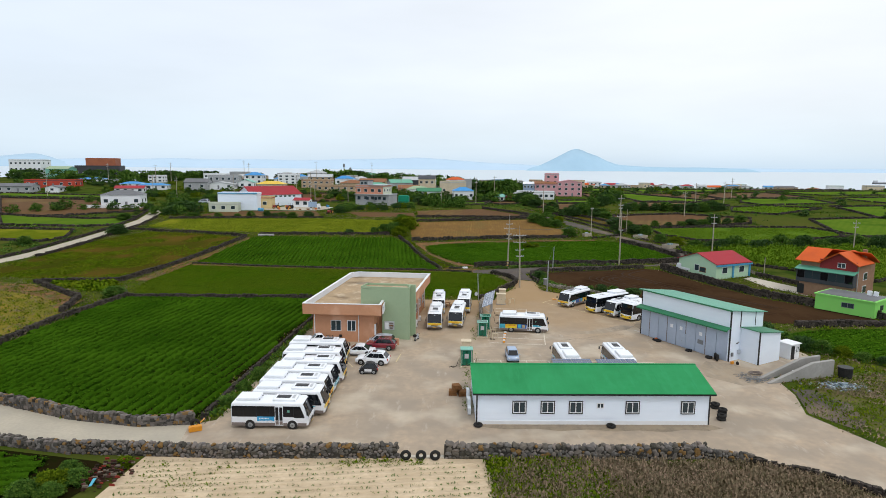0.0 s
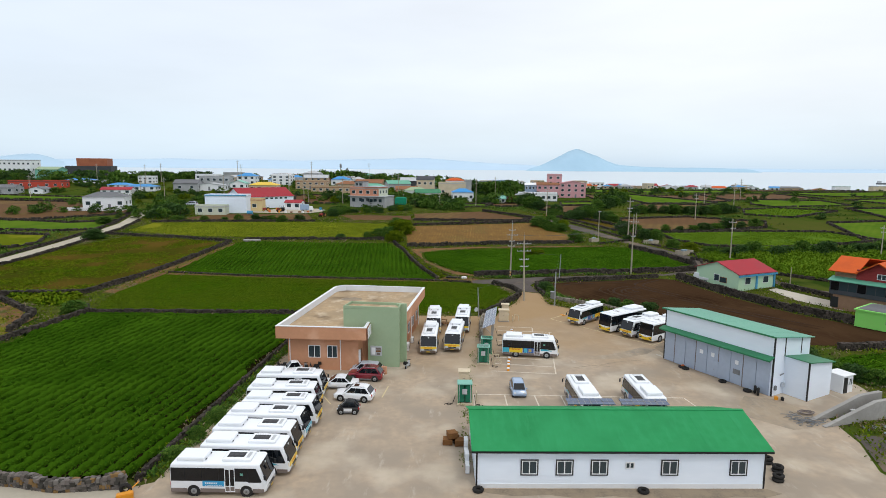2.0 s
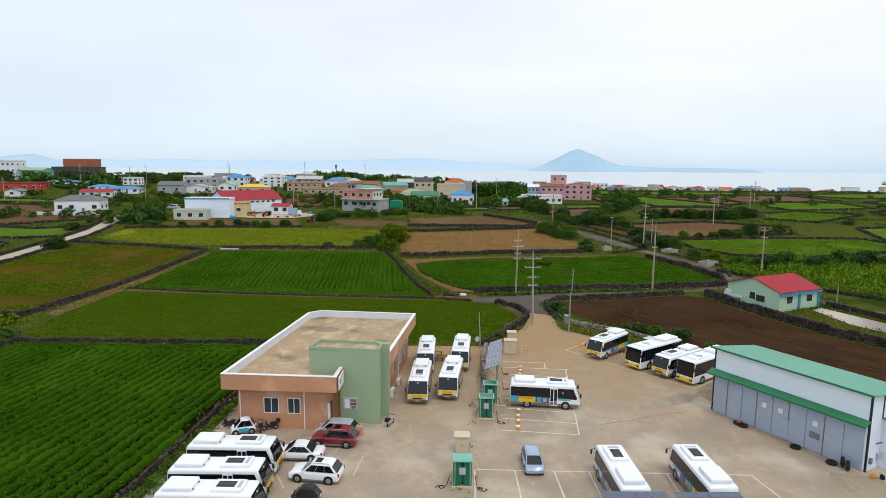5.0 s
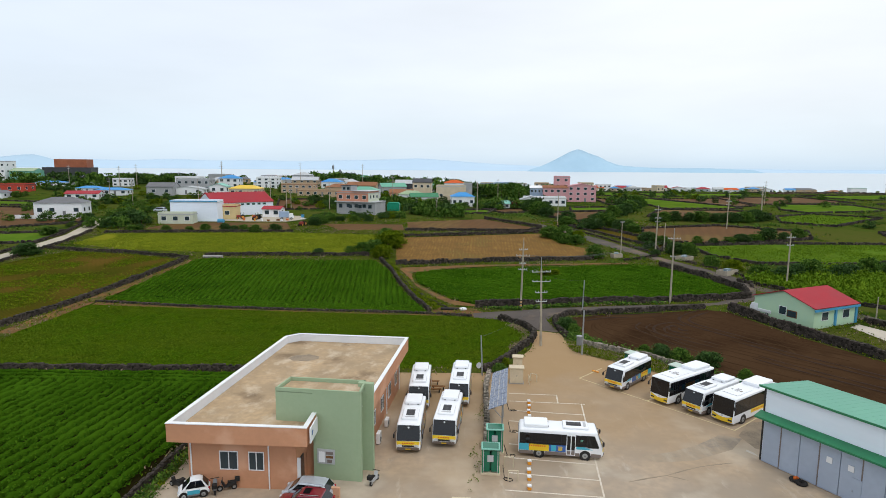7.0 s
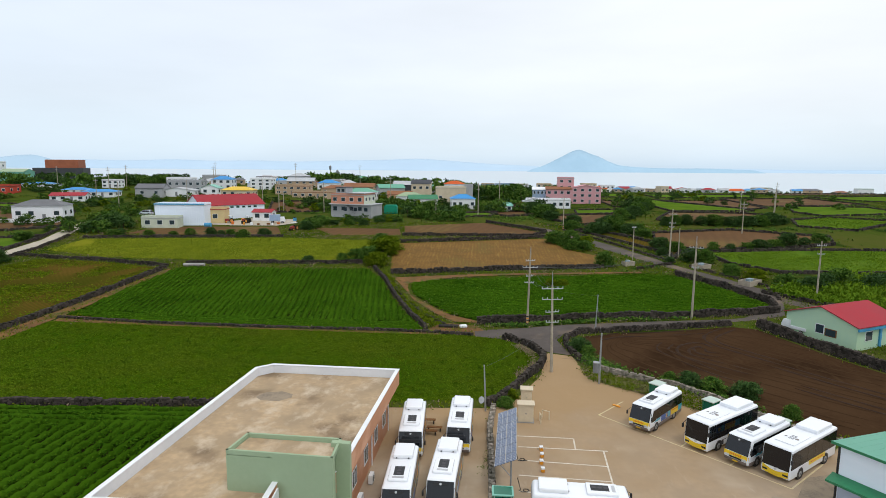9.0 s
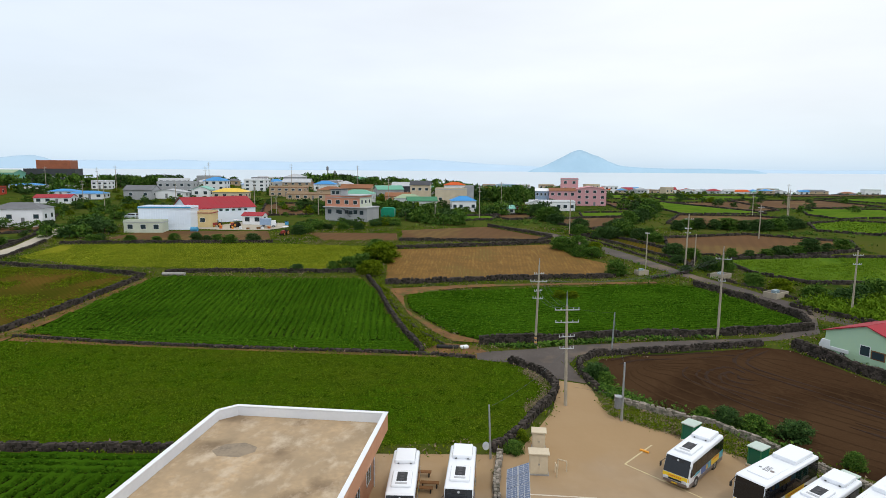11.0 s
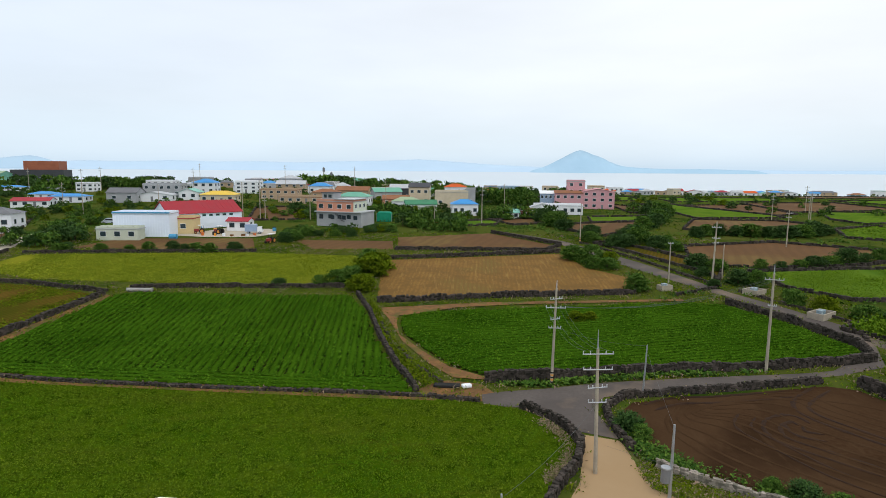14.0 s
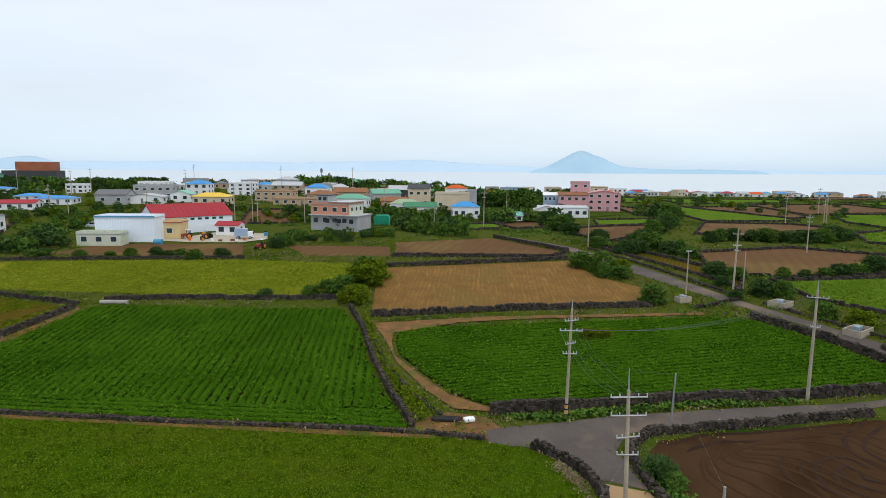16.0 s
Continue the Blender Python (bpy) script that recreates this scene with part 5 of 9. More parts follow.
def mini_bus(label, group, front, flank, pos, category="bus"):
    """A 7.7 m midibus: nose along +x, door on its right side (-y)."""
    L, W, H = 7.7, 2.26, 2.72
    b = thing("minibus", label, category, pos, group)
    hl, hw = L / 2, W / 2
    body = part("body", profile([(-hl, 0.34), (hl - 0.12, 0.34), (hl, 0.62), (hl - 0.06, 1.22), (hl - 0.62, H), (-hl + 0.14, H), (-hl, H - 0.4)], -hw, hw, 0.2, 4), M["bus_white"], b)
    rounded(body)
    # glass
    for side in (-1, 1):
        y = side * (hw - 0.002)
        side_plate("window_band", b, -3.72, 3.44, 1.26, 2.36, y, side, M["black_trim"], 0.008, 0.44)
        cells = [(-3.66, -2.62), (-2.58, -1.3), (-1.26, 0.02)] + ([(0.06, 0.48)] if side < 0 else [(0.06, 1.3)])
        for x0, x1 in cells:
            side_plate("window", b, x0, x1, 1.34, 2.3, y + side * 0.006, side, M["glass"], 0.012)
        side_plate("window", b, 1.36, 2.34, 1.34, 2.3, y + side * 0.006, side, M["glass"], 0.012)
        side_plate("window", b, 2.38, 3.4, 1.2, 2.3, y + side * 0.006, side, M["glass"], 0.012, 0.42)
    f = lambda z: hl - 0.06 - (z - 1.22) * 0.56 / (H - 1.22) + 0.004
    cross_plate("windscreen", b, [(f(1.28), -hw + 0.06, 1.28), (f(1.28), hw - 0.06, 1.28), (f(2.58), hw - 0.1, 2.58), (f(2.58), -hw + 0.1, 2.58)], M["glass"], 0.012)
    cross_plate("destination_sign", b, [(f(2.3) + 0.014, -0.55, 2.3), (f(2.3) + 0.014, 0.55, 2.3), (f(2.46) + 0.014, 0.55, 2.46), (f(2.46) + 0.014, -0.55, 2.46)], M["black_trim"], 0.006)
    part("badge", bar((f(2.38) + 0.01, 0, 2.4), (f(2.38) + 0.05, 0, 2.41), 0.09, n=14), M["lampglass"], b)
    cross_plate("notice", b, [(f(1.45) + 0.014, 0.2, 1.4), (f(1.45) + 0.014, 0.75, 1.4), (f(1.58) + 0.014, 0.75, 1.56), (f(1.58) + 0.014, 0.2, 1.56)], M["lampglass"], 0.004)
    cross_plate("rear_window", b, [(-hl + 0.002, hw - 0.25, 1.4), (-hl + 0.002, -hw + 0.25, 1.4), (-hl + 0.002, -hw + 0.25, 2.25), (-hl + 0.002, hw - 0.25, 2.25)], M["glass"], 0.012)
    # nose
    nose = cross_plate("nose_panel", b, [(hl - 0.022, -hw + 0.1, 0.90), (hl - 0.022, hw - 0.1, 0.90), (hl - 0.062, hw - 0.08, 1.25), (hl - 0.062, -hw + 0.08, 1.25)], M[front], 0.022)
    cross_plate("grille_strip", b, [(hl + 0.0, -0.56, 0.74), (hl + 0.0, 0.56, 0.74), (hl - 0.02, 0.56, 0.88), (hl - 0.02, -0.56, 0.88)], M["black_trim"], 0.02)
    for k in range(7):
        cross_plate("lettering", nose, [(hl - 0.005, -0.56 + k * 0.16, 1.02), (hl - 0.005, -0.45 + k * 0.16, 1.02), (hl - 0.018, -0.45 + k * 0.16, 1.14), (hl - 0.018, -0.56 + k * 0.16, 1.14)], M["orange" if front == "bus_yellow" else "white"], 0.004)
    cross_plate("bumper", b, [(hl - 0.09, -hw + 0.12, 0.42), (hl - 0.09, hw - 0.12, 0.42), (hl + 0.01, hw - 0.12, 0.70), (hl + 0.01, -hw + 0.12, 0.70)], M["skirt"], 0.03)
    for s in (-1, 1):
        part("headlamp", slab([(hl + 0.012, s * 0.78 - 0.2, 0.74), (hl + 0.012, s * 0.78 + 0.2, 0.74), (hl - 0.005, s * 0.78 + 0.18, 0.96), (hl - 0.005, s * 0.78 - 0.18, 0.96)], 0.02), M["lampglass"], b)
        part("corner_panel", slab([(hl - 0.12, s * (hw - 0.05) - 0.05, 0.90), (hl - 0.12, s * (hw - 0.05) + 0.05, 0.90), (hl - 0.16, s * (hw - 0.05) + 0.05, 1.22), (hl - 0.16, s * (hw - 0.05) - 0.05, 1.22)], 0.02), M[front], b)
        part("tail_lamp", box(-hl - 0.015, -hl + 0.01, s * 0.9 - 0.1, s * 0.9 + 0.1, 0.8, 1.15), M["red_lens"], b)
        mr = part("mirror", box(hl - 0.18, hl + 0.0, s * (hw + 0.2) - 0.07, s * (hw + 0.2) + 0.07, 1.55, 1.95, 0.04), M["black_trim"], b)
        part("mirror_arm", bar((hl - 0.4, s * (hw - 0.05), 2.2), (hl - 0.1, s * (hw + 0.2), 1.95), 0.025, n=6), M["black_trim"], mr)
        wheel(b, 2.2, s * (hw - 0.14), 0.42, 0.28, s)
        wheel(b, -1.95, s * (hw - 0.14), 0.42, 0.28, s)
        for wx in (2.2, -1.95):
            part("wheel_arch", bar((wx, s * (hw - 0.3), 0.44), (wx, s * (hw + 0.002), 0.44), 0.5, n=20), M["black_trim"], b)
        for x0, x1 in ((-3.75, -2.46), (-1.44, 1.69), (2.71, 3.6)):
            side_plate("skirt", b, x0, x1, 0.34, 0.66, s * (hw - 0.002), s, M["skirt"], 0.014)
    part("number_plate", slab([(hl + 0.025, -0.25, 0.47), (hl + 0.025, 0.25, 0.47), (hl + 0.045, 0.25, 0.6), (hl + 0.045, -0.25, 0.6)], 0.012), M["plate"], b)
    # door on the right
    y = -(hw - 0.002)
    dr = side_plate("door", b, 0.52, 1.32, 0.4, 2.36, y, -1, M["bus_white"], 0.02)
    for x in (0.57, 0.96):
        side_plate("door_pane", dr, x, x + 0.31, 0.9, 2.26, y - 0.02, -1, M["glass"], 0.008)
        side_plate("door_foot", dr, x, x + 0.31, 0.48, 0.84, y - 0.02, -1, M["skirt"], 0.006)
    side_plate("route_disc", b, 1.75, 1.98, 1.75, 1.98, y - 0.012, -1, M["booth_roof"], 0.006)
    # flank
    for s in (-1, 1):
        y = s * (hw - 0.002)
        if flank == "banner":
            if s < 0:
                ban = side_plate("banner", b, -1.25, 0.45, 0.84, 1.3, y, s, M["banner"], 0.01)
                bars(ban, -1.05, -0.05, 1.02, 1.2, y - 0.012, s, M["white"], 7)
                bars(ban, -1.05, 0.3, 0.88, 0.96, y - 0.012, s, M["white"], 10)
        else:
            ad = side_plate("advert", b, -3.4, -1.05, 0.68, 1.32, y, s, M["bus_yellow"], 0.008)
            bars(ad, -2.9, -1.3, 1.05, 1.25, y + s * 0.01, s, M["orange"], 8)
            side_plate("advert_end", b, -3.74, -2.85, 0.68, 1.32, y, s, M["bus_cyan"], 0.009, -0.0)
            ad2 = side_plate("advert_panel", b, -1.03, 0.46 if s < 0 else 1.2, 0.68, 1.34, y, s, M["bus_blue"], 0.008)
            bars(ad2, -0.25, 0.3, 0.78, 1.2, y + s * 0.01, s, M["bus_yellow"], 1, 4)
            side_plate("advert_figure", ad2, -0.85, -0.4, 0.72, 1.3, y + s * 0.009, s, M["bus_cyan"], 0.008)
            side_plate("cyan_flash", b, 1.4, 2.9, 1.02, 1.34, y, s, M["bus_cyan"], 0.007, 1.0)
    # roof units
    ac = part("roof_unit", box(-3.35, -1.15, -0.84, 0.84, H - 0.02, H + 0.36, 0.12, 2), M["bus_white"], b, "white roof tank housing")
    for s in (-1, 1):
        part("lifting_eye", box(-1.2, -1.08, s * 0.5 - 0.06, s * 0.5 + 0.06, H + 0.05, H + 0.12), M["black_trim"], ac)
    fr = part("roof_cooler", box(0.2, 2.5, -0.78, 0.78, H - 0.02, H + 0.22, 0.09, 2), M["bus_white"], b, "white roof cooler with three dark fans")
    part("grille", box(0.5, 1.85, -0.4, 0.4, H + 0.215, H + 0.235), M["black_trim"], fr)
    for k in (0.75, 1.17, 1.6):
        part("fan", bar((k, 0, H + 0.235), (k, 0, H + 0.25), 0.17, n=16), M["skirt_dark"], fr)
    part("hatch", box(2.05, 2.3, -0.45, 0.45, H + 0.19, H + 0.24), M["light_grey"], fr)
    return b


def big_bus(label, group, pos):
    """An 8.8 m low-floor electric bus with flush black glass and a yellow wave on the nose."""
    L, W, H = 8.8, 2.45, 3.0
    b = thing("city_bus", label, "bus", pos, group)
    hl, hw = L / 2, W / 2
    rounded(part("body", profile([(-hl, 0.3), (hl - 0.08, 0.3), (hl, 0.5), (hl, 1.1), (hl - 0.2, H), (-hl + 0.05, H), (-hl, H - 0.2)], -hw, hw, 0.13, 3), M["bus_white"], b))
    for s in (-1, 1):
        y = s * (hw - 0.002)
        side_plate("window_band", b, -hl + 0.1, hl - 0.1, 1.24, 2.74, y, s, M["black_trim"], 0.008, 0.16)
        for i in range(5):
            x0 = -hl + 0.12 + i * 1.42
            side_plate("window", b, x0, x0 + 1.39, 1.32, 2.68, y + s * 0.006, s, M["glass"], 0.012)
        side_plate("window", b, -hl + 0.12 + 7.1, hl - 0.12, 1.25, 2.68, y + s * 0.006, s, M["glass"], 0.012, 0.14)
        ad = side_plate("side_stripe", b, -2.1, 1.0, 0.82, 1.26, y, s, M["bus_yellow"], 0.01)
        bars(ad, -1.8, 0.7, 0.95, 1.12, y + s * 0.012, s, M["orange"], 9)
        for wx in (2.5, -2.3):
            wheel(b, wx, s * (hw - 0.15), 0.46, 0.3, s)
            part("wheel_arch", bar((wx, s * (hw - 0.3), 0.48), (wx, s * (hw + 0.002), 0.48), 0.56, n=20), M["black_trim"], b)
        part("headlamp", slab([(hl + 0.004, s * 0.85 - 0.22, 0.6), (hl + 0.004, s * 0.85 + 0.22, 0.6), (hl + 0.004, s * 0.85 + 0.22, 0.76), (hl + 0.004, s * 0.85 - 0.22, 0.76)], 0.02), M["black_trim"], b)
        part("tail_lamp", box(-hl - 0.015, -hl + 0.01, s * 1.0 - 0.1, s * 1.0 + 0.1, 0.8, 1.3), M["red_lens"], b)
        mr = part("mirror", box(hl + 0.02, hl + 0.2, s * (hw + 0.12) - 0.08, s * (hw + 0.12) + 0.08, 1.9, 2.3, 0.04), M["black_trim"], b)
        part("mirror_arm", bar((hl - 0.25, s * (hw - 0.08), 2.75), (hl + 0.1, s * (hw + 0.12), 2.3), 0.03, n=6), M["black_trim"], mr)
    g = lambda z: hl - (z - 1.1) * 0.2 / 1.9 + 0.003
    cross_plate("windscreen", b, [(g(1.1), -hw + 0.09, 1.1), (g(1.1), hw - 0.09, 1.1), (g(2.86), hw - 0.1, 2.86), (g(2.86), -hw + 0.1, 2.86)], M["glass"], 0.012)
    nose = part("nose_wave", prism([(0, 0), (0, 0.001), (0.001, 0)], 0, 0.001), M["bus_yellow"], b)
    bm = bmesh.new()
    n = 14
    top = [(hl + 0.003, -hw + 0.14 + (W - 0.28) * i / n, 1.08 - 0.3 * math.sin(math.pi * i / n) + 0.02) for i in range(n + 1)]
    low = [(hl + 0.003, p[1], p[2] - 0.60 + 0.16 * math.sin(math.pi * i / n)) for i, p in enumerate(top)]
    a, c = [bm.verts.new(p) for p in top], [bm.verts.new(p) for p in low]
    a2, c2 = [bm.verts.new((p[0] + 0.015, p[1], p[2])) for p in top], [bm.verts.new((p[0] + 0.015, p[1], p[2])) for p in low]
    for i in range(n):
        bm.faces.new((c2[i], c2[i + 1], a2[i + 1], a2[i]))
        bm.faces.new((a[i], a2[i], a2[i + 1], a[i + 1]))
        bm.faces.new((c[i + 1], c2[i + 1], c2[i], c[i]))
    bm.to_mesh(nose.data)
    bm.free()
    part("number_plate", box(hl, hl + 0.02, -0.3, 0.3, 0.42, 0.56), M["plate"], b)
    part("emblem", bar((hl, 0, 1.0), (hl + 0.03, 0, 1.0), 0.12, n=14), M["lampglass"], b)
    ru = part("roof_unit", box(-3.9, -0.9, -0.95, 0.95, H - 0.02, H + 0.38, 0.1, 2), M["bus_white"], b, "white battery housing on the roof")
    fr = part("roof_cover", box(0.0, 3.2, -0.85, 0.85, H - 0.02, H + 0.1, 0.04, 1), M["bus_white"], b)
    for k in range(10):
        x = 1.2 + (k % 5) * 0.2
        part("vent_slot", box(x, x + 0.11, -0.2 + (k // 5) * 0.25, -0.02 + (k // 5) * 0.25, H + 0.095, H + 0.11), M["grey"], fr)
    part("fan", bar((1.8, 0.45, H + 0.09), (1.8, 0.45, H + 0.115), 0.17, n=14), M["skirt"], fr)
    part("fan", bar((1.8, -0.5, H + 0.09), (1.8, -0.5, H + 0.115), 0.12, n=14), M["grey"], fr)
    return b


def car(name, label, category, pos, paint, L, W, H, kind, wheel_r=0.33, roof_mat=None, group=""):
    """A passenger car, nose along +x. kind: suv, sedan, hatch or micro."""
    b = thing(name, label, category, pos, group)
    hl, hw = L / 2, W / 2
    belt = H * (0.58 if kind != "micro" else 0.52)
    hood = 0.26 if kind in ("suv", "sedan") else 0.14
    tail = {"suv": 0.03, "sedan": 0.17, "hatch": 0.03, "micro": 0.04}[kind]
    nose, low = (0.86, 0.25) if kind in ("suv", "sedan") else (0.8, 0.22)
    rounded(part("body", profile([(-hl + 0.06, low), (hl - 0.1, low), (hl, 0.42), (hl - 0.02, belt * 0.66), (hl - 0.16, belt * nose), (hl - hood * L * 0.55, belt * 0.96), (hl - hood * L, belt), (-hl + 0.1, belt), (-hl, belt * 0.86), (-hl - 0.02, 0.5)], -hw, hw, 0.16, 4), M[paint], b))
    xf, xb = hl - hood * L, -hl + tail * L
    rf, rb = xf - {"micro": 0.3}.get(kind, 0.2) * L, xb + {"suv": 0.14, "hatch": 0.12, "sedan": 0.17, "micro": 0.22}[kind] * L
    dz = H - belt + 0.04
    roofline = [(xb, belt - 0.04), (xf, belt - 0.04), (rf + (xf - rf) * 0.12, H - dz * 0.12), (rf - 0.1, H - 0.025), ((rf + rb) / 2, H), (rb + 0.16, H - 0.03), (rb + (xb - rb) * 0.16, H - dz * 0.16)]
    bm = profile(roofline, -hw + 0.05, hw - 0.05, 0.0)
    for v in bm.verts:
        k = (v.co.z - belt + 0.04) / dz
        v.co.y *= 1 - 0.15 * k / (hw - 0.05)
    bmesh.ops.bevel(bm, geom=[e for e in bm.edges if all(v.co.z > belt for v in e.verts) and abs(e.verts[0].co.y - e.verts[1].co.y) < 0.1], offset=0.1, segments=3, affect="EDGES")
    rounded(part("cabin", bm, M[roof_mat or paint], b), 50)

    def on(u, v, s):
        """A point on the cabin's flank: u along, v up."""
        xa, xz = xb + (rb - xb) * v, xf + (rf - xf) * v
        return (xa + (xz - xa) * u, s * (hw - 0.05 - 0.15 * v + 0.004), belt - 0.04 + (H - belt + 0.04) * v)

    cuts = (0.06, 0.34, 0.63, 0.93) if kind in ("suv", "sedan") else (0.08, 0.52, 0.93)
    for s in (-1, 1):
        for u0, u1 in zip(cuts, cuts[1:]):
            q = [on(u0 + 0.005, 0.14, s), on(u1 - 0.005, 0.14, s), on(u1 - 0.006, 0.84, s), on(u0 + 0.006, 0.84, s)]
            part("window", slab(q if s < 0 else q[::-1], 0.012), M["glass"], b)
        for wx in (hl - 0.19 * L, -hl + 0.2 * L):
            wheel(b, wx, s * (hw - 0.09), wheel_r, 0.2, s)
            part("wheel_arch", bar((wx, s * (hw - 0.2), wheel_r + 0.02), (wx, s * (hw + 0.003), wheel_r + 0.02), wheel_r + 0.07, n=18), M["black_trim"], b)
        part("headlamp", box(hl - 0.16, hl + 0.004, s * (hw - 0.25) - 0.13, s * (hw - 0.25) + 0.13, belt * 0.66, belt * 0.82, 0.03), M["lampglass"], b)
        part("tail_lamp", box(-hl - 0.012, -hl + 0.12, s * (hw - 0.14) - 0.1, s * (hw - 0.14) + 0.1, belt * 0.68, belt * 0.98, 0.02), M["red_lens"], b)
        part("mirror", box(xf - 0.32, xf - 0.12, s * (hw + 0.07) - 0.07, s * (hw + 0.07) + 0.07, belt, belt + 0.16, 0.03), M[paint], b)
    part("windscreen", slab([(xf + 0.004 - 0.03, -hw + 0.14, belt + 0.02), (xf + 0.004 - 0.03, hw - 0.14, belt + 0.02), (rf + (xf - rf) * 0.16, hw - 0.24, H - dz * 0.15), (rf + (xf - rf) * 0.16, -hw + 0.24, H - dz * 0.15)], 0.03), M["glass"], b)
    part("rear_window", slab([(xb + 0.02, hw - 0.16, belt + 0.04), (xb + 0.02, -hw + 0.16, belt + 0.04), (rb + (xb - rb) * 0.2, -hw + 0.25, H - dz * 0.2), (rb + (xb - rb) * 0.2, hw - 0.25, H - dz * 0.2)], 0.03), M["glass"], b)
    part("sill", box(-hl + 0.3 * L, hl - 0.29 * L, -hw - 0.004, hw + 0.004, 0.24, 0.38), M["grey"], b)
    part("number_plate", box(-hl - 0.015, -hl + 0.02, -0.26, 0.26, 0.55, 0.67), M["white"], b)
    if kind == "micro":
        for s in (-1, 1):
            side_plate("door_panel", b, -hl + 0.74, hl - 0.74, 0.38, belt - 0.06, s * (hw + 0.001), s, M["white" if paint == "black_trim" else "bus_cyan"], 0.01)
    if kind == "suv":
        part("sunroof", box(rf - 0.75, rf - 0.2, -0.38, 0.38, H - 0.01, H + 0.008), M["glass"], b)
        for s in (-1, 1):
            part("roof_rail", bar((rb + 0.1, s * (hw - 0.28), H + 0.03), (rf - 0.1, s * (hw - 0.28), H + 0.03), 0.02, n=6), M["steel"], b)
    return b


ROW = "buses parked in the yard"
mini_bus("plain white midibus with a blue banner along its flank", ROW, "bus_white", "banner", pose(-16.75, 56.1, 0.03, 0, 0, -1))
proto = mini_bus("white midibus with yellow nose and colourful side adverts", ROW, "bus_yellow", "advert", pose(-15.7, 59.2, 0.03, 0, 0, -1.5))
cyan = mini_bus("white midibus with a cyan nose and colourful adverts", ROW, "bus_cyan", "advert", pose(-15.8, 65.45, 0.03, 0, 0, -2))
for x, y, a in ((-15.9, 62.35, -2), (-15.4, 68.6, -1), (-16.0, 72.1, 0), (-16.2, 76.0, -1), (-0.55, 103.8, -91), (4.1, 104.7, -95), (-1.0, 94.0, -92.5), (2.6, 95.2, -97),
                (12.9, 90.65, -7), (24.95, 109.0, -135), (31.9, 101.7, -145), (15.9, 72.6, 91), (22.5, 72.8, 91)):
    copy_thing(proto, pose(x, y, 0.03, 0, 0, a))
first_big = big_bus("white electric city bus with a yellow wave on its nose", ROW, pose(30.0, 104.9, 0.03, 0, 0, -145.5))
copy_thing(first_big, pose(34.7, 99.8, 0.03, 0, 0, -145))

CARS = "cars parked in the yard"
car("car", "white compact SUV with dark glass parked in the yard", "car", pose(-9.0, 74.7, 0.03, 0, 0, 172), "bus_white", 4.4, 1.83, 1.68, "suv", 0.35, group=CARS)
car("car", "dark red SUV parked in front of the office", "car", pose(-8.6, 81.0, 0.03, 0, 0, 174), "car_red", 4.4, 1.83, 1.7, "suv", 0.35, group=CARS)
car("car", "silver-blue hatchback parked against the office ramp", "car", pose(-8.7, 83.0, 0.03, 0, 0, 172) @ pose(0, 0.0, 0), "car_silver", 4.0, 1.7, 1.5, "hatch", group=CARS)
car("car", "white sedan parked nose towards the buses", "car", pose(-11.4, 78.3, 0.03, 0, 0, 178), "bus_white", 4.6, 1.8, 1.45, "sedan", group=CARS)
car("car", "ice-blue hatchback parked in the charging bays", "car", pose(9.5, 76.9, 0.03, 0, 0, -90), "car_blue", 3.6, 1.6, 1.5, "hatch", group=CARS)
car("micro_car", "small black and white electric microcar", "car", pose(-9.1, 71.1, 0.03, 0, 0, 180), "black_trim", 2.35, 1.25, 1.45, "micro", 0.28, roof_mat="black_trim", group=CARS)
car("micro_car", "white and cyan electric microcar before the office", "car", pose(-18.0, 83.2, 0.03, 0, 0, 200), "white", 2.4, 1.3, 1.5, "micro", 0.28, roof_mat="white", group=CARS)


def scooter(label, pos, paint):
    b = thing("motor_scooter", label, "scooter", pos, "scooters by the office")
    for x in (0.55, -0.55):
        ty = part("wheel", bar((x, -0.06, 0.24), (x, 0.06, 0.24), 0.24, n=16), M["dark"], b)
        part("rim", bar((x, -0.07, 0.24), (x, 0.07, 0.24), 0.13, n=12), M["steel"], ty)
    part("body", profile([(-0.7, 0.4), (-0.1, 0.28), (0.25, 0.28), (0.45, 0.85), (0.35, 0.9), (0.1, 0.42), (-0.1, 0.62), (-0.75, 0.68)], -0.16, 0.16, 0.04, 2), M[paint], b)
    part("seat", box(-0.7, -0.05, -0.14, 0.14, 0.66, 0.76, 0.03), M["dark"], b)
    part("fork", bar((0.55, 0, 0.24), (0.35, 0, 0.95), 0.035), M["steel"], b)
    part("handlebar", bar((0.35, -0.34, 0.98), (0.35, 0.34, 0.98), 0.025), M["dark"], b)
    part("delivery_box", box(-1.0, -0.62, -0.2, 0.2, 0.7, 1.05, 0.03), M["dark"], b)
    return b


scooter("white and silver scooter parked beside the sage wall", pose(-3.7, 85.2, 0.03, 0, 0, 70), "light_grey")
scooter("dark motor scooter parked before the office", pose(-19.9, 84.2, 0.03, 0, 0, 150), "black_trim")
scooter("grey motor scooter parked before the office", pose(-16.5, 83.7, 0.03, 0, 0, 110), "grey")
scooter("dark motor scooter parked before the office", pose(-15.6, 83.9, 0.03, 0, 0, 200), "black_trim")

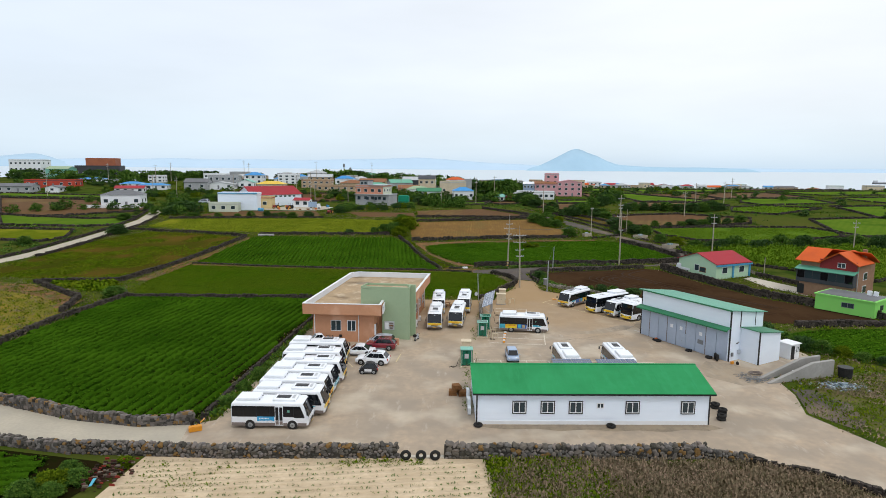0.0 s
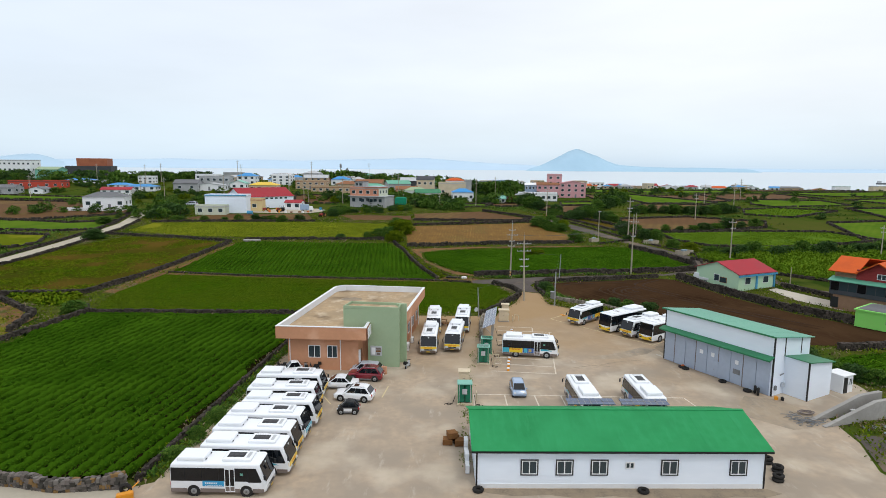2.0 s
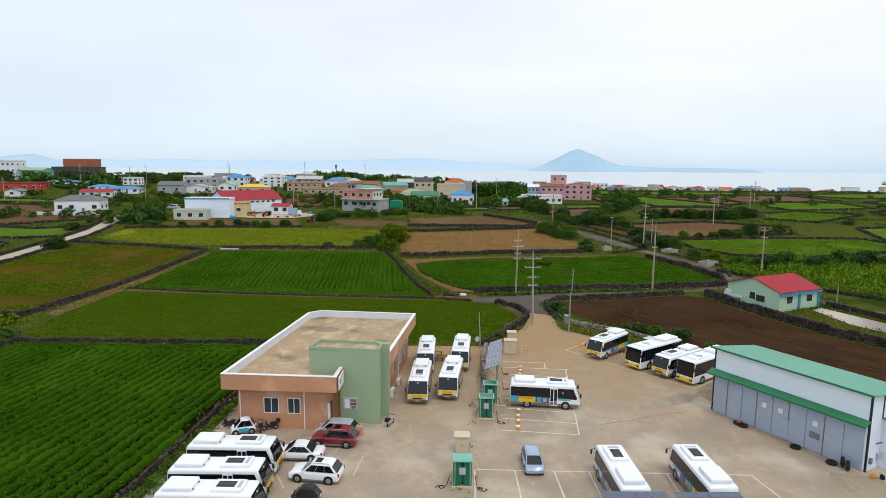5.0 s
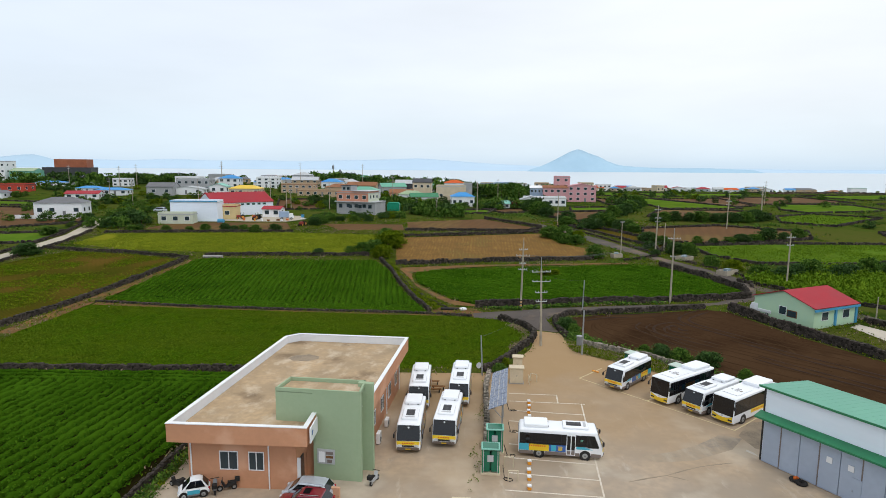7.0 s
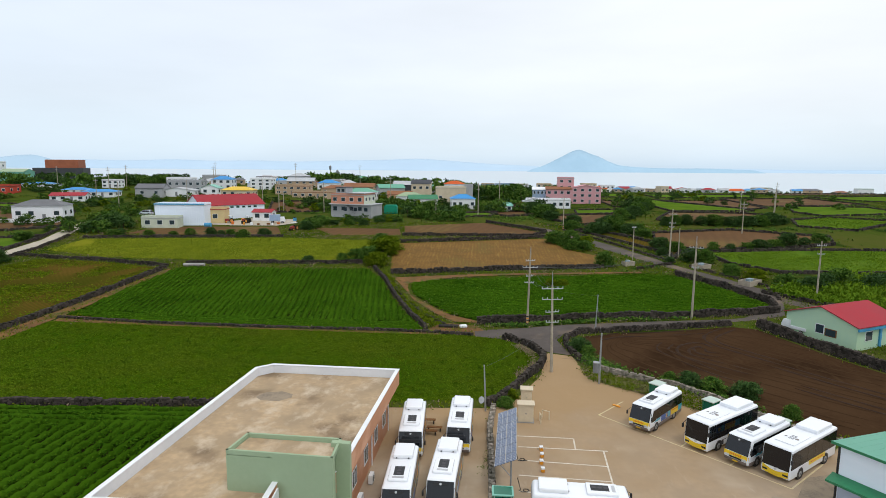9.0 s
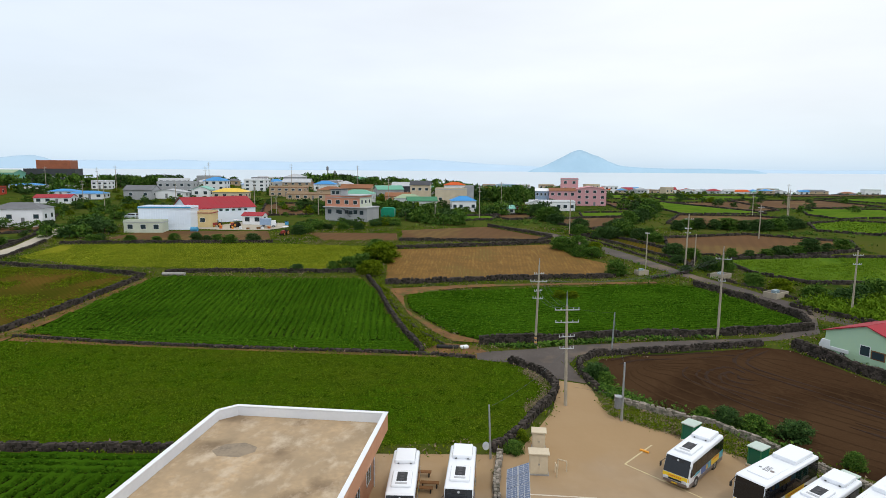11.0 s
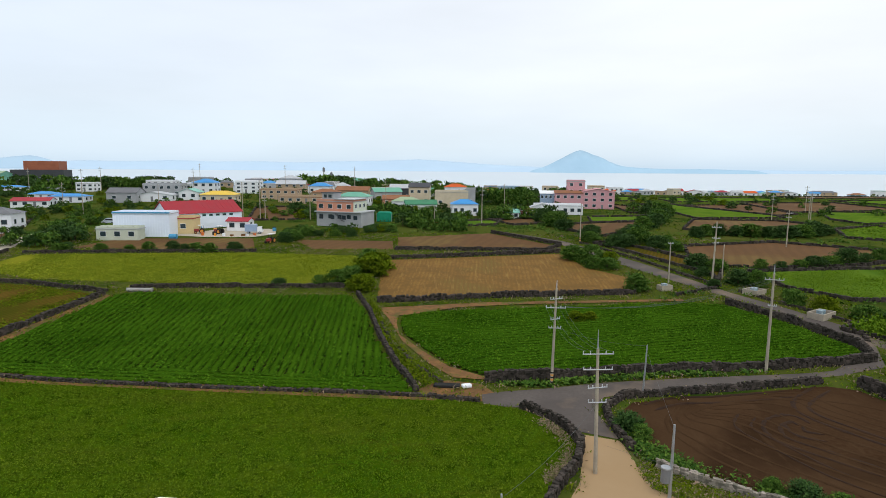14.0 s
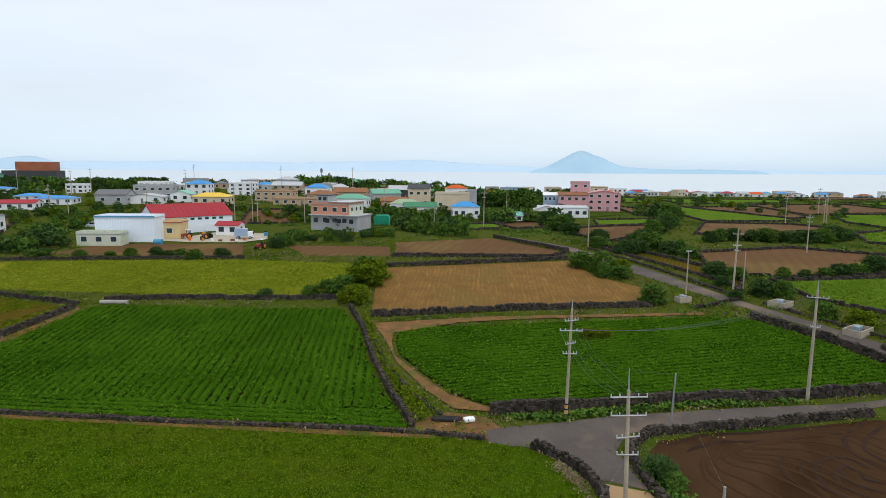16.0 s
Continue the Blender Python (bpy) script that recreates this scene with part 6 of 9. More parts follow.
# ---- painted bays ----
LINES = [((9.8, 105.2), (15.3, 104.7)), ((15.3, 104.7), (15.0, 102.3)), ((9.6, 102.9), (18.0, 102.1)), ((17.6, 102.1), (15.1, 83.2)), ((9.3, 100.3), (17.3, 99.2)), ((9.0, 97.6), (16.9, 96.6)), ((8.7, 95.0), (16.5, 94.0)), ((8.4, 92.4), (16.1, 91.4)),
         ((8.1, 89.7), (15.7, 88.5)), ((7.8, 87.0), (15.4, 85.8)), ((7.2, 84.2), (15.1, 83.2)),
         ((4.5, 76.35), (28.2, 75.7)), ((4.4, 76.3), (4.2, 70.5)), ((7.9, 76.3), (7.9, 71)), ((11.3, 76.2), (11.4, 71)), ((14.3, 76.1), (14.4, 68)), ((28.2, 75.7), (28.8, 72)), ((21, 75.9), (20.6, 68)),
         ((19.3, 110.4), (23.9, 115.0)), ((19.3, 110.4), (31.7, 95.7)), ((22.9, 106), (28.4, 111.4)), ((25.4, 103.2), (31, 108.4)), ((28.4, 99.6), (34.2, 104.6)), ((31.7, 95.7), (37, 99.9)), ((37, 99.9), (34.2, 104.6)),
         ((-12.6, 75.4), (-11.4, 73.2)), ((-5.6, 78.6), (-6.0, 75.2))]
for i, (a, b) in enumerate(LINES):
    u = Vector((b[0] - a[0], b[1] - a[1])).normalized()
    w = Vector((-u.y, u.x)) * 0.075
    tagged(part("bay_line", slab([(a[0] - w.x, a[1] - w.y, 0.04 + 0.0006 * (i % 5)), (b[0] - w.x, b[1] - w.y, 0.04 + 0.0006 * (i % 5)), (b[0] + w.x, b[1] + w.y, 0.04 + 0.0006 * (i % 5)), (a[0] + w.x, a[1] + w.y, 0.04 + 0.0006 * (i % 5))], 0.004), M["line" if i < 18 else "line_yellow"]), "worn painted parking bay line", "road marking", "parking bay lines", "structure")

# ---- charging booths, cabinets and the solar canopy ----


def booth(label, pos, h=2.3, glazed=True, top=None):
    b = thing("charging_booth", label, "charger", pos, "charging booths")
    part("plinth", box(-0.85, 0.85, -0.7, 0.7, 0, 0.18, 0.02), M["cream"], b)
    for x in (-0.7, 0.7):
        for y in (-0.55, 0.55):
            part("post", box(x - 0.05, x + 0.05, y - 0.05, y + 0.05, 0.18, h), M["trim_green"], b)
    part("back_panel", box(-0.65, 0.65, 0.5, 0.56, 0.2, h), M["booth"], b)
    for s in (-1, 1):
        part("side_panel", box(s * 0.68 - 0.02, s * 0.68 + 0.02, -0.5, 0.5, 0.2, h), M["booth"], b)
    ch = part("charger", box(-0.38, 0.38, -0.1, 0.4, 0.18, 1.75, 0.03), M["booth"], b)
    part("screen", box(-0.2, 0.2, -0.12, -0.1, 1.1, 1.5), M["lampglass"] if glazed else M["glass"], ch)
    part("plug", bar((0.3, -0.15, 0.9), (0.3, -0.28, 1.0), 0.05), M["dark"], ch)
    rf = part("roof", box(-0.82, 0.82, -0.72, 0.68, h, h + 0.12, 0.04), M[top or "booth_roof"], b, "pale frame of the booth roof")
    part("roof_pane", box(-0.68, 0.68, -0.58, 0.54, h + 0.12, h + 0.128), M[top or ("booth" if glazed else "booth_roof")], rf, "green roof pane" if not top else "")
    for s in (-1, 1):
        part("door_frame", box(s * 0.62 - 0.03, s * 0.62 + 0.03, -0.6, -0.54, 0.2, h), M["light_grey"], b)
        part("front_pane", box(s * 0.33 - 0.26, s * 0.33 + 0.26, -0.58, -0.56, 0.3, h - 0.08), M["booth"], b)
    part("sticker", box(-0.28, 0.24, -0.6, -0.582, 1.2, 1.8), M["light_grey"], b, "pale notice on the glass")
    return b


booth("green glazed charging booth with a pale green roof", pose(3.25, 73.9, 0.03, 0, 0, 0), 2.3, False)
booth("green glazed charging booth with a pale green roof", pose(6.2, 87.2, 0.03, 0, 0, -4))
booth("green glazed charging booth beneath the solar canopy", pose(6.9, 91.0, 0.03, 0, 0, -4))
for x, y, a in ((27.3, 115.2, -140), (31.4, 110.3, -145), (36.0, 105.2, -150)):
    booth("green charging booth with a pale roof behind the parked buses", pose(x, y, 0.05, 0, 0, a), 1.8, True, "pale_green")


def cabinet(label, pos, w, h):
    b = thing("electrical_cabinet", label, "cabinet", pos, "electrical cabinets")
    part("body", box(-w / 2, w / 2, -0.5, 0.5, 0.1, h, 0.02), M["cream"], b)
    part("base", box(-w / 2 - 0.1, w / 2 + 0.1, -0.6, 0.6, 0, 0.1), M["concrete"], b)
    part("cap", box(-w / 2 - 0.12, w / 2 + 0.12, -0.62, 0.62, h, h + 0.14, 0.03), M["cream"], b)
    for s in (-1, 1):
        dr = part("door", box(s * w / 4 - w / 4 + 0.03, s * w / 4 + w / 4 - 0.03, -0.525, -0.5, 0.2, h - 0.1), M["cream"], b)
        part("handle", box(s * 0.05 - 0.02, s * 0.05 + 0.02, -0.55, -0.525, h * 0.5, h * 0.5 + 0.15), M["grey"], dr)
    return b


cabinet("cream electrical cabinet with a white cap", pose(3.4, 79.6, 0.03, 0, 0, -3), 1.2, 1.6)
cabinet("cream electrical cabinet with a white cap", pose(11.1, 108.8, 0.03, 0, 0, -5), 1.6, 1.9)
cabinet("cream electrical cabinet with a white cap", pose(11.8, 113.2, 0.05, 0, 0, -8), 1.2, 1.8)
for x, y, a in ((2.3, 74.4, 0), (4.6, 74.6, 0), (13.3, 109.2, 60), (12.6, 108.4, 0), (8.0, 85.6, 90), (7.9, 88.0, 90)):
    g = thing("guard_rail", "bent steel guard rail beside the chargers", "guard rail", pose(x, y, 0.03, 0, 0, a), "guard rails by the chargers")
    for s in (-0.4, 0.4):
        part("post", bar((0, s, 0), (0, s, 0.95), 0.05), M["cream"], g)
    part("rail", bar((0, -0.42, 0.95), (0, 0.42, 0.95), 0.05), M["cream"], g)

can = thing("solar_canopy", "tilted blue solar panel canopy on steel posts", "solar panel", pose(8.0, 98.4, 0.03, 0, 0, -7))
for i in range(2):
    for j in range(7):
        x, y = -0.92 + i * 0.88, -5.15 + j * 1.48
        z, W = 3.0 + (x + 0.92) * 0.42, 0.85
        up = lambda q: z + 0.041 + q * 0.42
        pn = part("panel", slab([(x, y, z), (x + W, y, z + 0.42 * W), (x + W, y + 1.42, z + 0.42 * W), (x, y + 1.42, z)], 0.04), M["solar"], can)
        fr = bmesh.new()
        for k in range(6):
            yy = y + 0.02 + k * 0.276
            slab([(x, yy, up(0)), (x + W, yy, up(W)), (x + W, yy + 0.025, up(W)), (x, yy + 0.025, up(0))], 0.004, fr)
        for xx in (0, 0.41, 0.82):
            slab([(x + xx, y, up(xx)), (x + xx + 0.028, y, up(xx + 0.028)), (x + xx + 0.028, y + 1.42, up(xx + 0.028)), (x + xx, y + 1.42, up(xx))], 0.004, fr)
        part("panel_frame", fr, M["light_grey"], pn)
for y in (-4.6, 0, 4.6):
    part("post", bar((0.4, y, 0), (0.4, y, 3.3), 0.07), M["steel"], can)
    part("beam", bar((-0.85, y, 2.96), (0.8, y, 3.66), 0.05), M["steel"], can)
    part("strut", bar((0.4, y, 2.0), (-0.6, y, 3.06), 0.035), M["steel"], can)
for x0 in (12.95, 18.2):
    c2 = thing("solar_panel_array", "row of dark solar panels on a frame behind the roof ridge", "solar panel", pose(x0, 66.1, 0, 0, 0, 0.6), "solar panels on the shed")
    for j in range(8):
        x, y = (j % 4) * 1.16, (j // 4) * 0.68
        z = 3.16 + y * 0.05
        pn = part("panel", slab([(x, y, z), (x + 1.13, y, z), (x + 1.13, y + 0.65, z + 0.033), (x, y + 0.65, z + 0.033)], 0.045), M["solar"], c2)
        fr = bmesh.new()
        for xx in (0.0, 0.55, 1.1):
            slab([(x + xx, y, z + 0.047), (x + xx + 0.03, y, z + 0.047), (x + xx + 0.03, y + 0.65, z + 0.08), (x + xx, y + 0.65, z + 0.08)], 0.004, fr)
        for v in (0.0, 0.62):
            slab([(x, y + v, z + 0.047 + v * 0.05), (x + 1.13, y + v, z + 0.047 + v * 0.05), (x + 1.13, y + v + 0.03, z + 0.048 + v * 0.05), (x, y + v + 0.03, z + 0.048 + v * 0.05)], 0.004, fr)
        part("panel_frame", fr, M["grey"], pn)
    for x in (0.3, 2.3, 4.3):
        part("rail", bar((x, 0.0, 3.10), (x, 1.34, 3.17), 0.05, n=6), M["steel"], c2)
        part("bracket", bar((x, 0.2, 2.7), (x, 0.2, 3.12), 0.05, n=6), M["steel"], c2)
        part("post", bar((x, 1.2, 0.03), (x, 1.2, 3.16), 0.06, n=8), M["steel"], c2)
for n, (x, y, a) in enumerate(((4.3, 73.6, -20), (7.2, 86.4, -30), (7.7, 90.2, 10), (8.6, 95.4, 0), (9.0, 100.6, 5), (2.2, 73.4, 200))):
    pts = [Vector((0, 0, 1.0)), Vector((0.12, -0.1, 0.5)), Vector((0.25, -0.2, 0.05))] + [Vector((0.45 + 0.28 * k / 5 + 0.34 * math.cos(k * 1.1 + n), -0.3 + 0.26 * math.sin(k * 1.1 + n), 0.03)) for k in range(8)]
    tagged(part("charging_cable", cord(pts, 0.03, 6), M["dark"]), "black charging cable coiled on the ground", "cable", "charging cables").matrix_basis = pose(x, y, 0.035, 0, 0, a)
# coiled hose, nets and scraps at the corner of the warehouse
rg = random.Random(44)
coil = [Vector(((0.5 + 0.006 * i) * math.cos(i * 0.5) + rg.gauss(0, 0.05), (0.35 + 0.004 * i) * math.sin(i * 0.5) + rg.gauss(0, 0.05), 0.05 + 0.003 * i)) for i in range(64)]
tagged(part("hose", cord(coil, 0.035, 5), M["skirt"]), "grey hose coiled on the ground by the ramp", "hose").matrix_basis = pose(39.6, 71.6, 0.04)
rg = random.Random(45)
heap = bmesh.new()
for k in range(34):
    x, y, a, h = rg.gauss(0, 0.9), rg.gauss(0, 0.55), rg.random() * 6.28, rg.uniform(0.05, 0.32)
    pts = [Vector((x + 0.5 * (i - 3) * math.cos(a + 0.25 * i) * 0.55, y + 0.5 * (i - 3) * math.sin(a + 0.25 * i) * 0.4, max(0.03, h * (1 - ((i - 3) / 3.4) ** 2)))) for i in range(7)]
    for p, q in zip(pts, pts[1:]):
        tube(heap, p, q, 0.03, 0.03, 5)
tagged(part("net_heap", heap, M["grey"]), "grey heap of tangled nets and ropes by the ramp", "nets").matrix_basis = pose(38.5, 70.0, 0.035, 0, 0, -15)
for x, y, a, c, l in ((38.5, 75.4, 20, "amber", "yellow plastic can by the warehouse corner"), (39.1, 75.2, 70, "dark", "black bucket by the warehouse corner"), (32.2, 86.0, 10, "orange", "orange plastic crate by the warehouse doors")):
    cn = thing("plastic_can", l, "container", pose(x, y, 0.035, 0, 0, a), "containers by the warehouse")
    part("body", prism([(-0.2, -0.15), (0.2, -0.15), (0.2, 0.15), (-0.2, 0.15)], 0, 0.38, 0.05), M[c], cn)
    part("handle", bar((-0.1, 0, 0.42), (0.1, 0, 0.42), 0.025, n=6), M[c], cn)
for x, y in ((11.7, 102.2), (11.3, 99.6), (11.55, 100.9), (11.2, 98.2), (9.8, 88.5), (9.55, 87.0), (9.4, 85.8), (9.2, 84.3)):
    s = thing("wheel_stop", "orange and white plastic wheel stop post", "bollard", pose(x, y, 0.04), "orange wheel stops")
    part("block", prism([(-0.16, -0.16), (0.16, -0.16), (0.16, 0.16), (-0.16, 0.16)], 0, 0.28, 0.03), M["amber"], s)
    part("band", box(-0.17, 0.17, -0.17, 0.17, 0.28, 0.42, 0.02), M["white"], s)
for x, y, a in ((21.9, 112.8, -45), (30.2, 106.4, 35), (26.6, 111.6, 40)):
    tagged(part("parking_stop", box(-0.45, 0.45, -0.12, 0.12, 0, 0.14, 0.03), M["amber"]), "orange parking stop block", "parking stop", "parking stops").matrix_basis = pose(x, y, 0.04, 0, 0, a)

# ---- tyres, crates and odds and ends ----


def tyre_mesh(r=0.48, w=0.3):
    bm = bmesh.new()
    n, k = 20, 8
    ring = [[bm.verts.new(((r - 0.15 + 0.15 * math.cos(2 * math.pi * j / k)) * math.cos(2 * math.pi * i / n), (r - 0.15 + 0.15 * math.cos(2 * math.pi * j / k)) * math.sin(2 * math.pi * i / n), w / 2 + w / 2 * math.sin(2 * math.pi * j / k))) for j in range(k)] for i in range(n)]
    for i in range(n):
        for j in range(k):
            bm.faces.new((ring[i][j], ring[(i + 1) % n][j], ring[(i + 1) % n][(j + 1) % k], ring[i][(j + 1) % k]))
    return mesh_of(bm, "tyre", M["dark"])


TYRE = tyre_mesh()


def tyre(x, y, z, upright=None, label="worn black lorry tyre lying on the ground"):
    m = pose(x, y, z) if upright is None else pose(x, y, z + 0.48, 90, 0, upright)
    tagged(new("tyre", TYRE), label, "tyre", "old tyres").matrix_basis = m


for x, y in ((28.0, 64.1), (29.3, 62.5), (29.6, 60.9), (29.7, 59.4), (28.9, 57.9)):
    tyre(x, y, 0.03)
    tyre(x + 0.05, y + 0.05, 0.34)
for x in (-3.1, -1.75, -0.5):
    tyre(x, 49.15, 0.03, 4, "black lorry tyre standing in the gateway")
tagged(part("sill", box(-3.9, 0.3, 49.3, 49.75, 0, 0.16, 0.02), M["pale"]), "low concrete sill across the gateway", "sill", kind="structure")
tyre(3.7, 56.0, 0.03, None, "black tyre lying against the shed")
tyre(17.0, 56.0, 0.03, None, "black tyre lying against the shed")
tyre(-24.2, 55.3, 0.03, 10, "black tyre leaning on the end of the stone wall")
for f, dx in ((0.25, 0.8), (0.29, 0.9), (0.64, 0.8), (0.86, 0.9), (0.90, 0.7), (0.94, 1.0)):
    p = Vector((31.1, 89.7)).lerp(Vector((38.4, 76.4)), f)
    tyre(p.x - dx, p.y - dx * 0.5, 0.03, None if f < 0.88 else 60, "old tyre beside the warehouse doors")
for i, (x, y, z) in enumerate(((1.3, 64.2, 0.03), (2.4, 64.0, 0.03), (1.9, 65.2, 0.03), (1.7, 64.3, 0.63))):
    c = thing("wooden_crate", "brown wooden crate stacked beside the shed", "crate", pose(x, y, z, 0, 0, 5 * i), "wooden crates")
    part("core", box(-0.42, 0.42, -0.42, 0.42, 0.03, 0.55), M["wood"], c)
    for k in range(4):
        part("plank", box(-0.45, 0.45, -0.455, -0.42, 0.03 + k * 0.14, 0.14 + k * 0.14), M["wood"], c)
for i, (x, y) in enumerate(((0.8, 108.0), (1.5, 106.2), (1.0, 105.4))):
    c = thing("bench", "low brown wooden bench between the buses", "bench", pose(x, y, 0.03, 0, 0, -5), "benches")
    part("seat", box(-0.8, 0.8, -0.22, 0.22, 0.4, 0.46), M["wood"], c)
    for s in (-0.6, 0.6):
        part("leg", box(s - 0.04, s + 0.04, -0.2, 0.2, 0, 0.4), M["dark"], c)
tr = thing("barrier", "yellow traffic barrier block with weeds at the wall end", "barrier", pose(-23.9, 54.5, 0.03, 0, 0, 25))
part("block", prism([(-0.6, -0.3), (0.6, -0.3), (0.6, 0.3), (-0.6, 0.3)], 0, 0.5, 0.06), M["amber"], tr)
part("rail", bar((0.2, 0.3, 0.4), (0.9, 1.4, 0.5), 0.05), M["amber"], tr)
dr = thing("water_tank", "black plastic water tank on the rubbish ground", "tank", pose(50.2, 70.6, 0.03))
part("drum", bar((0, 0, 0), (0, 0, 1.3), 0.75, 0.8, 20), M["dark"], dr)
part("rim", bar((0, 0, 1.3), (0, 0, 1.38), 0.84, n=20), M["black_trim"], dr)
gd = thing("oil_drum", "green metal drum lying by the hedge", "drum", pose(57.5, 68, 0.4, 90, 0, 30))
part("drum", bar((0, 0, -0.6), (0, 0, 0.6), 0.5, n=18), M["green_net"], gd)
part("hoop", bar((0, 0, -0.05), (0, 0, 0.05), 0.53, n=18), M["trim_green"], gd)
rng = random.Random(5)
verts, faces = [], []
for i in range(300):
    a, d = rng.random() * 6.28, abs(rng.gauss(0, 1))
    x, y, z = 47.6 + math.cos(a) * d * 1.6, 67.4 + math.sin(a) * d * 0.9, rng.random() * 0.45 * max(0.15, 1 - d * 0.5)
    s = rng.uniform(0.08, 0.3)
    c = stone_block(rng, s, s * rng.uniform(0.5, 2), s * 0.5)
    k = len(verts)
    verts += [(x + p[0], y + p[1], z + p[2] + 0.08) for p in c]
    faces += [tuple(k + q for q in f) for f in BLOCK]
tagged(new("rubbish", mesh_arrays("rubbish", verts, faces, M["rubbish"])), "heap of white and blue household rubbish", "rubbish", kind="stuff")
verts, faces = [], []
for i in range(160):
    x, y, z, s = rng.gauss(-27.6, 0.9), rng.gauss(45.6, 1.0), rng.random() * 0.8, rng.uniform(0.15, 0.5)
    c = stone_block(rng, s, s * rng.uniform(0.15, 0.5), s * 0.2)
    k = len(verts)
    verts += [(x + p[0], y + p[1], z + p[2] * 2 + 0.1) for p in c]
    faces += [tuple(k + q for q in f) for f in BLOCK]
tagged(new("rubbish", mesh_arrays("rubbish", verts, faces, M["rusty_scrap"])), "heap of rusty brown scrap and dead branches", "rubbish", kind="stuff")
tagged(part("plastic_sheet", slab([(-27.75, 43.5, 0.5), (-27.45, 43.4, 0.6), (-27.3, 43.9, 1.0), (-27.6, 44.0, 0.95)], 0.03), M["bus_cyan"]), "turquoise plastic sheet on the scrap heap", "sheet")
for i, (x, y) in enumerate(((45.2, 70.6), (44.2, 71.4))):
    st = thing("plastic_stool", "white plastic stool beside the ramp", "stool", pose(x, y, 0.03, 0, 0, 20 * i), "plastic stools")
    part("seat", box(-0.3, 0.3, -0.3, 0.3, 0.62, 0.68, 0.02), M["white"], st)
    for sx in (-0.24, 0.24):
        for sy in (-0.24, 0.24):
            part("leg", bar((sx, sy, 0), (sx * 0.8, sy * 0.8, 0.62), 0.03, n=6), M["white"], st)

# ---- far fields east and west, with their walls ----
FAR = [
    ([(70, 202.6), (97, 206), (128, 206), (136, 192), (106, 181), (79, 181), (71, 190)], "bright_green"),
    ([(66.9, 231), (94.5, 238), (118, 226), (112, 214), (97.4, 208.5), (75.4, 205.5), (60.5, 209.5)], "plough_far"),
    ([(97.8, 299), (127.6, 295), (134, 276.6), (121.5, 259), (92.6, 252.5), (79.5, 263)], "plough_far"),
    ([(108, 394), (125, 394), (141, 325), (138.8, 308), (101, 305)], "bright_green"),
    ([(124.7, 385), (168, 396), (155, 329), (142, 320)], "plough_far"),
    ([(129.5, 265), (150, 276), (168, 262), (135, 238), (121, 247)], "bright_green"),
    ([(174, 346), (210, 340), (200, 300), (153, 284), (153, 304)], "bright_green"),
    ([(42.1, 275), (75.3, 291), (66.1, 262), (48.5, 245.6), (41, 260)], "plough_far"),
    ([(90, 392), (108, 357), (100, 331), (83, 329)], "plough_far"),
    ([(59.5, 308), (92.6, 316), (82, 289), (55, 283)], "bright_green"),
    ([(43.6, 234.5), (47.2, 227.4), (60.6, 199.7), (59.4, 194), (66, 206), (58, 222), (50, 236)], "weedy"),
    ([(-215, 288), (-167, 281), (-150, 294), (-117, 236), (-134, 224.6), (-150, 217), (-167, 223)], "plough_far"),
    ([(-167, 222), (-128, 213.5), (-112.5, 218), (-110.5, 202), (-120, 198), (-149, 199)], "bright_green"),
    ([(-146, 193), (-120, 191.5), (-114.5, 178), (-119, 172), (-134, 175)], "yellow_green"),
    ([(-230, 310), (-160, 300), (-165, 290), (-225, 294)], "bright_green"),
    ([(66, 165), (92, 178), (125, 172), (125, 148), (98, 131), (87, 142), (79, 148.6)], "yellow_green"),
    ([(170, 410), (230, 420), (225, 360), (160, 340)], "plough_far"),
    ([(140, 470), (220, 470), (200, 430), (135, 420)], "bright_green"),
    ([(230, 350), (300, 380), (320, 330), (230, 300)], "bright_green"),
    ([(180, 275), (240, 290), (250, 250), (170, 230)], "bright_green"),
    ([(240, 440), (340, 470), (340, 410), (250, 390)], "bright_green"),
    ([(230, 500), (340, 520), (340, 485), (240, 470)], "plough_far"),
    ([(140, 225), (190, 235), (190, 190), (130, 190)], "bright_green"),
    ([(60, 470), (130, 480), (120, 425), (70, 420)], "bright_green"),
    ([(20, 290), (44, 304), (48, 286), (26, 272)], "plough_far"),
    ([(2, 284), (24, 292), (20, 272), (2, 266)], "bright_green"),
    ([(-76, 320), (-56, 327), (-48, 286), (-67, 281)], "plough_far"),
]
for i, (o, mat) in enumerate(FAR):
    sheet(f"field_{i + 20}", o, M[mat], 0.06, 8)
    far = sum(p[1] for p in o) / len(o)
    dry_wall("stone_wall", o + o[:1], 0.8 if far < 280 else 0.75, 0.7, 0.55 if far < 280 else 0.8, 300 + i, M["basalt"], "dark basalt wall round a distant field")
sheet("field_60", [(96, 217.5), (103, 222), (107, 219.5), (108, 216), (99, 215)], M["straw"], 0.12)
GREEN = [(70, 202.6), (97, 206), (128, 206), (136, 192), (106, 181), (79, 181), (71, 190)]
scatter("weeds", GREEN, 9000, 48, M["leaf_fresh"], "leafy bright green crop", per=6, size=0.2, spread=0.45, height=0.2)
crop_rows("crop_rows", [(129.5, 265), (150, 276), (168, 262), (135, 238), (121, 247)], 60, 2.2, 0.9, 31, M["leaf_fresh"], "green crop in wide rows", per=6, size=0.5, spread=0.3)
scatter("tall_grass", [(66, 165), (92, 178), (125, 172), (125, 148), (98, 131), (87, 142), (79, 148.6)], 9000, 32, M["leaf_fresh"], "tall yellow-green maize crop", per=10, size=0.3, spread=0.35, height=1.3, up=1.2)
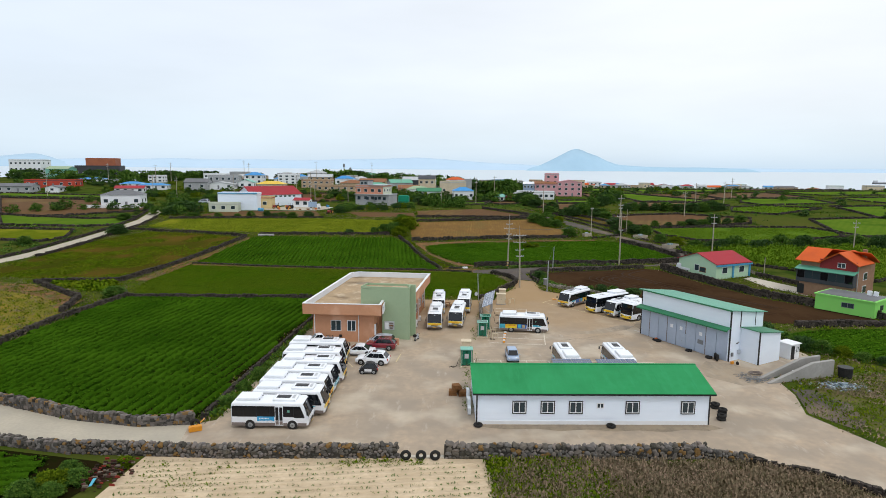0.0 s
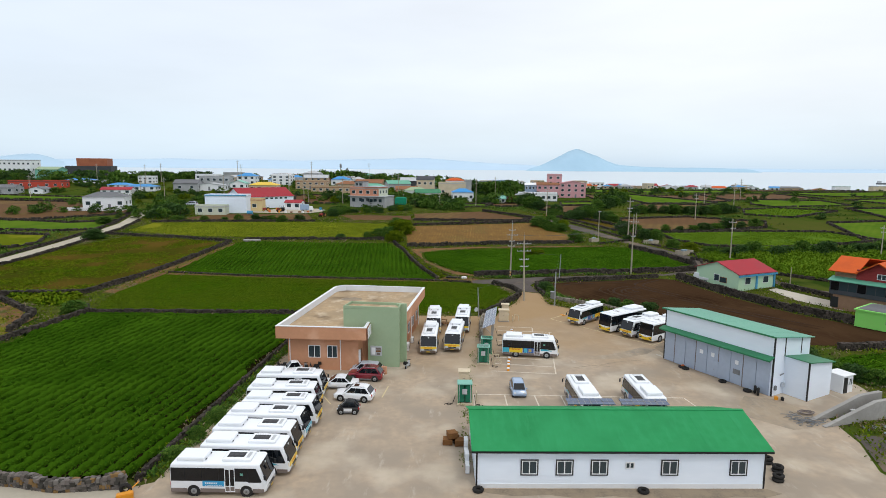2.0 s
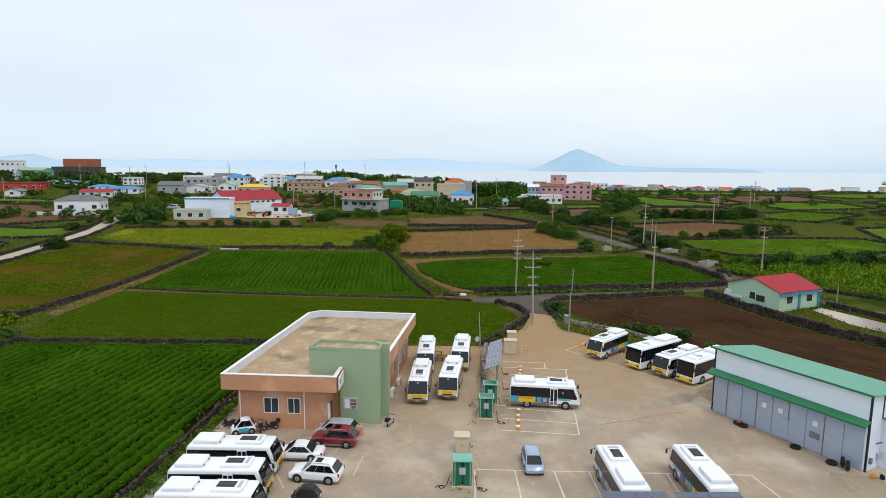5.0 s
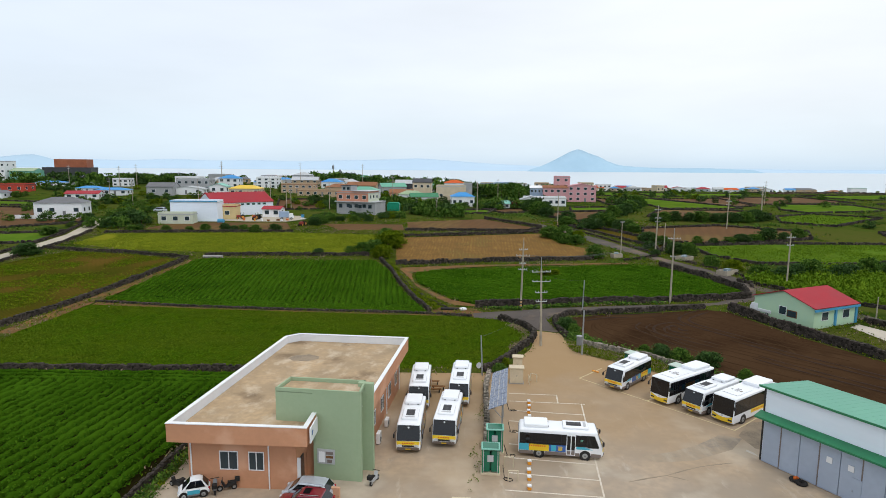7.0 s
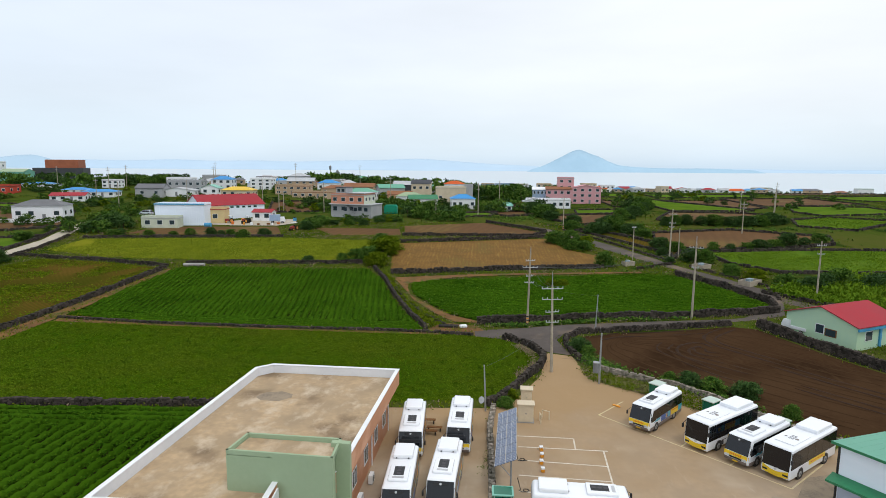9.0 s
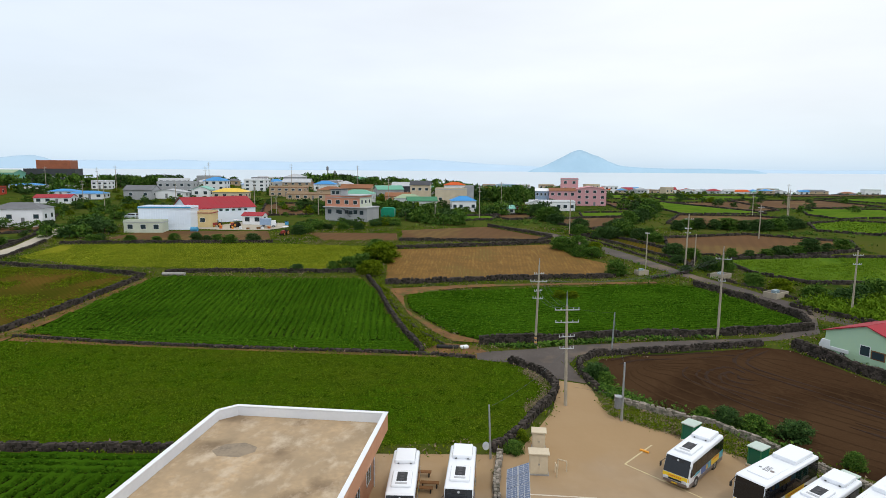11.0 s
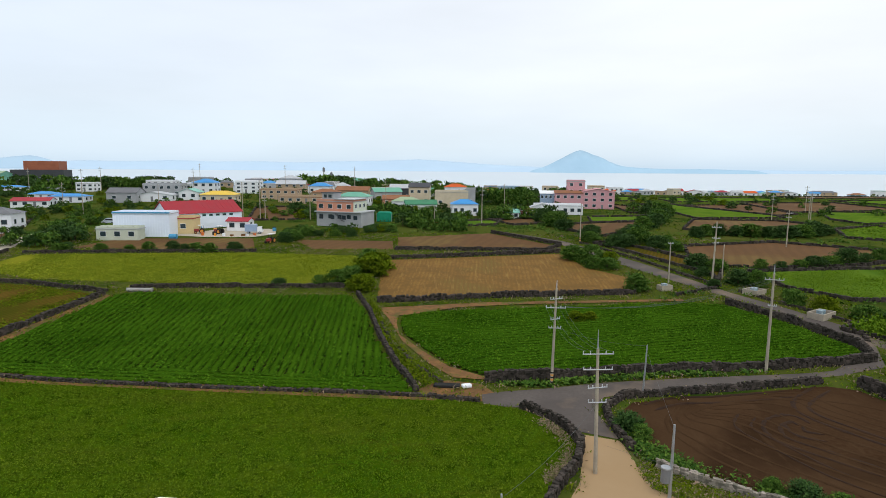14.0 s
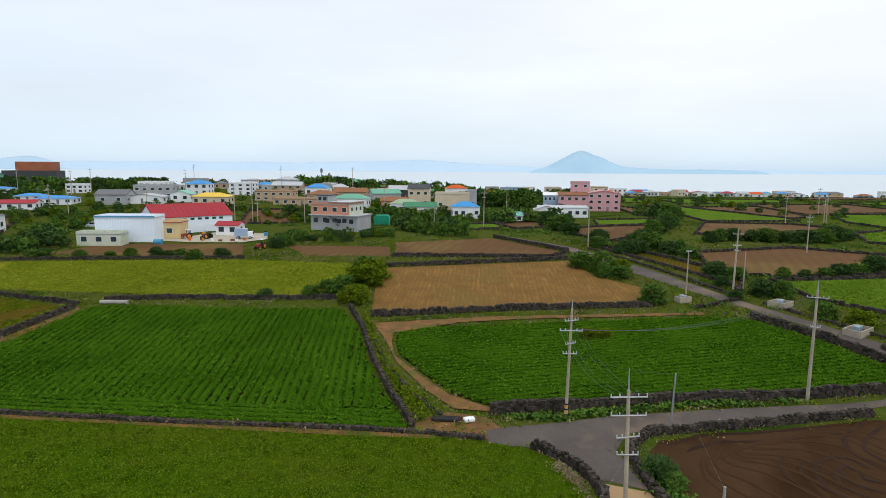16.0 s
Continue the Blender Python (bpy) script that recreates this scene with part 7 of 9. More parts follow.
scatter("weeds", [(43, 66), (42, 60), (44, 53), (58, 45), (75, 40), (84, 55), (60, 72), (54, 74)], 7000, 33, M["leaf_grass"], "patchy green grass over grey soil", per=7, size=0.15, spread=0.25, height=0.18, clump=0.15)
scatter("dry_scrub", [(44, 71), (44, 66), (52, 62), (62, 62), (58, 72)], 2200, 34, M["dry_grass"], "dry yellow grass round the rubbish", per=7, size=0.13, spread=0.25, height=0.25)
scatter("weeds", VERGE, 1500, 45, M["leaf_grass"], "rough yellowing grass on the verge by the boundary wall", per=8, size=0.16, spread=0.3, height=0.25, clump=0.1)
scatter("dry_scrub", VERGE, 900, 46, M["dry_grass"], "dry grass on the verge by the boundary wall", per=8, size=0.15, spread=0.3, height=0.2)
scatter("weeds", [(21.8, 125.6), (25.2, 122.4), (31.2, 118.8), (36.2, 110.4), (37.6, 111.5), (32, 120.5), (25.8, 125), (23, 129), (20.8, 129.6)], 900, 35, M["leaf"], "rough weeds along the boundary wall", per=9, size=0.24, spread=0.3, height=0.5)
scatter("weeds", [(-24.4, 57.5), (-22.4, 57.5), (-21.6, 70), (-20.4, 94), (-21.8, 95), (-23.6, 70)], 700, 36, M["leaf"], "dark weeds behind the parked buses", per=8, size=0.17, spread=0.22, height=0.4)
dry_wall("stone_wall", [(2.6, 143.6), (-0.9, 149), (-4.9, 158), (-7.4, 167)], 0.45, 0.5, 0.3, 141, M["basalt"], "low broken line of stones along the earth bank")
scatter("weeds", [(0.6, 142), (2.8, 145), (-0.7, 149.8), (-4.8, 158.3), (-8, 170), (-9, 176), (-11.4, 180), (-9.6, 172), (-6.2, 159), (-2.9, 149)], 1100, 37, M["leaf_light"], "fresh green weeds between the field wall and the earth bank", per=9, size=0.2, spread=0.3, height=0.5)
scatter("weeds", [(-86, 126.6), (-80, 128), (-70, 125.4), (-68.6, 117.4), (-76, 119)], 700, 38, M["leaf_grass"], "lush green weeds in a field corner", per=8, size=0.5, spread=0.4, height=0.5)
scatter("weeds", [(8, 143.2), (16, 144), (30, 146.8), (45, 148.2), (45, 147.6), (30, 146.2), (16, 143)], 500, 39, M["leaf"], "dark weeds at the foot of the wall", per=7, size=0.4, spread=0.3, height=0.4)
scatter("weeds", [(3, 75), (2.4, 60), (3.2, 60), (5, 84), (6.4, 98), (7.4, 110), (8.6, 113), (7.6, 113)], 90, 40, M["leaf_light"], "tufts of weeds along the low wall", per=14, size=0.13, spread=0.2, height=0.3)
crop_rows("seedlings", [(-25.5, 48.2), (-4, 48.5), (3.4, 48.5), (4.4, 43), (4.6, 32), (-26.5, 32)], 84, 0.85, 0.42, 41, M["leaf"], "sparse seedlings in pale sandy rows", per=5, size=0.13, spread=0.08, height=0.12, patchy=0.25, lift=0.1)
scatter("weeds", [(-9, 48.8), (-1.5, 49.0), (-1.8, 48.2), (-9, 47.9)], 70, 47, M["leaf_light"], "tufts of weeds at the foot of the boulder wall", per=9, size=0.16, spread=0.22, height=0.2)
scatter("weeds", [(-26, 48.4), (-18, 48.6), (-17, 44), (-24, 44)], 90, 42, M["leaf_grass"], "green weeds among the sandy rows", per=7, size=0.16, spread=0.25, height=0.15)

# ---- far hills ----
# The haze over these skylines is only in their materials' colours.
ridge("backdrop_1", [(590, -8), (625, 10), (700, 34), (790, 76), (884, 126), (926, 145), (955, 152), (990, 144), (1040, 124), (1100, 104), (1182, 66), (1262, 42), (1483, 27), (1700, 24), (1887, 25), (2110, 18), (2214, 14), (2300, -6)], 4300, M["haze"], "cone-shaped island tinted haze blue, with a long low tail across the water", 160)
ridge("backdrop_3", [(-3900, 52), (-3429, 74), (-3297, 88), (-3165, 92), (-3058, 72), (-2952, 36), (-2778, 18), (-2500, 12), (-2300, -10)], 4650, M["haze_pale"], "hills tinted pale haze blue on the horizon", 200)
ridge("backdrop_4", [(-4200, 20), (-3600, 48), (-3000, 54), (-2778, 60), (-2450, 56), (-2120, 66), (-1800, 58), (-1463, 62), (-1150, 56), (-806, 66), (-456, 74), (-194, 84), (25, 72), (419, 46), (700, 34), (900, 14)], 4700, M["haze_far"], "far hills tinted very pale with painted haze", 200)
ridge("backdrop_5", [(700, 12), (1400, 18), (2300, 22), (2900, 18), (3400, 22), (3900, 17), (4500, 14)], 4750, M["haze_far"], "far coast tinted faint with painted haze", 200)

# ---- utility poles and wires ----


def pole(x, y, h, arms=(), r=0.17, lean=(0, 0), label="grey concrete utility pole with steel crossarms", band=False, turn=0, mat="pole", spike=0.0):
    p = thing("utility_pole", label, "utility pole", pose(x, y, land(x, y) - 0.1, lean[0], lean[1], turn), "utility poles")
    part("shaft", bar((0, 0, 0), (0, 0, h), r, r * 0.62, 12), M[mat], p)
    if spike:
        part("spike", bar((0, 0, h), (0, 0, h + spike), 0.07, 0.03, 8), M["steel"], p)
    for z, w, yaw in arms:
        c, s = math.cos(radians(yaw)), math.sin(radians(yaw))
        arm = part("crossarm", bar((-w / 2 * c, -w / 2 * s - 0.16, z), (w / 2 * c, w / 2 * s - 0.16, z), 0.06, n=6), M["steel"], p)
        for k in (-0.48, -0.25, 0.25, 0.48):
            part("insulator", bar((w * k * c, w * k * s - 0.16, z + 0.05), (w * k * c, w * k * s - 0.16, z + 0.26), 0.05, n=6), M["light_grey"], arm)
    if band:
        for k in range(5):
            part("warning_band", bar((0, 0, 0.5 + k * 0.3), (0, 0, 0.65 + k * 0.3), r * 1.06, n=12), M["amber" if k % 2 else "dark"], p)
    return p


pole(16.5, 123.5, 11.7, ((11.25, 2.7, 0), (9.85, 2.6, 0), (8.2, 1.8, 10), (6.85, 1.6, 0)), 0.2, (0, -1.2), spike=1.7)
pole(16.05, 143.3, 12.3, ((11.0, 1.7, 25), (9.9, 2.4, 0), (8.5, 1.4, 30), (7.4, 1.5, 0)), 0.19, (0, 1.2), band=True, spike=1.0, label="grey utility pole with black and yellow warning bands")
pole(44.9, 148.0, 13.2, ((12.4, 2.2, -20), (9.0, 1.0, -20)), 0.2, spike=1.2)
pole(26.9, 142.0, 5.8, (), 0.12, (0, 2), "slim pale steel pole beside the lane", mat="steel")
tp = pole(21.7, 119.6, 6.6, (), 0.15, (0, 0.5), "steel pole with a transformer drum and cable boxes", mat="steel")
part("transformer", bar((-0.45, 0, 1.6), (-0.45, 0, 2.8), 0.38, n=16), M["grey"], tp)
part("transformer_cap", bar((-0.45, 0, 2.8), (-0.45, 0, 2.9), 0.42, n=16), M["steel"], tp)
dp = pole(7.05, 111.2, 5.4, (), 0.11, (0, -2.5), "slim steel pole with a satellite dish", mat="steel")
part("dish", bar((-0.3, -0.2, 1.5), (-0.42, -0.34, 1.58), 0.12, 0.38, 16), M["light_grey"], dp)
pole(58.4, 194.5, 12.6, ((11.4, 2.0, 0), (9.2, 1.6, 0), (8.2, 1.2, 0)), 0.2, (0, 1))
pole(61.6, 197, 7.5, (), 0.14)
pole(48.8, 193, 8.6, ((8.3, 1.0, 0),), 0.15)
pole(74, 160.5, 11.5, ((10.6, 1.8, 0), (9.0, 1.4, 0)), 0.18)
pole(40, 235, 11.0, ((10.2, 1.8, 0),), 0.17, band=True)
pole(15.3, 273.3, 12.5, ((11.6, 1.8, 0), (10.2, 1.2, 0)), 0.18)
pole(-0.6, 266, 7, (), 0.15)
pole(75.5, 136.5, 4.6, (), 0.12)
for x, y, h in ((168, 345, 12), (144, 303, 9), (141, 297, 11), (128, 300, 10), (-218, 388, 12), (-154.7, 317, 10), (-177, 367, 12), (-168, 368, 13), (-102, 290, 12), (-112.6, 346, 14), (-72, 292, 13), (-63.4, 285, 14), (-61, 283, 9), (-45.7, 286, 12), (-24, 342, 12), (-130, 290, 11), (-200, 300, 11), (95, 232, 10), (118, 168, 9), (30, 345, 12), (-85, 400, 15), (-50, 420, 16), (-140, 420, 15)):
    pole(x, y, h, ((h - 0.8, 2.0, 0), (h - 2.0, 1.4, 0)), 0.17)
mast = thing("radio_mast", "grey twin antenna masts above the village", "mast", pose(-78, 470, land(-78, 470)))
for x, h in ((0, 14), (5, 11)):
    part("shaft", bar((x, 0, 0), (x, 0, h), 0.45, 0.25), M["pole"], mast)
    part("antenna_ring", bar((x, 0, h - 3), (x, 0, h - 0.5), 0.8, n=10), M["grey"], mast)


def wire(a, b, sag, r=0.008):
    """A hanging cable between two points."""
    a, b = Vector(a), Vector(b)
    n = 14
    pts = [a.lerp(b, i / n) - Vector((0, 0, sag * 4 * (i / n) * (1 - i / n))) for i in range(n + 1)]
    return tagged(part("overhead_cable", cord(pts, r), M["wire"]), "thin grey overhead cable between poles", "cable", "overhead cables")


zz = lambda x, y, h: land(x, y) + h
for k in (-1.1, -0.5, 0.5, 1.1):
    wire((16.3 + k, 123.4, zz(16.5, 123.5, 11.4)), (16.1 + k, 143.2, zz(16.1, 143.3, 10.0)), 1.1, 0.012)
    wire((16.1 + k, 143.2, zz(16.1, 143.3, 10.0)), (44.9 + k * 0.8, 147.9, zz(44.9, 148, 12.4)), 1.5, 0.01)
wire((26.9, 142, zz(26.9, 142, 5.6)), (21.7, 119.6, 6.5), 0.3)
wire((26.9, 142, zz(26.9, 142, 5.6)), (16.1, 143.3, zz(16.1, 143.3, 7.4)), 0.5)
wire((7.05, 111.2, 5.2), (16.5, 123.5, 6.9), 0.6, 0.012)
wire((21.7, 119.6, 3.0), (18.6, 128, 0.6), 0.05)

# ---- houses ----


def house(name, label, x, y, w, d, top, rot, wall, roof, kind="gable", storeys=1, cols=3, base=None, rise=None, group="village houses", side_cols=2, door=True):
    """A simple house seen from afar: walls, a pitched or flat roof with its edges, windows on the front and the right side. top: height of the roof above sea."""
    g = land(x, y) if base is None else base
    h = max(2.6, top - g)
    rise = (0 if kind == "flat" else min(1.9, h * 0.32)) if rise is None else rise
    e = h - rise - (0.75 if kind == "flat" else 0)
    b = thing(name, label, "house", pose(x, y, g, 0, 0, rot), group)
    hw, hd = w / 2, d / 2
    part("wall", prism([(-hw, -hd), (hw, -hd), (hw, hd), (-hw, hd)], -1.5, e), M[wall], b)
    if kind == "flat":
        part("roof", prism([(-hw - 0.15, -hd - 0.15), (hw + 0.15, -hd - 0.15), (hw + 0.15, hd + 0.15), (-hw - 0.15, hd + 0.15)], e, e + 0.22), M[roof], b)
        bm = bmesh.new()
        for q in ((-hw, hw, -hd, -hd + 0.2), (-hw, hw, hd - 0.2, hd), (-hw, -hw + 0.2, -hd + 0.2, hd - 0.2), (hw - 0.2, hw, -hd + 0.2, hd - 0.2)):
            bx(bm, *q, e + 0.22, e + 0.75)
        part("parapet", bm, M[wall], b)
    elif kind == "hip":
        bm = bmesh.new()
        o = 0.4
        c = [bm.verts.new(p) for p in ((-hw - o, -hd - o, e), (hw + o, -hd - o, e), (hw + o, hd + o, e), (-hw - o, hd + o, e))]
        k = max(0.1, hw - hd)
        r = [bm.verts.new(p) for p in ((-k, 0, h), (k, 0, h))]
        bm.faces.new((c[0], c[1], r[1], r[0]))
        bm.faces.new((c[1], c[2], r[1]))
        bm.faces.new((c[2], c[3], r[0], r[1]))
        bm.faces.new((c[3], c[0], r[0]))
        bm.faces.new(c[::-1])
        part("roof", bm, M[roof], b)
    else:
        along_x = kind == "gable"
        a, bb = (hw, hd) if along_x else (hd, hw)
        o = 0.35
        sw = (lambda p: p) if along_x else (lambda p: (p[1], p[0], p[2]))
        bm = bmesh.new()
        for s in (-1, 1):
            t = [bm.verts.new(sw(p)) for p in ((s * a, -bb, e), (s * a, bb, e), (s * a, 0, h - 0.03))]
            bm.faces.new(t if (s > 0) == along_x else t[::-1])
        part("gable", bm, M[wall], b, kind="stuff")
        for s in (-1, 1):
            drop = o * rise / bb
            q = [sw(p) for p in ((-a - o, s * (bb + o), e - drop), (a + o, s * (bb + o), e - drop), (a + o, 0, h), (-a - o, 0, h))]
            if (s > 0) == along_x:
                q = q[::-1]
            part("roof", slab(q, 0.12), M[roof], b)
    fh = e / storeys
    for k in range(storeys):
        for i in range(cols):
            xx = -hw + w * (i + 0.5) / cols
            ww = min(1.5, w / cols * 0.5)
            z0 = k * fh + fh * 0.36
            if door and k == 0 and i == cols // 2 and cols > 2:
                part("door", box(xx - 0.5, xx + 0.5, -hd - 0.06, -hd, 0, 2.05), M["grey"], b)
                continue
            wn = part("window", box(xx - ww / 2 - 0.08, xx + ww / 2 + 0.08, -hd - 0.05, -hd, z0 - 0.08, z0 + min(1.3, fh * 0.45) + 0.08), M["white" if wall not in ("white", "white_siding") else "grey_wall"], b)
            part("pane", box(xx - ww / 2, xx + ww / 2, -hd - 0.07, -hd - 0.05, z0, z0 + min(1.3, fh * 0.45)), M["pane"], wn)
        for i in range(side_cols):
            yy = -hd + d * (i + 0.5) / side_cols
            z0 = k * fh + fh * 0.36
            for s in ((1,) if x < 10 else (-1,)):
                wn = part("window", box(*sorted((s * hw, s * (hw + 0.05))), yy - 0.68, yy + 0.68, z0 - 0.08, z0 + min(1.3, fh * 0.45) + 0.08), M["white" if wall not in ("white", "white_siding") else "grey_wall"], b)
                part("pane", box(*sorted((s * (hw + 0.05), s * (hw + 0.07))), yy - 0.6, yy + 0.6, z0, z0 + min(1.3, fh * 0.45)), M["pane"], wn)
    return b


# mint house with a crimson roof beside the lane
mint = house("house", "mint green house with crimson metal roof and blue trim", 65.0, 139.6, 10.8, 11, 5.9, 24, "mint", "roof_crimson", "gable", 1, 2, 0.6, 1.9, "houses by the lane", 1, False)
part("fascia", box(-5.8, 5.8, -5.95, -5.78, 2.85, 3.2), M["sky_blue"], mint, "sky blue fascia")
for x in (-0.1, 5.25):
    part("pilaster", box(x - 0.22, x + 0.22, -5.72, -5.5, 0, 3.0), M["sky_blue"], mint, "sky blue pilaster")
wn = part("window", box(-5.46, -5.4, -2.6, -0.8, 1.0, 2.2), M["wood"], mint)
part("pane", box(-5.49, -5.46, -2.45, -0.95, 1.12, 2.08), M["pane"], wn)
tk = thing("pickup_truck", "white small truck half hidden by the stone wall", "truck", pose(58.9, 141.6, land(59, 141.6), 0, 0, 115))
part("cab", profile([(0.4, 0.45), (1.9, 0.45), (1.95, 1.1), (1.6, 1.9), (0.45, 1.9)], -0.8, 0.8, 0.06, 2), M["white"], tk)
part("windscreen", slab([(1.93, -0.65, 1.15), (1.93, 0.65, 1.15), (1.63, 0.6, 1.8), (1.63, -0.6, 1.8)], 0.02), M["glass"], tk)
part("bed", box(-2.2, 0.35, -0.82, 0.82, 0.6, 1.1, 0.03), M["white"], tk)
for sx in (1.2, -1.4):
    for s in (-1, 1):
        wheel(tk, sx, s * 0.68, 0.32, 0.2, s)

# lime-green annex and the orange-roofed house behind it
lime = thing("annex", "lime green flat-roofed annex behind a stone wall", "building", pose(74.4, 104.9, 0.2, 0, 0, -54.5), "houses by the lane")
part("wall", prism([(-4.7, -3.4), (4.7, -3.4), (4.7, 3.4), (-4.7, 3.4)], 0, 2.7), M["lime"], lime)
part("roof", prism([(-4.9, -3.6), (4.9, -3.6), (4.9, 3.6), (-4.9, 3.6)], 2.7, 2.95), M["lime"], lime)
part("roof_deck", prism([(-4.5, -3.2), (4.5, -3.2), (4.5, 3.2), (-4.5, 3.2)], 2.955, 3.0), M["roof_grey"], lime)
window(lime, 0.6, 1.1, 2.0, 0.9, -3.4, M["grey"])
wn = part("window", box(4.7, 4.76, -1.0, 0.4, 1.1, 2.0), M["black_trim"], lime)
part("pane", box(4.76, 4.78, -0.9, 0.3, 1.18, 1.92), M["pane"], wn)
for x in (1.6, 2.6):
    part("roof_fan", box(x, x + 0.7, 1.8, 2.3, 3.0, 3.8, 0.03), M["white"], lime)

villa = thing("house", "brick house with orange tiled roof and dark glazed balcony", "house", pose(80.3, 118.8, 0.4, 0, 0, -54.4), "houses by the lane")
part("wall", prism([(-5.1, -3.6), (5.1, -3.6), (5.1, 5.0), (-5.1, 5.0)], -0.5, 6.6), M["brickwork"], villa)
part("ground_floor", prism([(-4.6, -5.0), (4.9, -5.0), (4.9, -3.6), (-4.6, -3.6)], -0.5, 2.5), M["brickwork"], villa)
bal = part("balcony", prism([(-5.2, -5.2), (5.1, -5.2), (5.1, -3.6), (-5.2, -3.6)], 2.5, 5.0), M["charcoal"], villa, "dark glazed balcony")
for i in range(7):
    part("balcony_pane", box(-5.0 + i * 1.44, -3.68 + i * 1.44, -5.24, -5.2, 3.3, 4.8), M["pane" if i % 3 else "glass"], bal)
part("balcony_roof", slab([(-5.5, -5.6, 5.0), (5.3, -5.6, 5.0), (5.3, -3.4, 5.6), (-5.5, -3.4, 5.6)], 0.1), M["roof_jade"], villa, "pale green canopy roof")
part("maroon_gable", prism([(-1.5, -3.9), (5.0, -3.9), (5.0, -3.6), (-1.5, -3.6)], 5.0, 7.4), M["maroon"], villa, "maroon boarded gable")
window(villa, 2.4, 6.0, 1.4, 1.0, -3.9)
part("roof", slab([(-5.9, -4.6, 6.6), (-1.2, -4.6, 6.6), (-1.2, 0.7, 8.9), (-5.9, 0.7, 8.9)], 0.16), M["roof_orange"], villa)
part("roof", slab([(5.6, 5.8, 6.6), (-5.9, 5.8, 6.6), (-5.9, 0.7, 8.9), (5.6, 0.7, 8.9)], 0.16), M["roof_orange"], villa)
part("roof", slab([(-1.6, -4.6, 6.6), (1.9, -4.6, 8.9), (1.9, 3, 8.9), (-1.6, 3, 6.6)][::-1], -0.16), M["roof_orange"], villa)
part("roof", slab([(5.6, -4.6, 6.7), (5.6, 3, 6.7), (1.9, 3, 8.9), (1.9, -4.6, 8.9)], 0.16), M["roof_orange"], villa)
bm = bmesh.new()
t = [bm.verts.new(p) for p in ((-1.5, -3.85, 6.6), (5.4, -3.85, 6.6), (1.9, -3.85, 8.85))]
bm.faces.new(t)
part("gable_face", bm, M["maroon"], villa)
part("chimney", box(3.6, 4.3, 2.2, 2.9, 7.4, 9.4, 0.03), M["brickwork"], villa)
for z in (1.0, 3.6):
    wn = part("window", box(5.1, 5.16, -0.6, 1.2, z, z + 1.5), M["white"], villa)
    part("pane", box(5.16, 5.18, -0.5, 1.1, z + 0.1, z + 1.4), M["pane"], wn)
part("drain_pipe", bar((5.2, -3.4, 0), (5.2, -3.4, 6.6), 0.06), M["light_grey"], villa)
part("arch", prism([(-4.9, -5.06), (-3.6, -5.06), (-3.6, -5.0), (-4.9, -5.0)], 0, 2.0), M["black_trim"], villa)

# the farm: white store, red barn, cream shed
store = house("barn", "large white corrugated store with a thin blue roof edge", -83.3, 243.4, 15.8, 6.6, 14.3, 2, "white_siding", "light_grey", "flat", 1, 0, None, 0, "farm buildings", 0, False)
part("roof_edge", box(-8.05, 8.05, -3.42, -3.3, 6.55, 6.95), M["sky_blue"], store, "thin sky blue roof edge")
for i in range(22):
    part("wall_rib", box(-7.8 + i * 0.72, -7.74 + i * 0.72, -3.36, -3.3, 0, 6.5), M["white_siding"], store)
annex = house("barn", "low pale green annex with three small windows before the store", -87.0, 236.2, 11.4, 4.0, 10.6, 2, "cream_pale", "light_grey", "flat", 1, 3, None, 0, "farm buildings", 0, False)
for x in (-3.8, 0.4, 3.2):
    tagged(new("tyre", TYRE), "black tyre weighing down the annex roof", "tyre", "old tyres").matrix_basis = pose(-87.0 + x, 236.4, land(-87, 236.2) + max(2.6, 10.6 - land(-87, 236.2)) - 0.5)
barn = house("barn", "long white barn with a bright crimson metal roof", -77.6, 265.5, 22.4, 17.4, 15.95, 39, "white_siding", "roof_crimson", "gable", 1, 0, None, 3.3, "farm buildings", 0, False)
for i in range(6):
    wn = part("window", box(-3.4 + i * 2.1, -2.2 + i * 2.1, -8.76, -8.7, 3.6, 4.3), M["booth_roof"], barn, "small green-tinted window under the eave")
    part("pane", box(-3.3 + i * 2.1, -2.3 + i * 2.1, -8.78, -8.76, 3.68, 4.22), M["pane"], wn)
for i in range(16):
    for sgn in (-1, 1):
        q = [(-11.2 + i * 1.45, sgn * 9.0, 4.84), (-11.12 + i * 1.45, sgn * 9.0, 4.84), (-11.12 + i * 1.45, 0, 8.28), (-11.2 + i * 1.45, 0, 8.28)]
        part("roof_seam", slab(q if sgn < 0 else q[::-1], 0.05), M["roof_crimson"], barn)
house("barn", "cream shed with a crimson roof edge beside the barn", -74.2, 249.0, 6.0, 6, 12.5, 4, "cream_warm", "roof_crimson", "flat", 1, 1, None, 0, "farm buildings", 0, False)
house("barn", "small white hut with a dark red roof", -60.2, 255.0, 6.6, 5, 11.5, -4, "white", "roof_crimson", "gable", 1, 2, None, 0.9, "farm buildings", 1, False)
wtk = thing("water_tank", "blue plastic water tank beside the store", "tank", pose(-73.0, 237.2, land(-73, 237.2)))
part("drum", bar((-1, 0, 0.7), (1, 0, 0.7), 0.7, n=16), M["sky_blue"], wtk)
part("cradle", box(-0.9, 0.9, -0.5, 0.5, 0, 0.3), M["grey"], wtk)
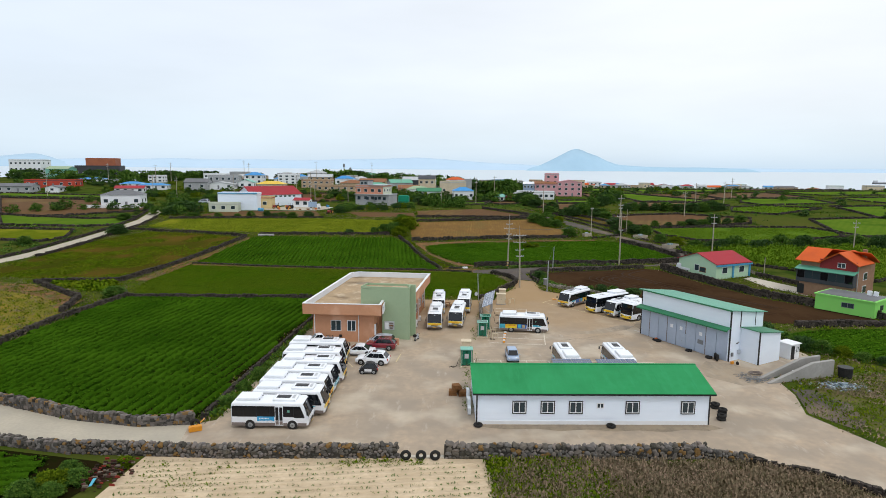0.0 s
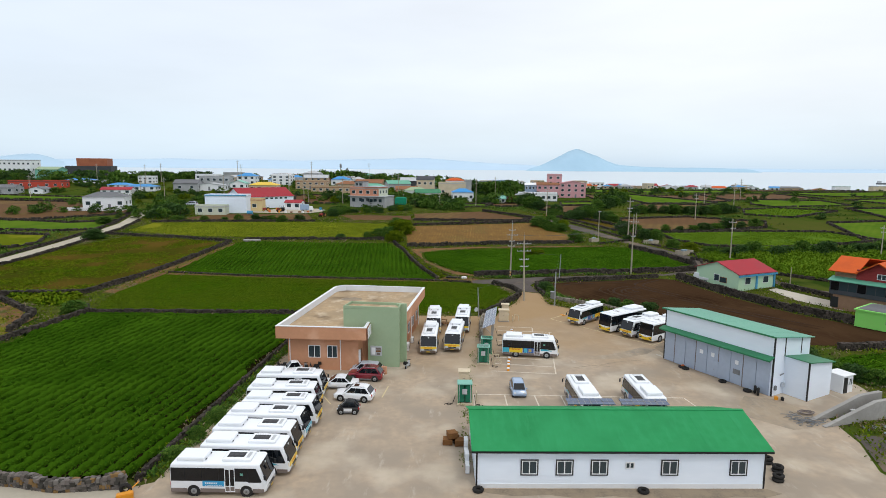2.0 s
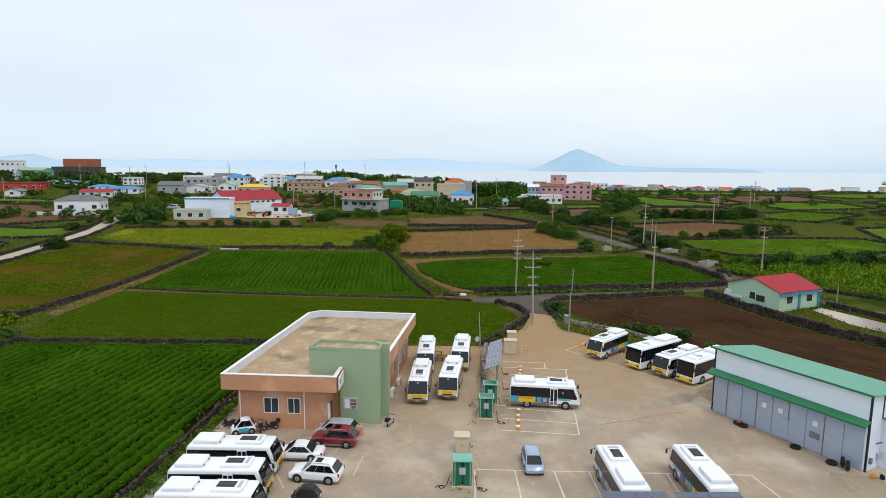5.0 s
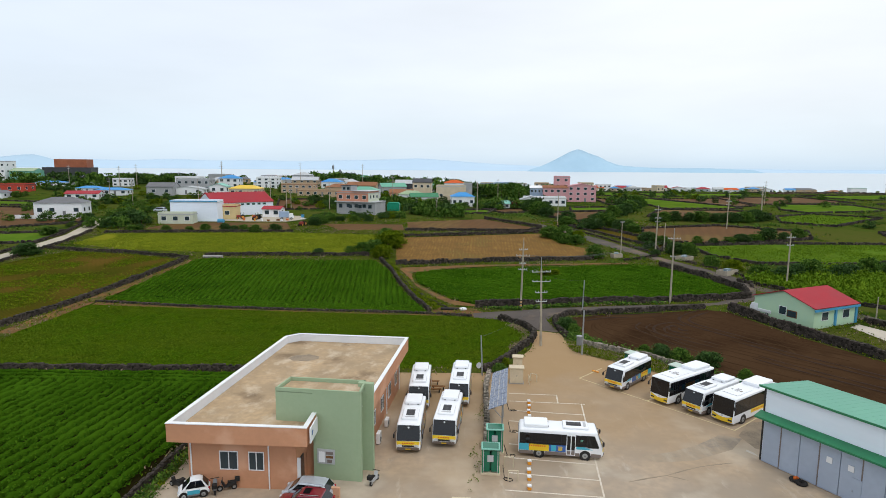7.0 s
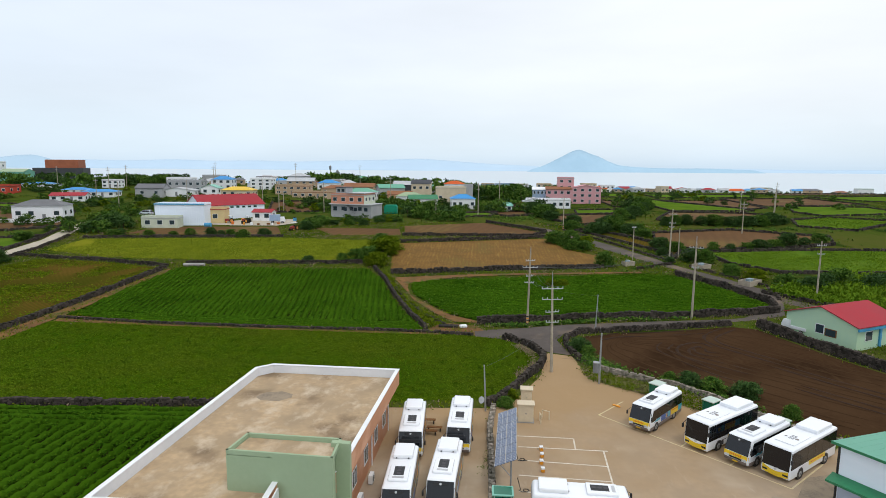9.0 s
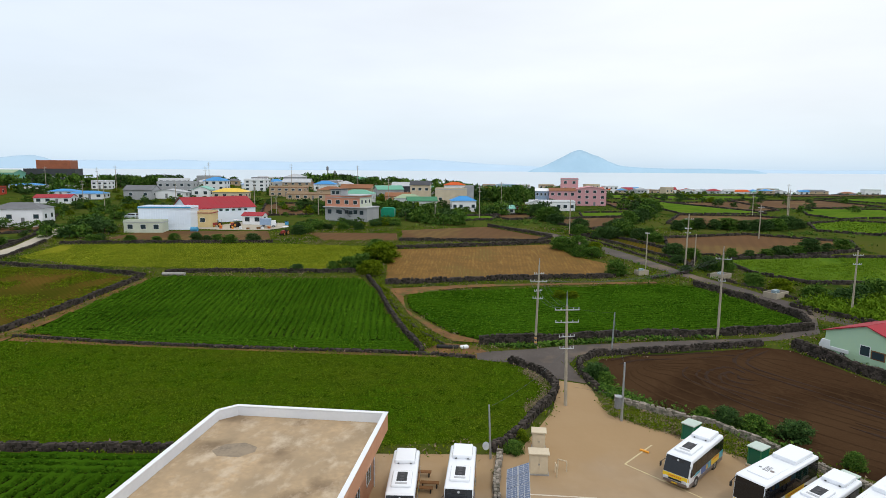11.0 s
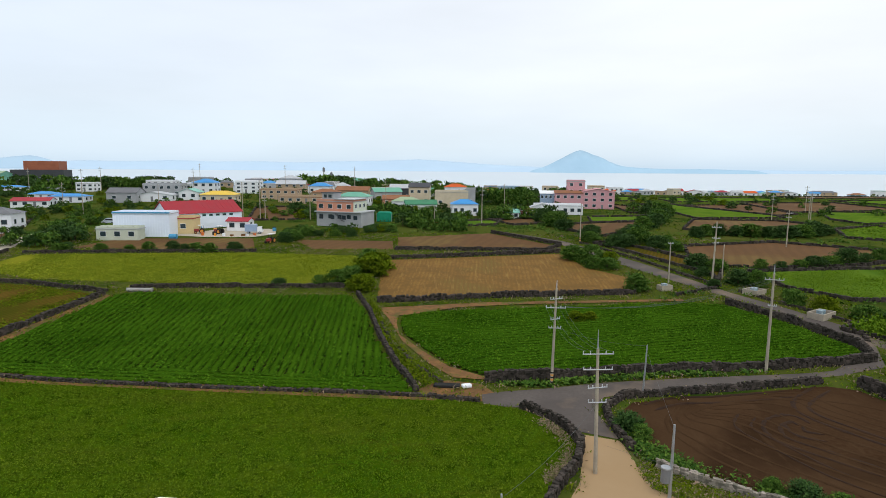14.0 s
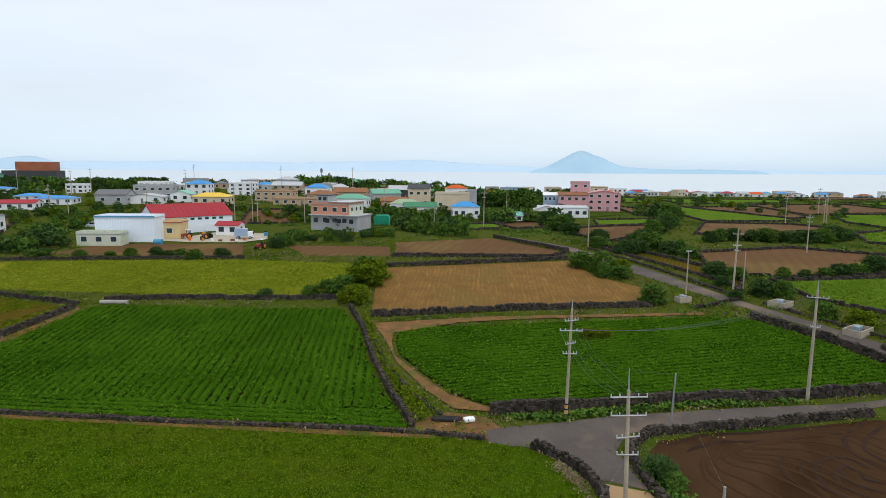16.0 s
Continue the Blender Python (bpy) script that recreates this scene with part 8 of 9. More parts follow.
for x, y, a in ((-69.3, 246.6, 200), (-63.6, 246.2, 160), (-44.2, 231.8, 250)):
    tr = thing("tractor", "red farm tractor with a white canopy", "tractor", pose(x, y, land(x, y) + 0.05, 0, 0, a), "farm tractors")
    part("body", profile([(-0.4, 0.6), (1.6, 0.6), (1.6, 1.35), (0.3, 1.45), (0.2, 1.1), (-0.4, 1.1)], -0.4, 0.4, 0.06, 2), M["tractor_red"], tr)
    for sx, r, yy in ((1.25, 0.4, 0.6), (-0.5, 0.75, 0.75)):
        for s in (-1, 1):
            wheel(tr, sx, s * yy, r, 0.35, s, "amber")
    for sx in (-0.9, 0.2):
        for s in (-1, 1):
            part("canopy_post", bar((sx, s * 0.5, 1.0), (sx, s * 0.5, 2.4), 0.04, n=6), M["dark"], tr)
    part("canopy", box(-1.1, 0.4, -0.7, 0.7, 2.4, 2.5, 0.03), M["white"], tr)
    part("seat", box(-0.6, -0.2, -0.25, 0.25, 1.1, 1.6, 0.05), M["dark"], tr)
lorry = thing("lorry", "small blue-grey box lorry parked on the farm yard", "lorry", pose(-53.6, 247, land(-53.6, 247), 0, 0, 10))
part("box_body", box(-2.4, 1.0, -1.0, 1.0, 0.8, 2.9, 0.04), M["car_blue"], lorry)
part("cab", profile([(1.1, 0.5), (2.6, 0.5), (2.7, 1.2), (2.4, 2.1), (1.1, 2.1)], -0.95, 0.95, 0.08, 2), M["white"], lorry)
part("windscreen", slab([(2.68, -0.8, 1.25), (2.68, 0.8, 1.25), (2.43, 0.75, 2.0), (2.43, -0.75, 2.0)], 0.02), M["glass"], lorry)
for sx in (1.8, -1.5):
    for s in (-1, 1):
        wheel(lorry, sx, s * 0.85, 0.4, 0.25, s)
car("van", "silver van parked among the trees", "van", pose(-108, 268, land(-108, 268), 0, 0, 175), "car_silver", 4.8, 1.9, 1.95, "hatch")
sheet("pavement_2", [(-77, 243), (-70, 251), (-66, 259), (-50, 257), (-47, 247), (-52, 241), (-66, 240.6)], M["lane"], 0.07, 5)

rng = random.Random(77)
for i in range(22):
    x, y = rng.uniform(-74, -49), rng.uniform(250.5, 258) if i % 3 else rng.uniform(241.5, 244)
    c, word = rng.choice((("sky_blue", "blue"), ("orange", "orange"), ("green_net", "green"), ("white", "white"), ("wood", "brown"), ("roof_blue", "blue"), ("dark", "black"), ("amber", "yellow")))
    w, d, h = rng.uniform(0.5, 1.2), rng.uniform(0.4, 0.9), rng.uniform(0.4, 1.0)
    cr = thing("storage_crate", f"{word} plastic crate stacked on the farm yard", "crate", pose(x, y, land(x, y) + 0.08, 0, 0, rng.uniform(0, 180)), "crates on the farm yard")
    part("box_body", prism([(-w / 2, -d / 2), (w / 2, -d / 2), (w / 2, d / 2), (-w / 2, d / 2)], 0, h, 0.05), M[c], cr)
    part("rim", box(-w / 2 - 0.04, w / 2 + 0.04, -d / 2 - 0.04, d / 2 + 0.04, h, h + 0.06), M[c], cr)

# two-storey salmon house with a grey tower
sal = house("house", "two-storey salmon and grey house with a roof tower", -31.4, 269.6, 13.6, 9, 16.7, -20, "salmon", "grey_wall", "flat", 2, 4, 9.3, 0, "village houses", 0, False)
part("lower_storey", prism([(-6.86, -4.56), (9.6, -4.56), (9.6, 4.56), (-6.86, 4.56)], -2, 3.3), M["grey_wall"], sal, "grey rendered lower storey")
part("balcony_slab", box(-7.2, 9.9, -5.6, 4.7, 3.3, 3.55), M["light_grey"], sal)
part("side_wall", box(6.8, 6.86, -4.5, 4.5, 3.55, 6.7), M["cream_pale"], sal, "cream upper side wall")
for i in range(3):
    wn = part("side_window", box(6.86, 6.92, -3.6 + i * 2.8, -2.4 + i * 2.8, 4.6, 6.0), M["white"], sal)
    part("pane", box(6.92, 6.94, -3.5 + i * 2.8, -2.5 + i * 2.8, 4.7, 5.9), M["pane"], wn)
part("roof_slab", box(-0.2, 7.2, -4.9, 4.9, 7.42, 7.62), M["light_grey"], sal, "pale overhanging roof slab")
part("roof_tower", prism([(-4.9, -4), (-0.8, -4), (-0.8, 1), (-4.9, 1)], 6.6, 9.4), M["grey_wall"], sal, "dark grey roof tower")
for q in ((-4.3, -3.2), (-2.6, -1.4)):
    part("tower_window", box(*q, -4.06, -4.0, 7.9, 8.9), M["pane"], sal)
part("tower_cap", prism([(-5.2, -4.3), (-0.5, -4.3), (-0.5, 1.3), (-5.2, 1.3)], 9.4, 9.6), M["charcoal"], sal)
for i in range(8):
    part("stair_tread", box(0.4 + i * 0.42, 0.82 + i * 0.42, -6.0, -4.9, 3.0 - i * 0.38, 3.1 - i * 0.38), M["charcoal"], sal)
for i in range(4):
    part("lower_window", box(-5.8 + i * 4.2, -4.4 + i * 4.2, -4.62, -4.56, 1.0, 2.3), M["pane"], sal)

# pink guest house with its tower, and the long white house before it
pk = house("house", "pink three-storey guest house with stepped roofs", 76.5, 361, 15, 11, 17.6, -8, "pink", "pink", "gable_y", 3, 4, None, 1.4, "village houses", 3)
house("house", "lower pink wing with pale balcony rails", 62.5, 361.5, 13, 10, 16.6, -8, "pink", "roof_brown", "gable", 2, 4, None, 1.2, "village houses", 2)
house("house", "tall pink stair tower above the guest house", 66.5, 364, 8.5, 7, 21.6, -8, "pink", "grey_wall", "flat", 4, 2, None, 0, "village houses", 2, False)
house("house", "blue-framed white annex beside the pink guest house", 53.5, 365, 8, 8, 16.2, -8, "car_blue", "white", "gable", 2, 4, None, 1.2, "village houses", 2)
house("house", "long low white house with many dark windows", 50.5, 324, 20, 8, 12.4, -6, "white", "light_grey", "flat", 1, 7, None, 0, "village houses", 2)
house("house", "white gabled house with a pale grey roof", 43.5, 320.5, 10, 7, 12.8, -6, "white", "light_grey", "gable_y", 1, 3, None, 1.6)
VILLAGE = [
    ("white house with a grey roof behind a white terrace wall", -136, 253, 15.5, 9, 14.4, 12, "white", "roof_grey", "hip", 1, 4),
    ("long red-walled restaurant with a flat dark roof", -223, 341, 27, 10, 16.2, 4, "signal_red", "charcoal", "flat", 1, 6),
    ("low grey roadside sheds with metal roofs", -226, 316, 18, 8, 14.6, 4, "grey_wall", "roof_grey", "gable", 1, 4),
    ("small white gabled roadside shed", -207, 318, 7, 8, 13.6, 4, "white", "roof_grey", "gable_y", 1, 1),
    ("white house with a bright blue roof", -226, 385, 15, 9, 16.4, 6, "white", "roof_blue", "hip", 1, 4),
    ("white house with a grey hipped roof", -200, 372, 17, 9, 15.8, 6, "white", "roof_grey", "hip", 1, 4),
    ("white house with a coral red roof", -166, 316, 14, 8, 13.8, 14, "white", "roof_crimson", "gable", 1, 4),
    ("white house with a bright blue roof", -161, 332, 15, 8, 14.8, 8, "white", "roof_blue", "hip", 1, 4),
    ("low building with a bright blue roof", -177, 340, 12, 7, 15.3, 0, "white", "roof_blue", "hip", 1, 3),
    ("small white upper storey house", -184, 384, 9, 7, 18.2, 0, "white", "light_grey", "flat", 2, 3),
    ("grey workshop with a sloping roof", -137, 333, 12.6, 9, 17.4, 5, "grey_wall", "roof_grey", "gable", 1, 2),
    ("grey two-storey flat-roofed house", -129, 353, 17, 9, 19.0, 3, "grey_wall", "light_grey", "flat", 2, 5),
    ("white gabled village workshop", -126, 337, 17, 8, 15.6, 3, "white", "light_grey", "gable_y", 1, 3),
    ("white two-storey house with a blue roof", -118, 374, 11, 8, 20.7, 0, "white", "roof_blue", "hip", 2, 3),
    ("white house with a pale blue roof", -112.5, 343, 8.4, 7, 16.9, 0, "white", "booth_roof", "gable_y", 1, 2),
    ("house with a pale yellow roof", -96, 334, 15, 8, 16.4, 0, "cream", "plate", "hip", 1, 4),
    ("white three-storey flat-roofed house", -98, 379, 11.5, 9, 19.8, -3, "white", "white", "flat", 3, 3),
    ("tan two-storey flat-roofed house", -74.5, 354, 17, 9, 16.9, -3, "tan_wall", "roof_brown", "flat", 2, 5),
    ("long tan single-storey rendered house", -61, 343, 22, 8, 14.2, -3, "tan_wall", "roof_brown", "flat", 1, 6),
    ("tan house with a brown tiled roof", -55, 362, 13, 9, 16.6, -3, "tan_wall", "roof_brown", "hip", 1, 3),
    ("hall with a jade green vaulted roof", -38.6, 344, 15, 9, 15.8, -5, "white", "roof_jade", "hip", 1, 4),
    ("tan house with a red-brown roof", -45, 384, 17, 9, 17.0, -5, "tan_wall", "roof_brown", "gable", 1, 4),
    ("house with a teal metal roof", -27, 374, 14, 9, 16.8, 20, "grey_wall", "roof_jade", "gable", 1, 4),
    ("cream and black house with a steep dark roof", -9.5, 364, 10, 8, 19.6, -4, "cream", "charcoal", "gable", 2, 3),
    ("grey house with a dark grey roof", -20, 382, 11, 8, 18.4, 0, "charcoal", "light_grey", "gable", 1, 3),
    ("pale grey flat-roofed warehouse", 6, 344, 15, 9, 16.9, -4, "cream", "light_grey", "flat", 1, 3),
    ("narrow grey rendered lift tower", 14.5, 342, 4, 4, 18.2, -4, "grey_wall", "grey_wall", "flat", 1, 1),
    ("white house with a bright blue patched roof", 10.6, 313, 10.4, 7, 14.6, 6, "white", "roof_blue", "hip", 1, 4),
    ("white house with a green roof", -7.5, 323, 13, 7, 13.6, 8, "white", "trim_green", "gable", 1, 3),
    ("white house with a sage roof", -14, 332, 12, 7, 14.4, -8, "white", "sage", "hip", 1, 3),
    ("small hut with turquoise roof", 28.5, 300, 5, 5, 11.6, 0, "white", "booth_roof", "gable", 1, 2),
    ("small dark red container hut", 34.5, 301, 5, 4, 11.8, 0, "tractor_red", "white", "flat", 1, 2),
    ("long dark grey metal hall", 32, 404, 24, 10, 14.4, 0, "charcoal", "charcoal", "gable", 1, 6),
    ("white house with an orange roof", 9, 430, 13, 9, 17.6, 0, "white", "roof_orange", "hip", 1, 3),
    ("white two-storey flat house", -150, 395, 14, 9, 19.4, 0, "white", "white", "flat", 2, 4),
    ("tan house behind the village", -84, 410, 16, 9, 19.2, 4, "tan_wall", "light_grey", "gable", 2, 4),
    ("pale house with a blue roof", -66, 402, 12, 8, 18.4, 0, "white", "roof_blue", "hip", 1, 3),
    ("brick red low house", -20, 350, 12, 7, 14.2, 0, "salmon", "roof_brown", "gable", 1, 3),
]
for lab, x, y, w, d, top, rot, wall, roof, kind, st, cols in VILLAGE:
    house("house", lab, x, y, w, d, top, rot, wall, roof, kind, st, cols)
tagged(part("terrace_wall", prism([(-147, 243.5), (-126, 243), (-125.6, 248), (-125.8, 248), (-126.2, 243.3), (-146.8, 243.8)], land(-136, 244) - 0.5, land(-136, 244) + 1.3), M["white"]), "white terrace wall before the white house", "wall", kind="structure")
mus = house("museum", "rust-clad hall on a dark grey base storey", -290.5, 506, 34, 16, 23.4, 13, "charcoal", "charcoal", "flat", 1, 8, None, 0, "far large buildings", 3, False)
part("upper_hall", prism([(-8.5, -7.6), (14, -7.6), (14, 7.6), (-8.5, 7.6)], 22.6 - land(-290.5, 506), 29.6 - land(-290.5, 506)), M["rust"], mus, "rust coloured upper hall")
house("apartment_block", "white four-storey block with a lift tower", -336, 486, 26, 12, 28, 0, "white", "roof_grey", "flat", 3, 7, None, 0, "far large buildings")
house("warehouse", "pale green vaulted metal hall", -311, 486, 18, 12, 22.6, 0, "booth_roof", "sage", "gable", 1, 4, None, 2, "far large buildings")
nett = thing("shade_net", "green netted frame tent beside the village", "tent", pose(-18.6, 283, land(-18.6, 283)))
part("cover", profile([(-2.6, 0), (2.6, 0), (2.6, 2.8), (2.0, 3.4), (-2.0, 3.4), (-2.6, 2.8)], -2, 2, 0.1, 1), M["green_net"], nett)
for s in (-2.6, 2.6):
    part("post", bar((s, -2.05, 0), (s, -2.05, 2.8), 0.06), M["steel"], nett)
gate = tagged(part("fence_panel", box(-3.4, 3.4, -0.06, 0.06, 0, 1.5), M["wood"]), "brown slatted gate by the road", "gate")
gate.matrix_basis = pose(2, 268, land(2, 268), 0, 0, 0)
# low concrete pens beside the road
for x, y, a, w, d in ((62.6, 185.6, 35, 3.6, 2.8), (66.8, 171.6, 35, 4.6, 2.6), (46.2, 188, 20, 2.6, 1.6)):
    pen = thing("concrete_pen", "open grey concrete block pen beside the road", "pen", pose(x, y, land(x, y), 0, 0, a), "concrete pens")
    for x0, x1, y0, y1 in ((-w / 2, w / 2, -d / 2, -d / 2 + 0.2), (-w / 2, w / 2, d / 2 - 0.2, d / 2), (-w / 2, -w / 2 + 0.2, -d / 2 + 0.2, d / 2 - 0.2), (w / 2 - 0.2, w / 2, -d / 2 + 0.2, d / 2 - 0.2)):
        part("block_wall", box(x0, x1, y0, y1, -0.4, 1.0), M["pole"], pen)
    part("scrap", box(-w * 0.2, w * 0.15, -0.4, 0.5, 0, 1.3, 0.1), M["rubbish"], pen)
pp = thing("concrete_pipe", "pale concrete pipe lying at the field edge", "pipe", pose(-55.4, 184, land(-55.4, 184)))
part("barrel", bar((-2.3, 0, 0.35), (2.3, 0, 0.35), 0.4, n=16), M["concrete"], pp)
part("collar", bar((2.2, 0, 0.35), (2.5, 0, 0.35), 0.46, n=16), M["concrete"], pp)
tagged(part("rubbish_bag", box(-0.6, 0.6, -0.4, 0.4, 0, 0.45, 0.15), M["white"]), "white sack dumped at the junction", "sack").matrix_basis = pose(5.6, 142.4, land(5.6, 142.4) + 0.03, 0, 0, 20)
tagged(part("plastic_cover", box(-1.6, 1.6, -0.5, 0.5, 0, 0.35, 0.1), M["dark"]), "black plastic sheet dumped at the junction", "sheet").matrix_basis = pose(3.2, 142.6, land(3.2, 142.6) + 0.03, 0, 0, -5)

# coast: small far buildings
rng = random.Random(17)
COAST = [(150, 590, 12), (168, 610, 10), (185, 640, 14), (205, 660, 12), (222, 650, 9), (240, 690, 22), (262, 690, 16), (292, 650, 24), (176, 585, 9), (130, 575, 12), (215, 700, 12), (118, 600, 10), (430, 748, 30), (440, 705, 15), (462, 700, 16), (330, 690, 10), (90, 560, 10), (70, 570, 12), (100, 610, 14), (40, 560, 11), (-30, 560, 12), (-70, 545, 12), (10, 590, 12), (500, 690, 20), (-120, 500, 14), (-160, 470, 13), (-40, 470, 13), (45, 470, 12), (-5, 500, 12), (-95, 450, 12), (78, 500, 11), (-60, 500, 14)]
for i, (x, y, w) in enumerate(COAST):
    wall = ("white", "light_grey", "cream", "white", "grey_wall", "tan_wall", "car_blue")[i % 7]
    roof = ("light_grey", "roof_grey", "roof_orange", "roof_blue", "roof_jade", "light_grey", "roof_brown")[(i * 5 + i // 3) % 7]
    house("house", f"small far {wall.split('_')[0].replace('car', 'blue')} building near the shore", x, y, w, 9, land(x, y) + rng.uniform(5, 8.5), rng.uniform(-10, 10), wall, roof, rng.choice(("gable", "flat", "hip")), 1 + (i % 3 == 0), 3, group="buildings near the shore", side_cols=0, door=False)
for i in range(74):
    x, y = (rng.uniform(95, 330), rng.uniform(560, 700)) if i < 48 else (rng.uniform(-150, 50), rng.uniform(396, 475))
    wall = rng.choice(("white", "light_grey", "cream", "tan_wall", "white"))
    house("house", f"small {wall.split('_')[0]} house in the far part of the village", x, y, rng.uniform(7, 12), 8, land(x, y) + rng.uniform(3.6, 6), rng.uniform(-25, 25), wall, rng.choice(("roof_grey", "roof_brown", "roof_blue", "roof_blue", "light_grey", "roof_jade", "roof_orange", "roof_crimson", "light_grey")), rng.choice(("gable", "hip", "flat", "gable_y")), 1, 2, group="far village houses", side_cols=0, door=False)
ship = thing("ship", "small dark cargo ship far out on the pale sea", "ship", pose(925, 1250, -6))
part("hull", profile([(-20, 0), (18, 0), (22, 3.6), (-21, 3.2)], -3, 3), M["roof_grey"], ship)
part("bridge", box(-19, -13, -2.4, 2.4, 3.2, 7.4), M["light_grey"], ship)

# ---- trees and bushes ----


def tree_meshes(seed, r, h, lumps, per, leaf, mat, low=0.06):
    """Trunk and crown of one tree about 4 m high: tapered limbs, a dome of leaf clumps reaching almost to the ground, with gaps."""
    rng = random.Random(seed)
    bm = bmesh.new()
    tube(bm, (0, 0, -0.3), (0.1, 0, h * 0.45), 0.16, 0.09, 8)
    spots = []
    for i in range(lumps):
        a, q = rng.random() * 6.283, 1 - rng.random() ** 2 * 0.7
        v = rng.random() ** 1.2
        z = h * (low + (0.86 - low) * v)
        k = r * q * math.sqrt(max(0.05, 1 - (max(0, v - 0.25) / 0.8) ** 2)) * (0.86 + 0.3 * noise.noise((math.cos(a) * 1.3, math.sin(a) * 1.3, v * 2 + seed)))
        p = (k * math.cos(a), k * math.sin(a), z)
        if i < 7:
            tube(bm, (0.1, 0, h * 0.3), (p[0] * 0.8, p[1] * 0.8, p[2]), 0.07, 0.025, 5)
        spots.append((*p, rng.uniform(0.75, 1.25)))
    v, f = leaves(spots, seed, per, leaf, r * 0.15, r * 0.2, 0.8)
    return mesh_of(bm, "trunk", M["bark"]), mesh_arrays("crown", v.tolist(), f.tolist(), mat)


KINDS = {}
for k, (mat, sq) in enumerate((("leaf", 0.05), ("leaf_dark", 0.05), ("leaf_light", 0.04), ("leaf", 0.03))):
    KINDS[k] = [tree_meshes(50 + k * 10 + j, 2.5, 3.9, 100, 48, 0.285, M[mat], sq) for j in range(3)]
TREE_LABELS = ("round green broadleaf tree with dense foliage", "dark evergreen tree with dense foliage", "light green leafy shrub", "spreading green bush at a field edge")


def tree(x, y, size, kind, rng):
    t = thing("tree" if size > 0.75 else "bush", TREE_LABELS[kind], "tree" if size > 0.75 else "bush", Matrix.Translation((x, y, land(x, y) - 0.1)) @ pose(0, 0, 0, 0, 0, rng.uniform(0, 360)) @ Matrix.Diagonal((size * rng.uniform(0.9, 1.25), size * rng.uniform(0.9, 1.2), size * rng.uniform(0.75, 1.05), 1)), "trees and bushes")
    tm, cm = KINDS[kind][rng.randrange(3)]
    part("trunk", tm, None, t)
    part("crown", cm, None, t)
    return t


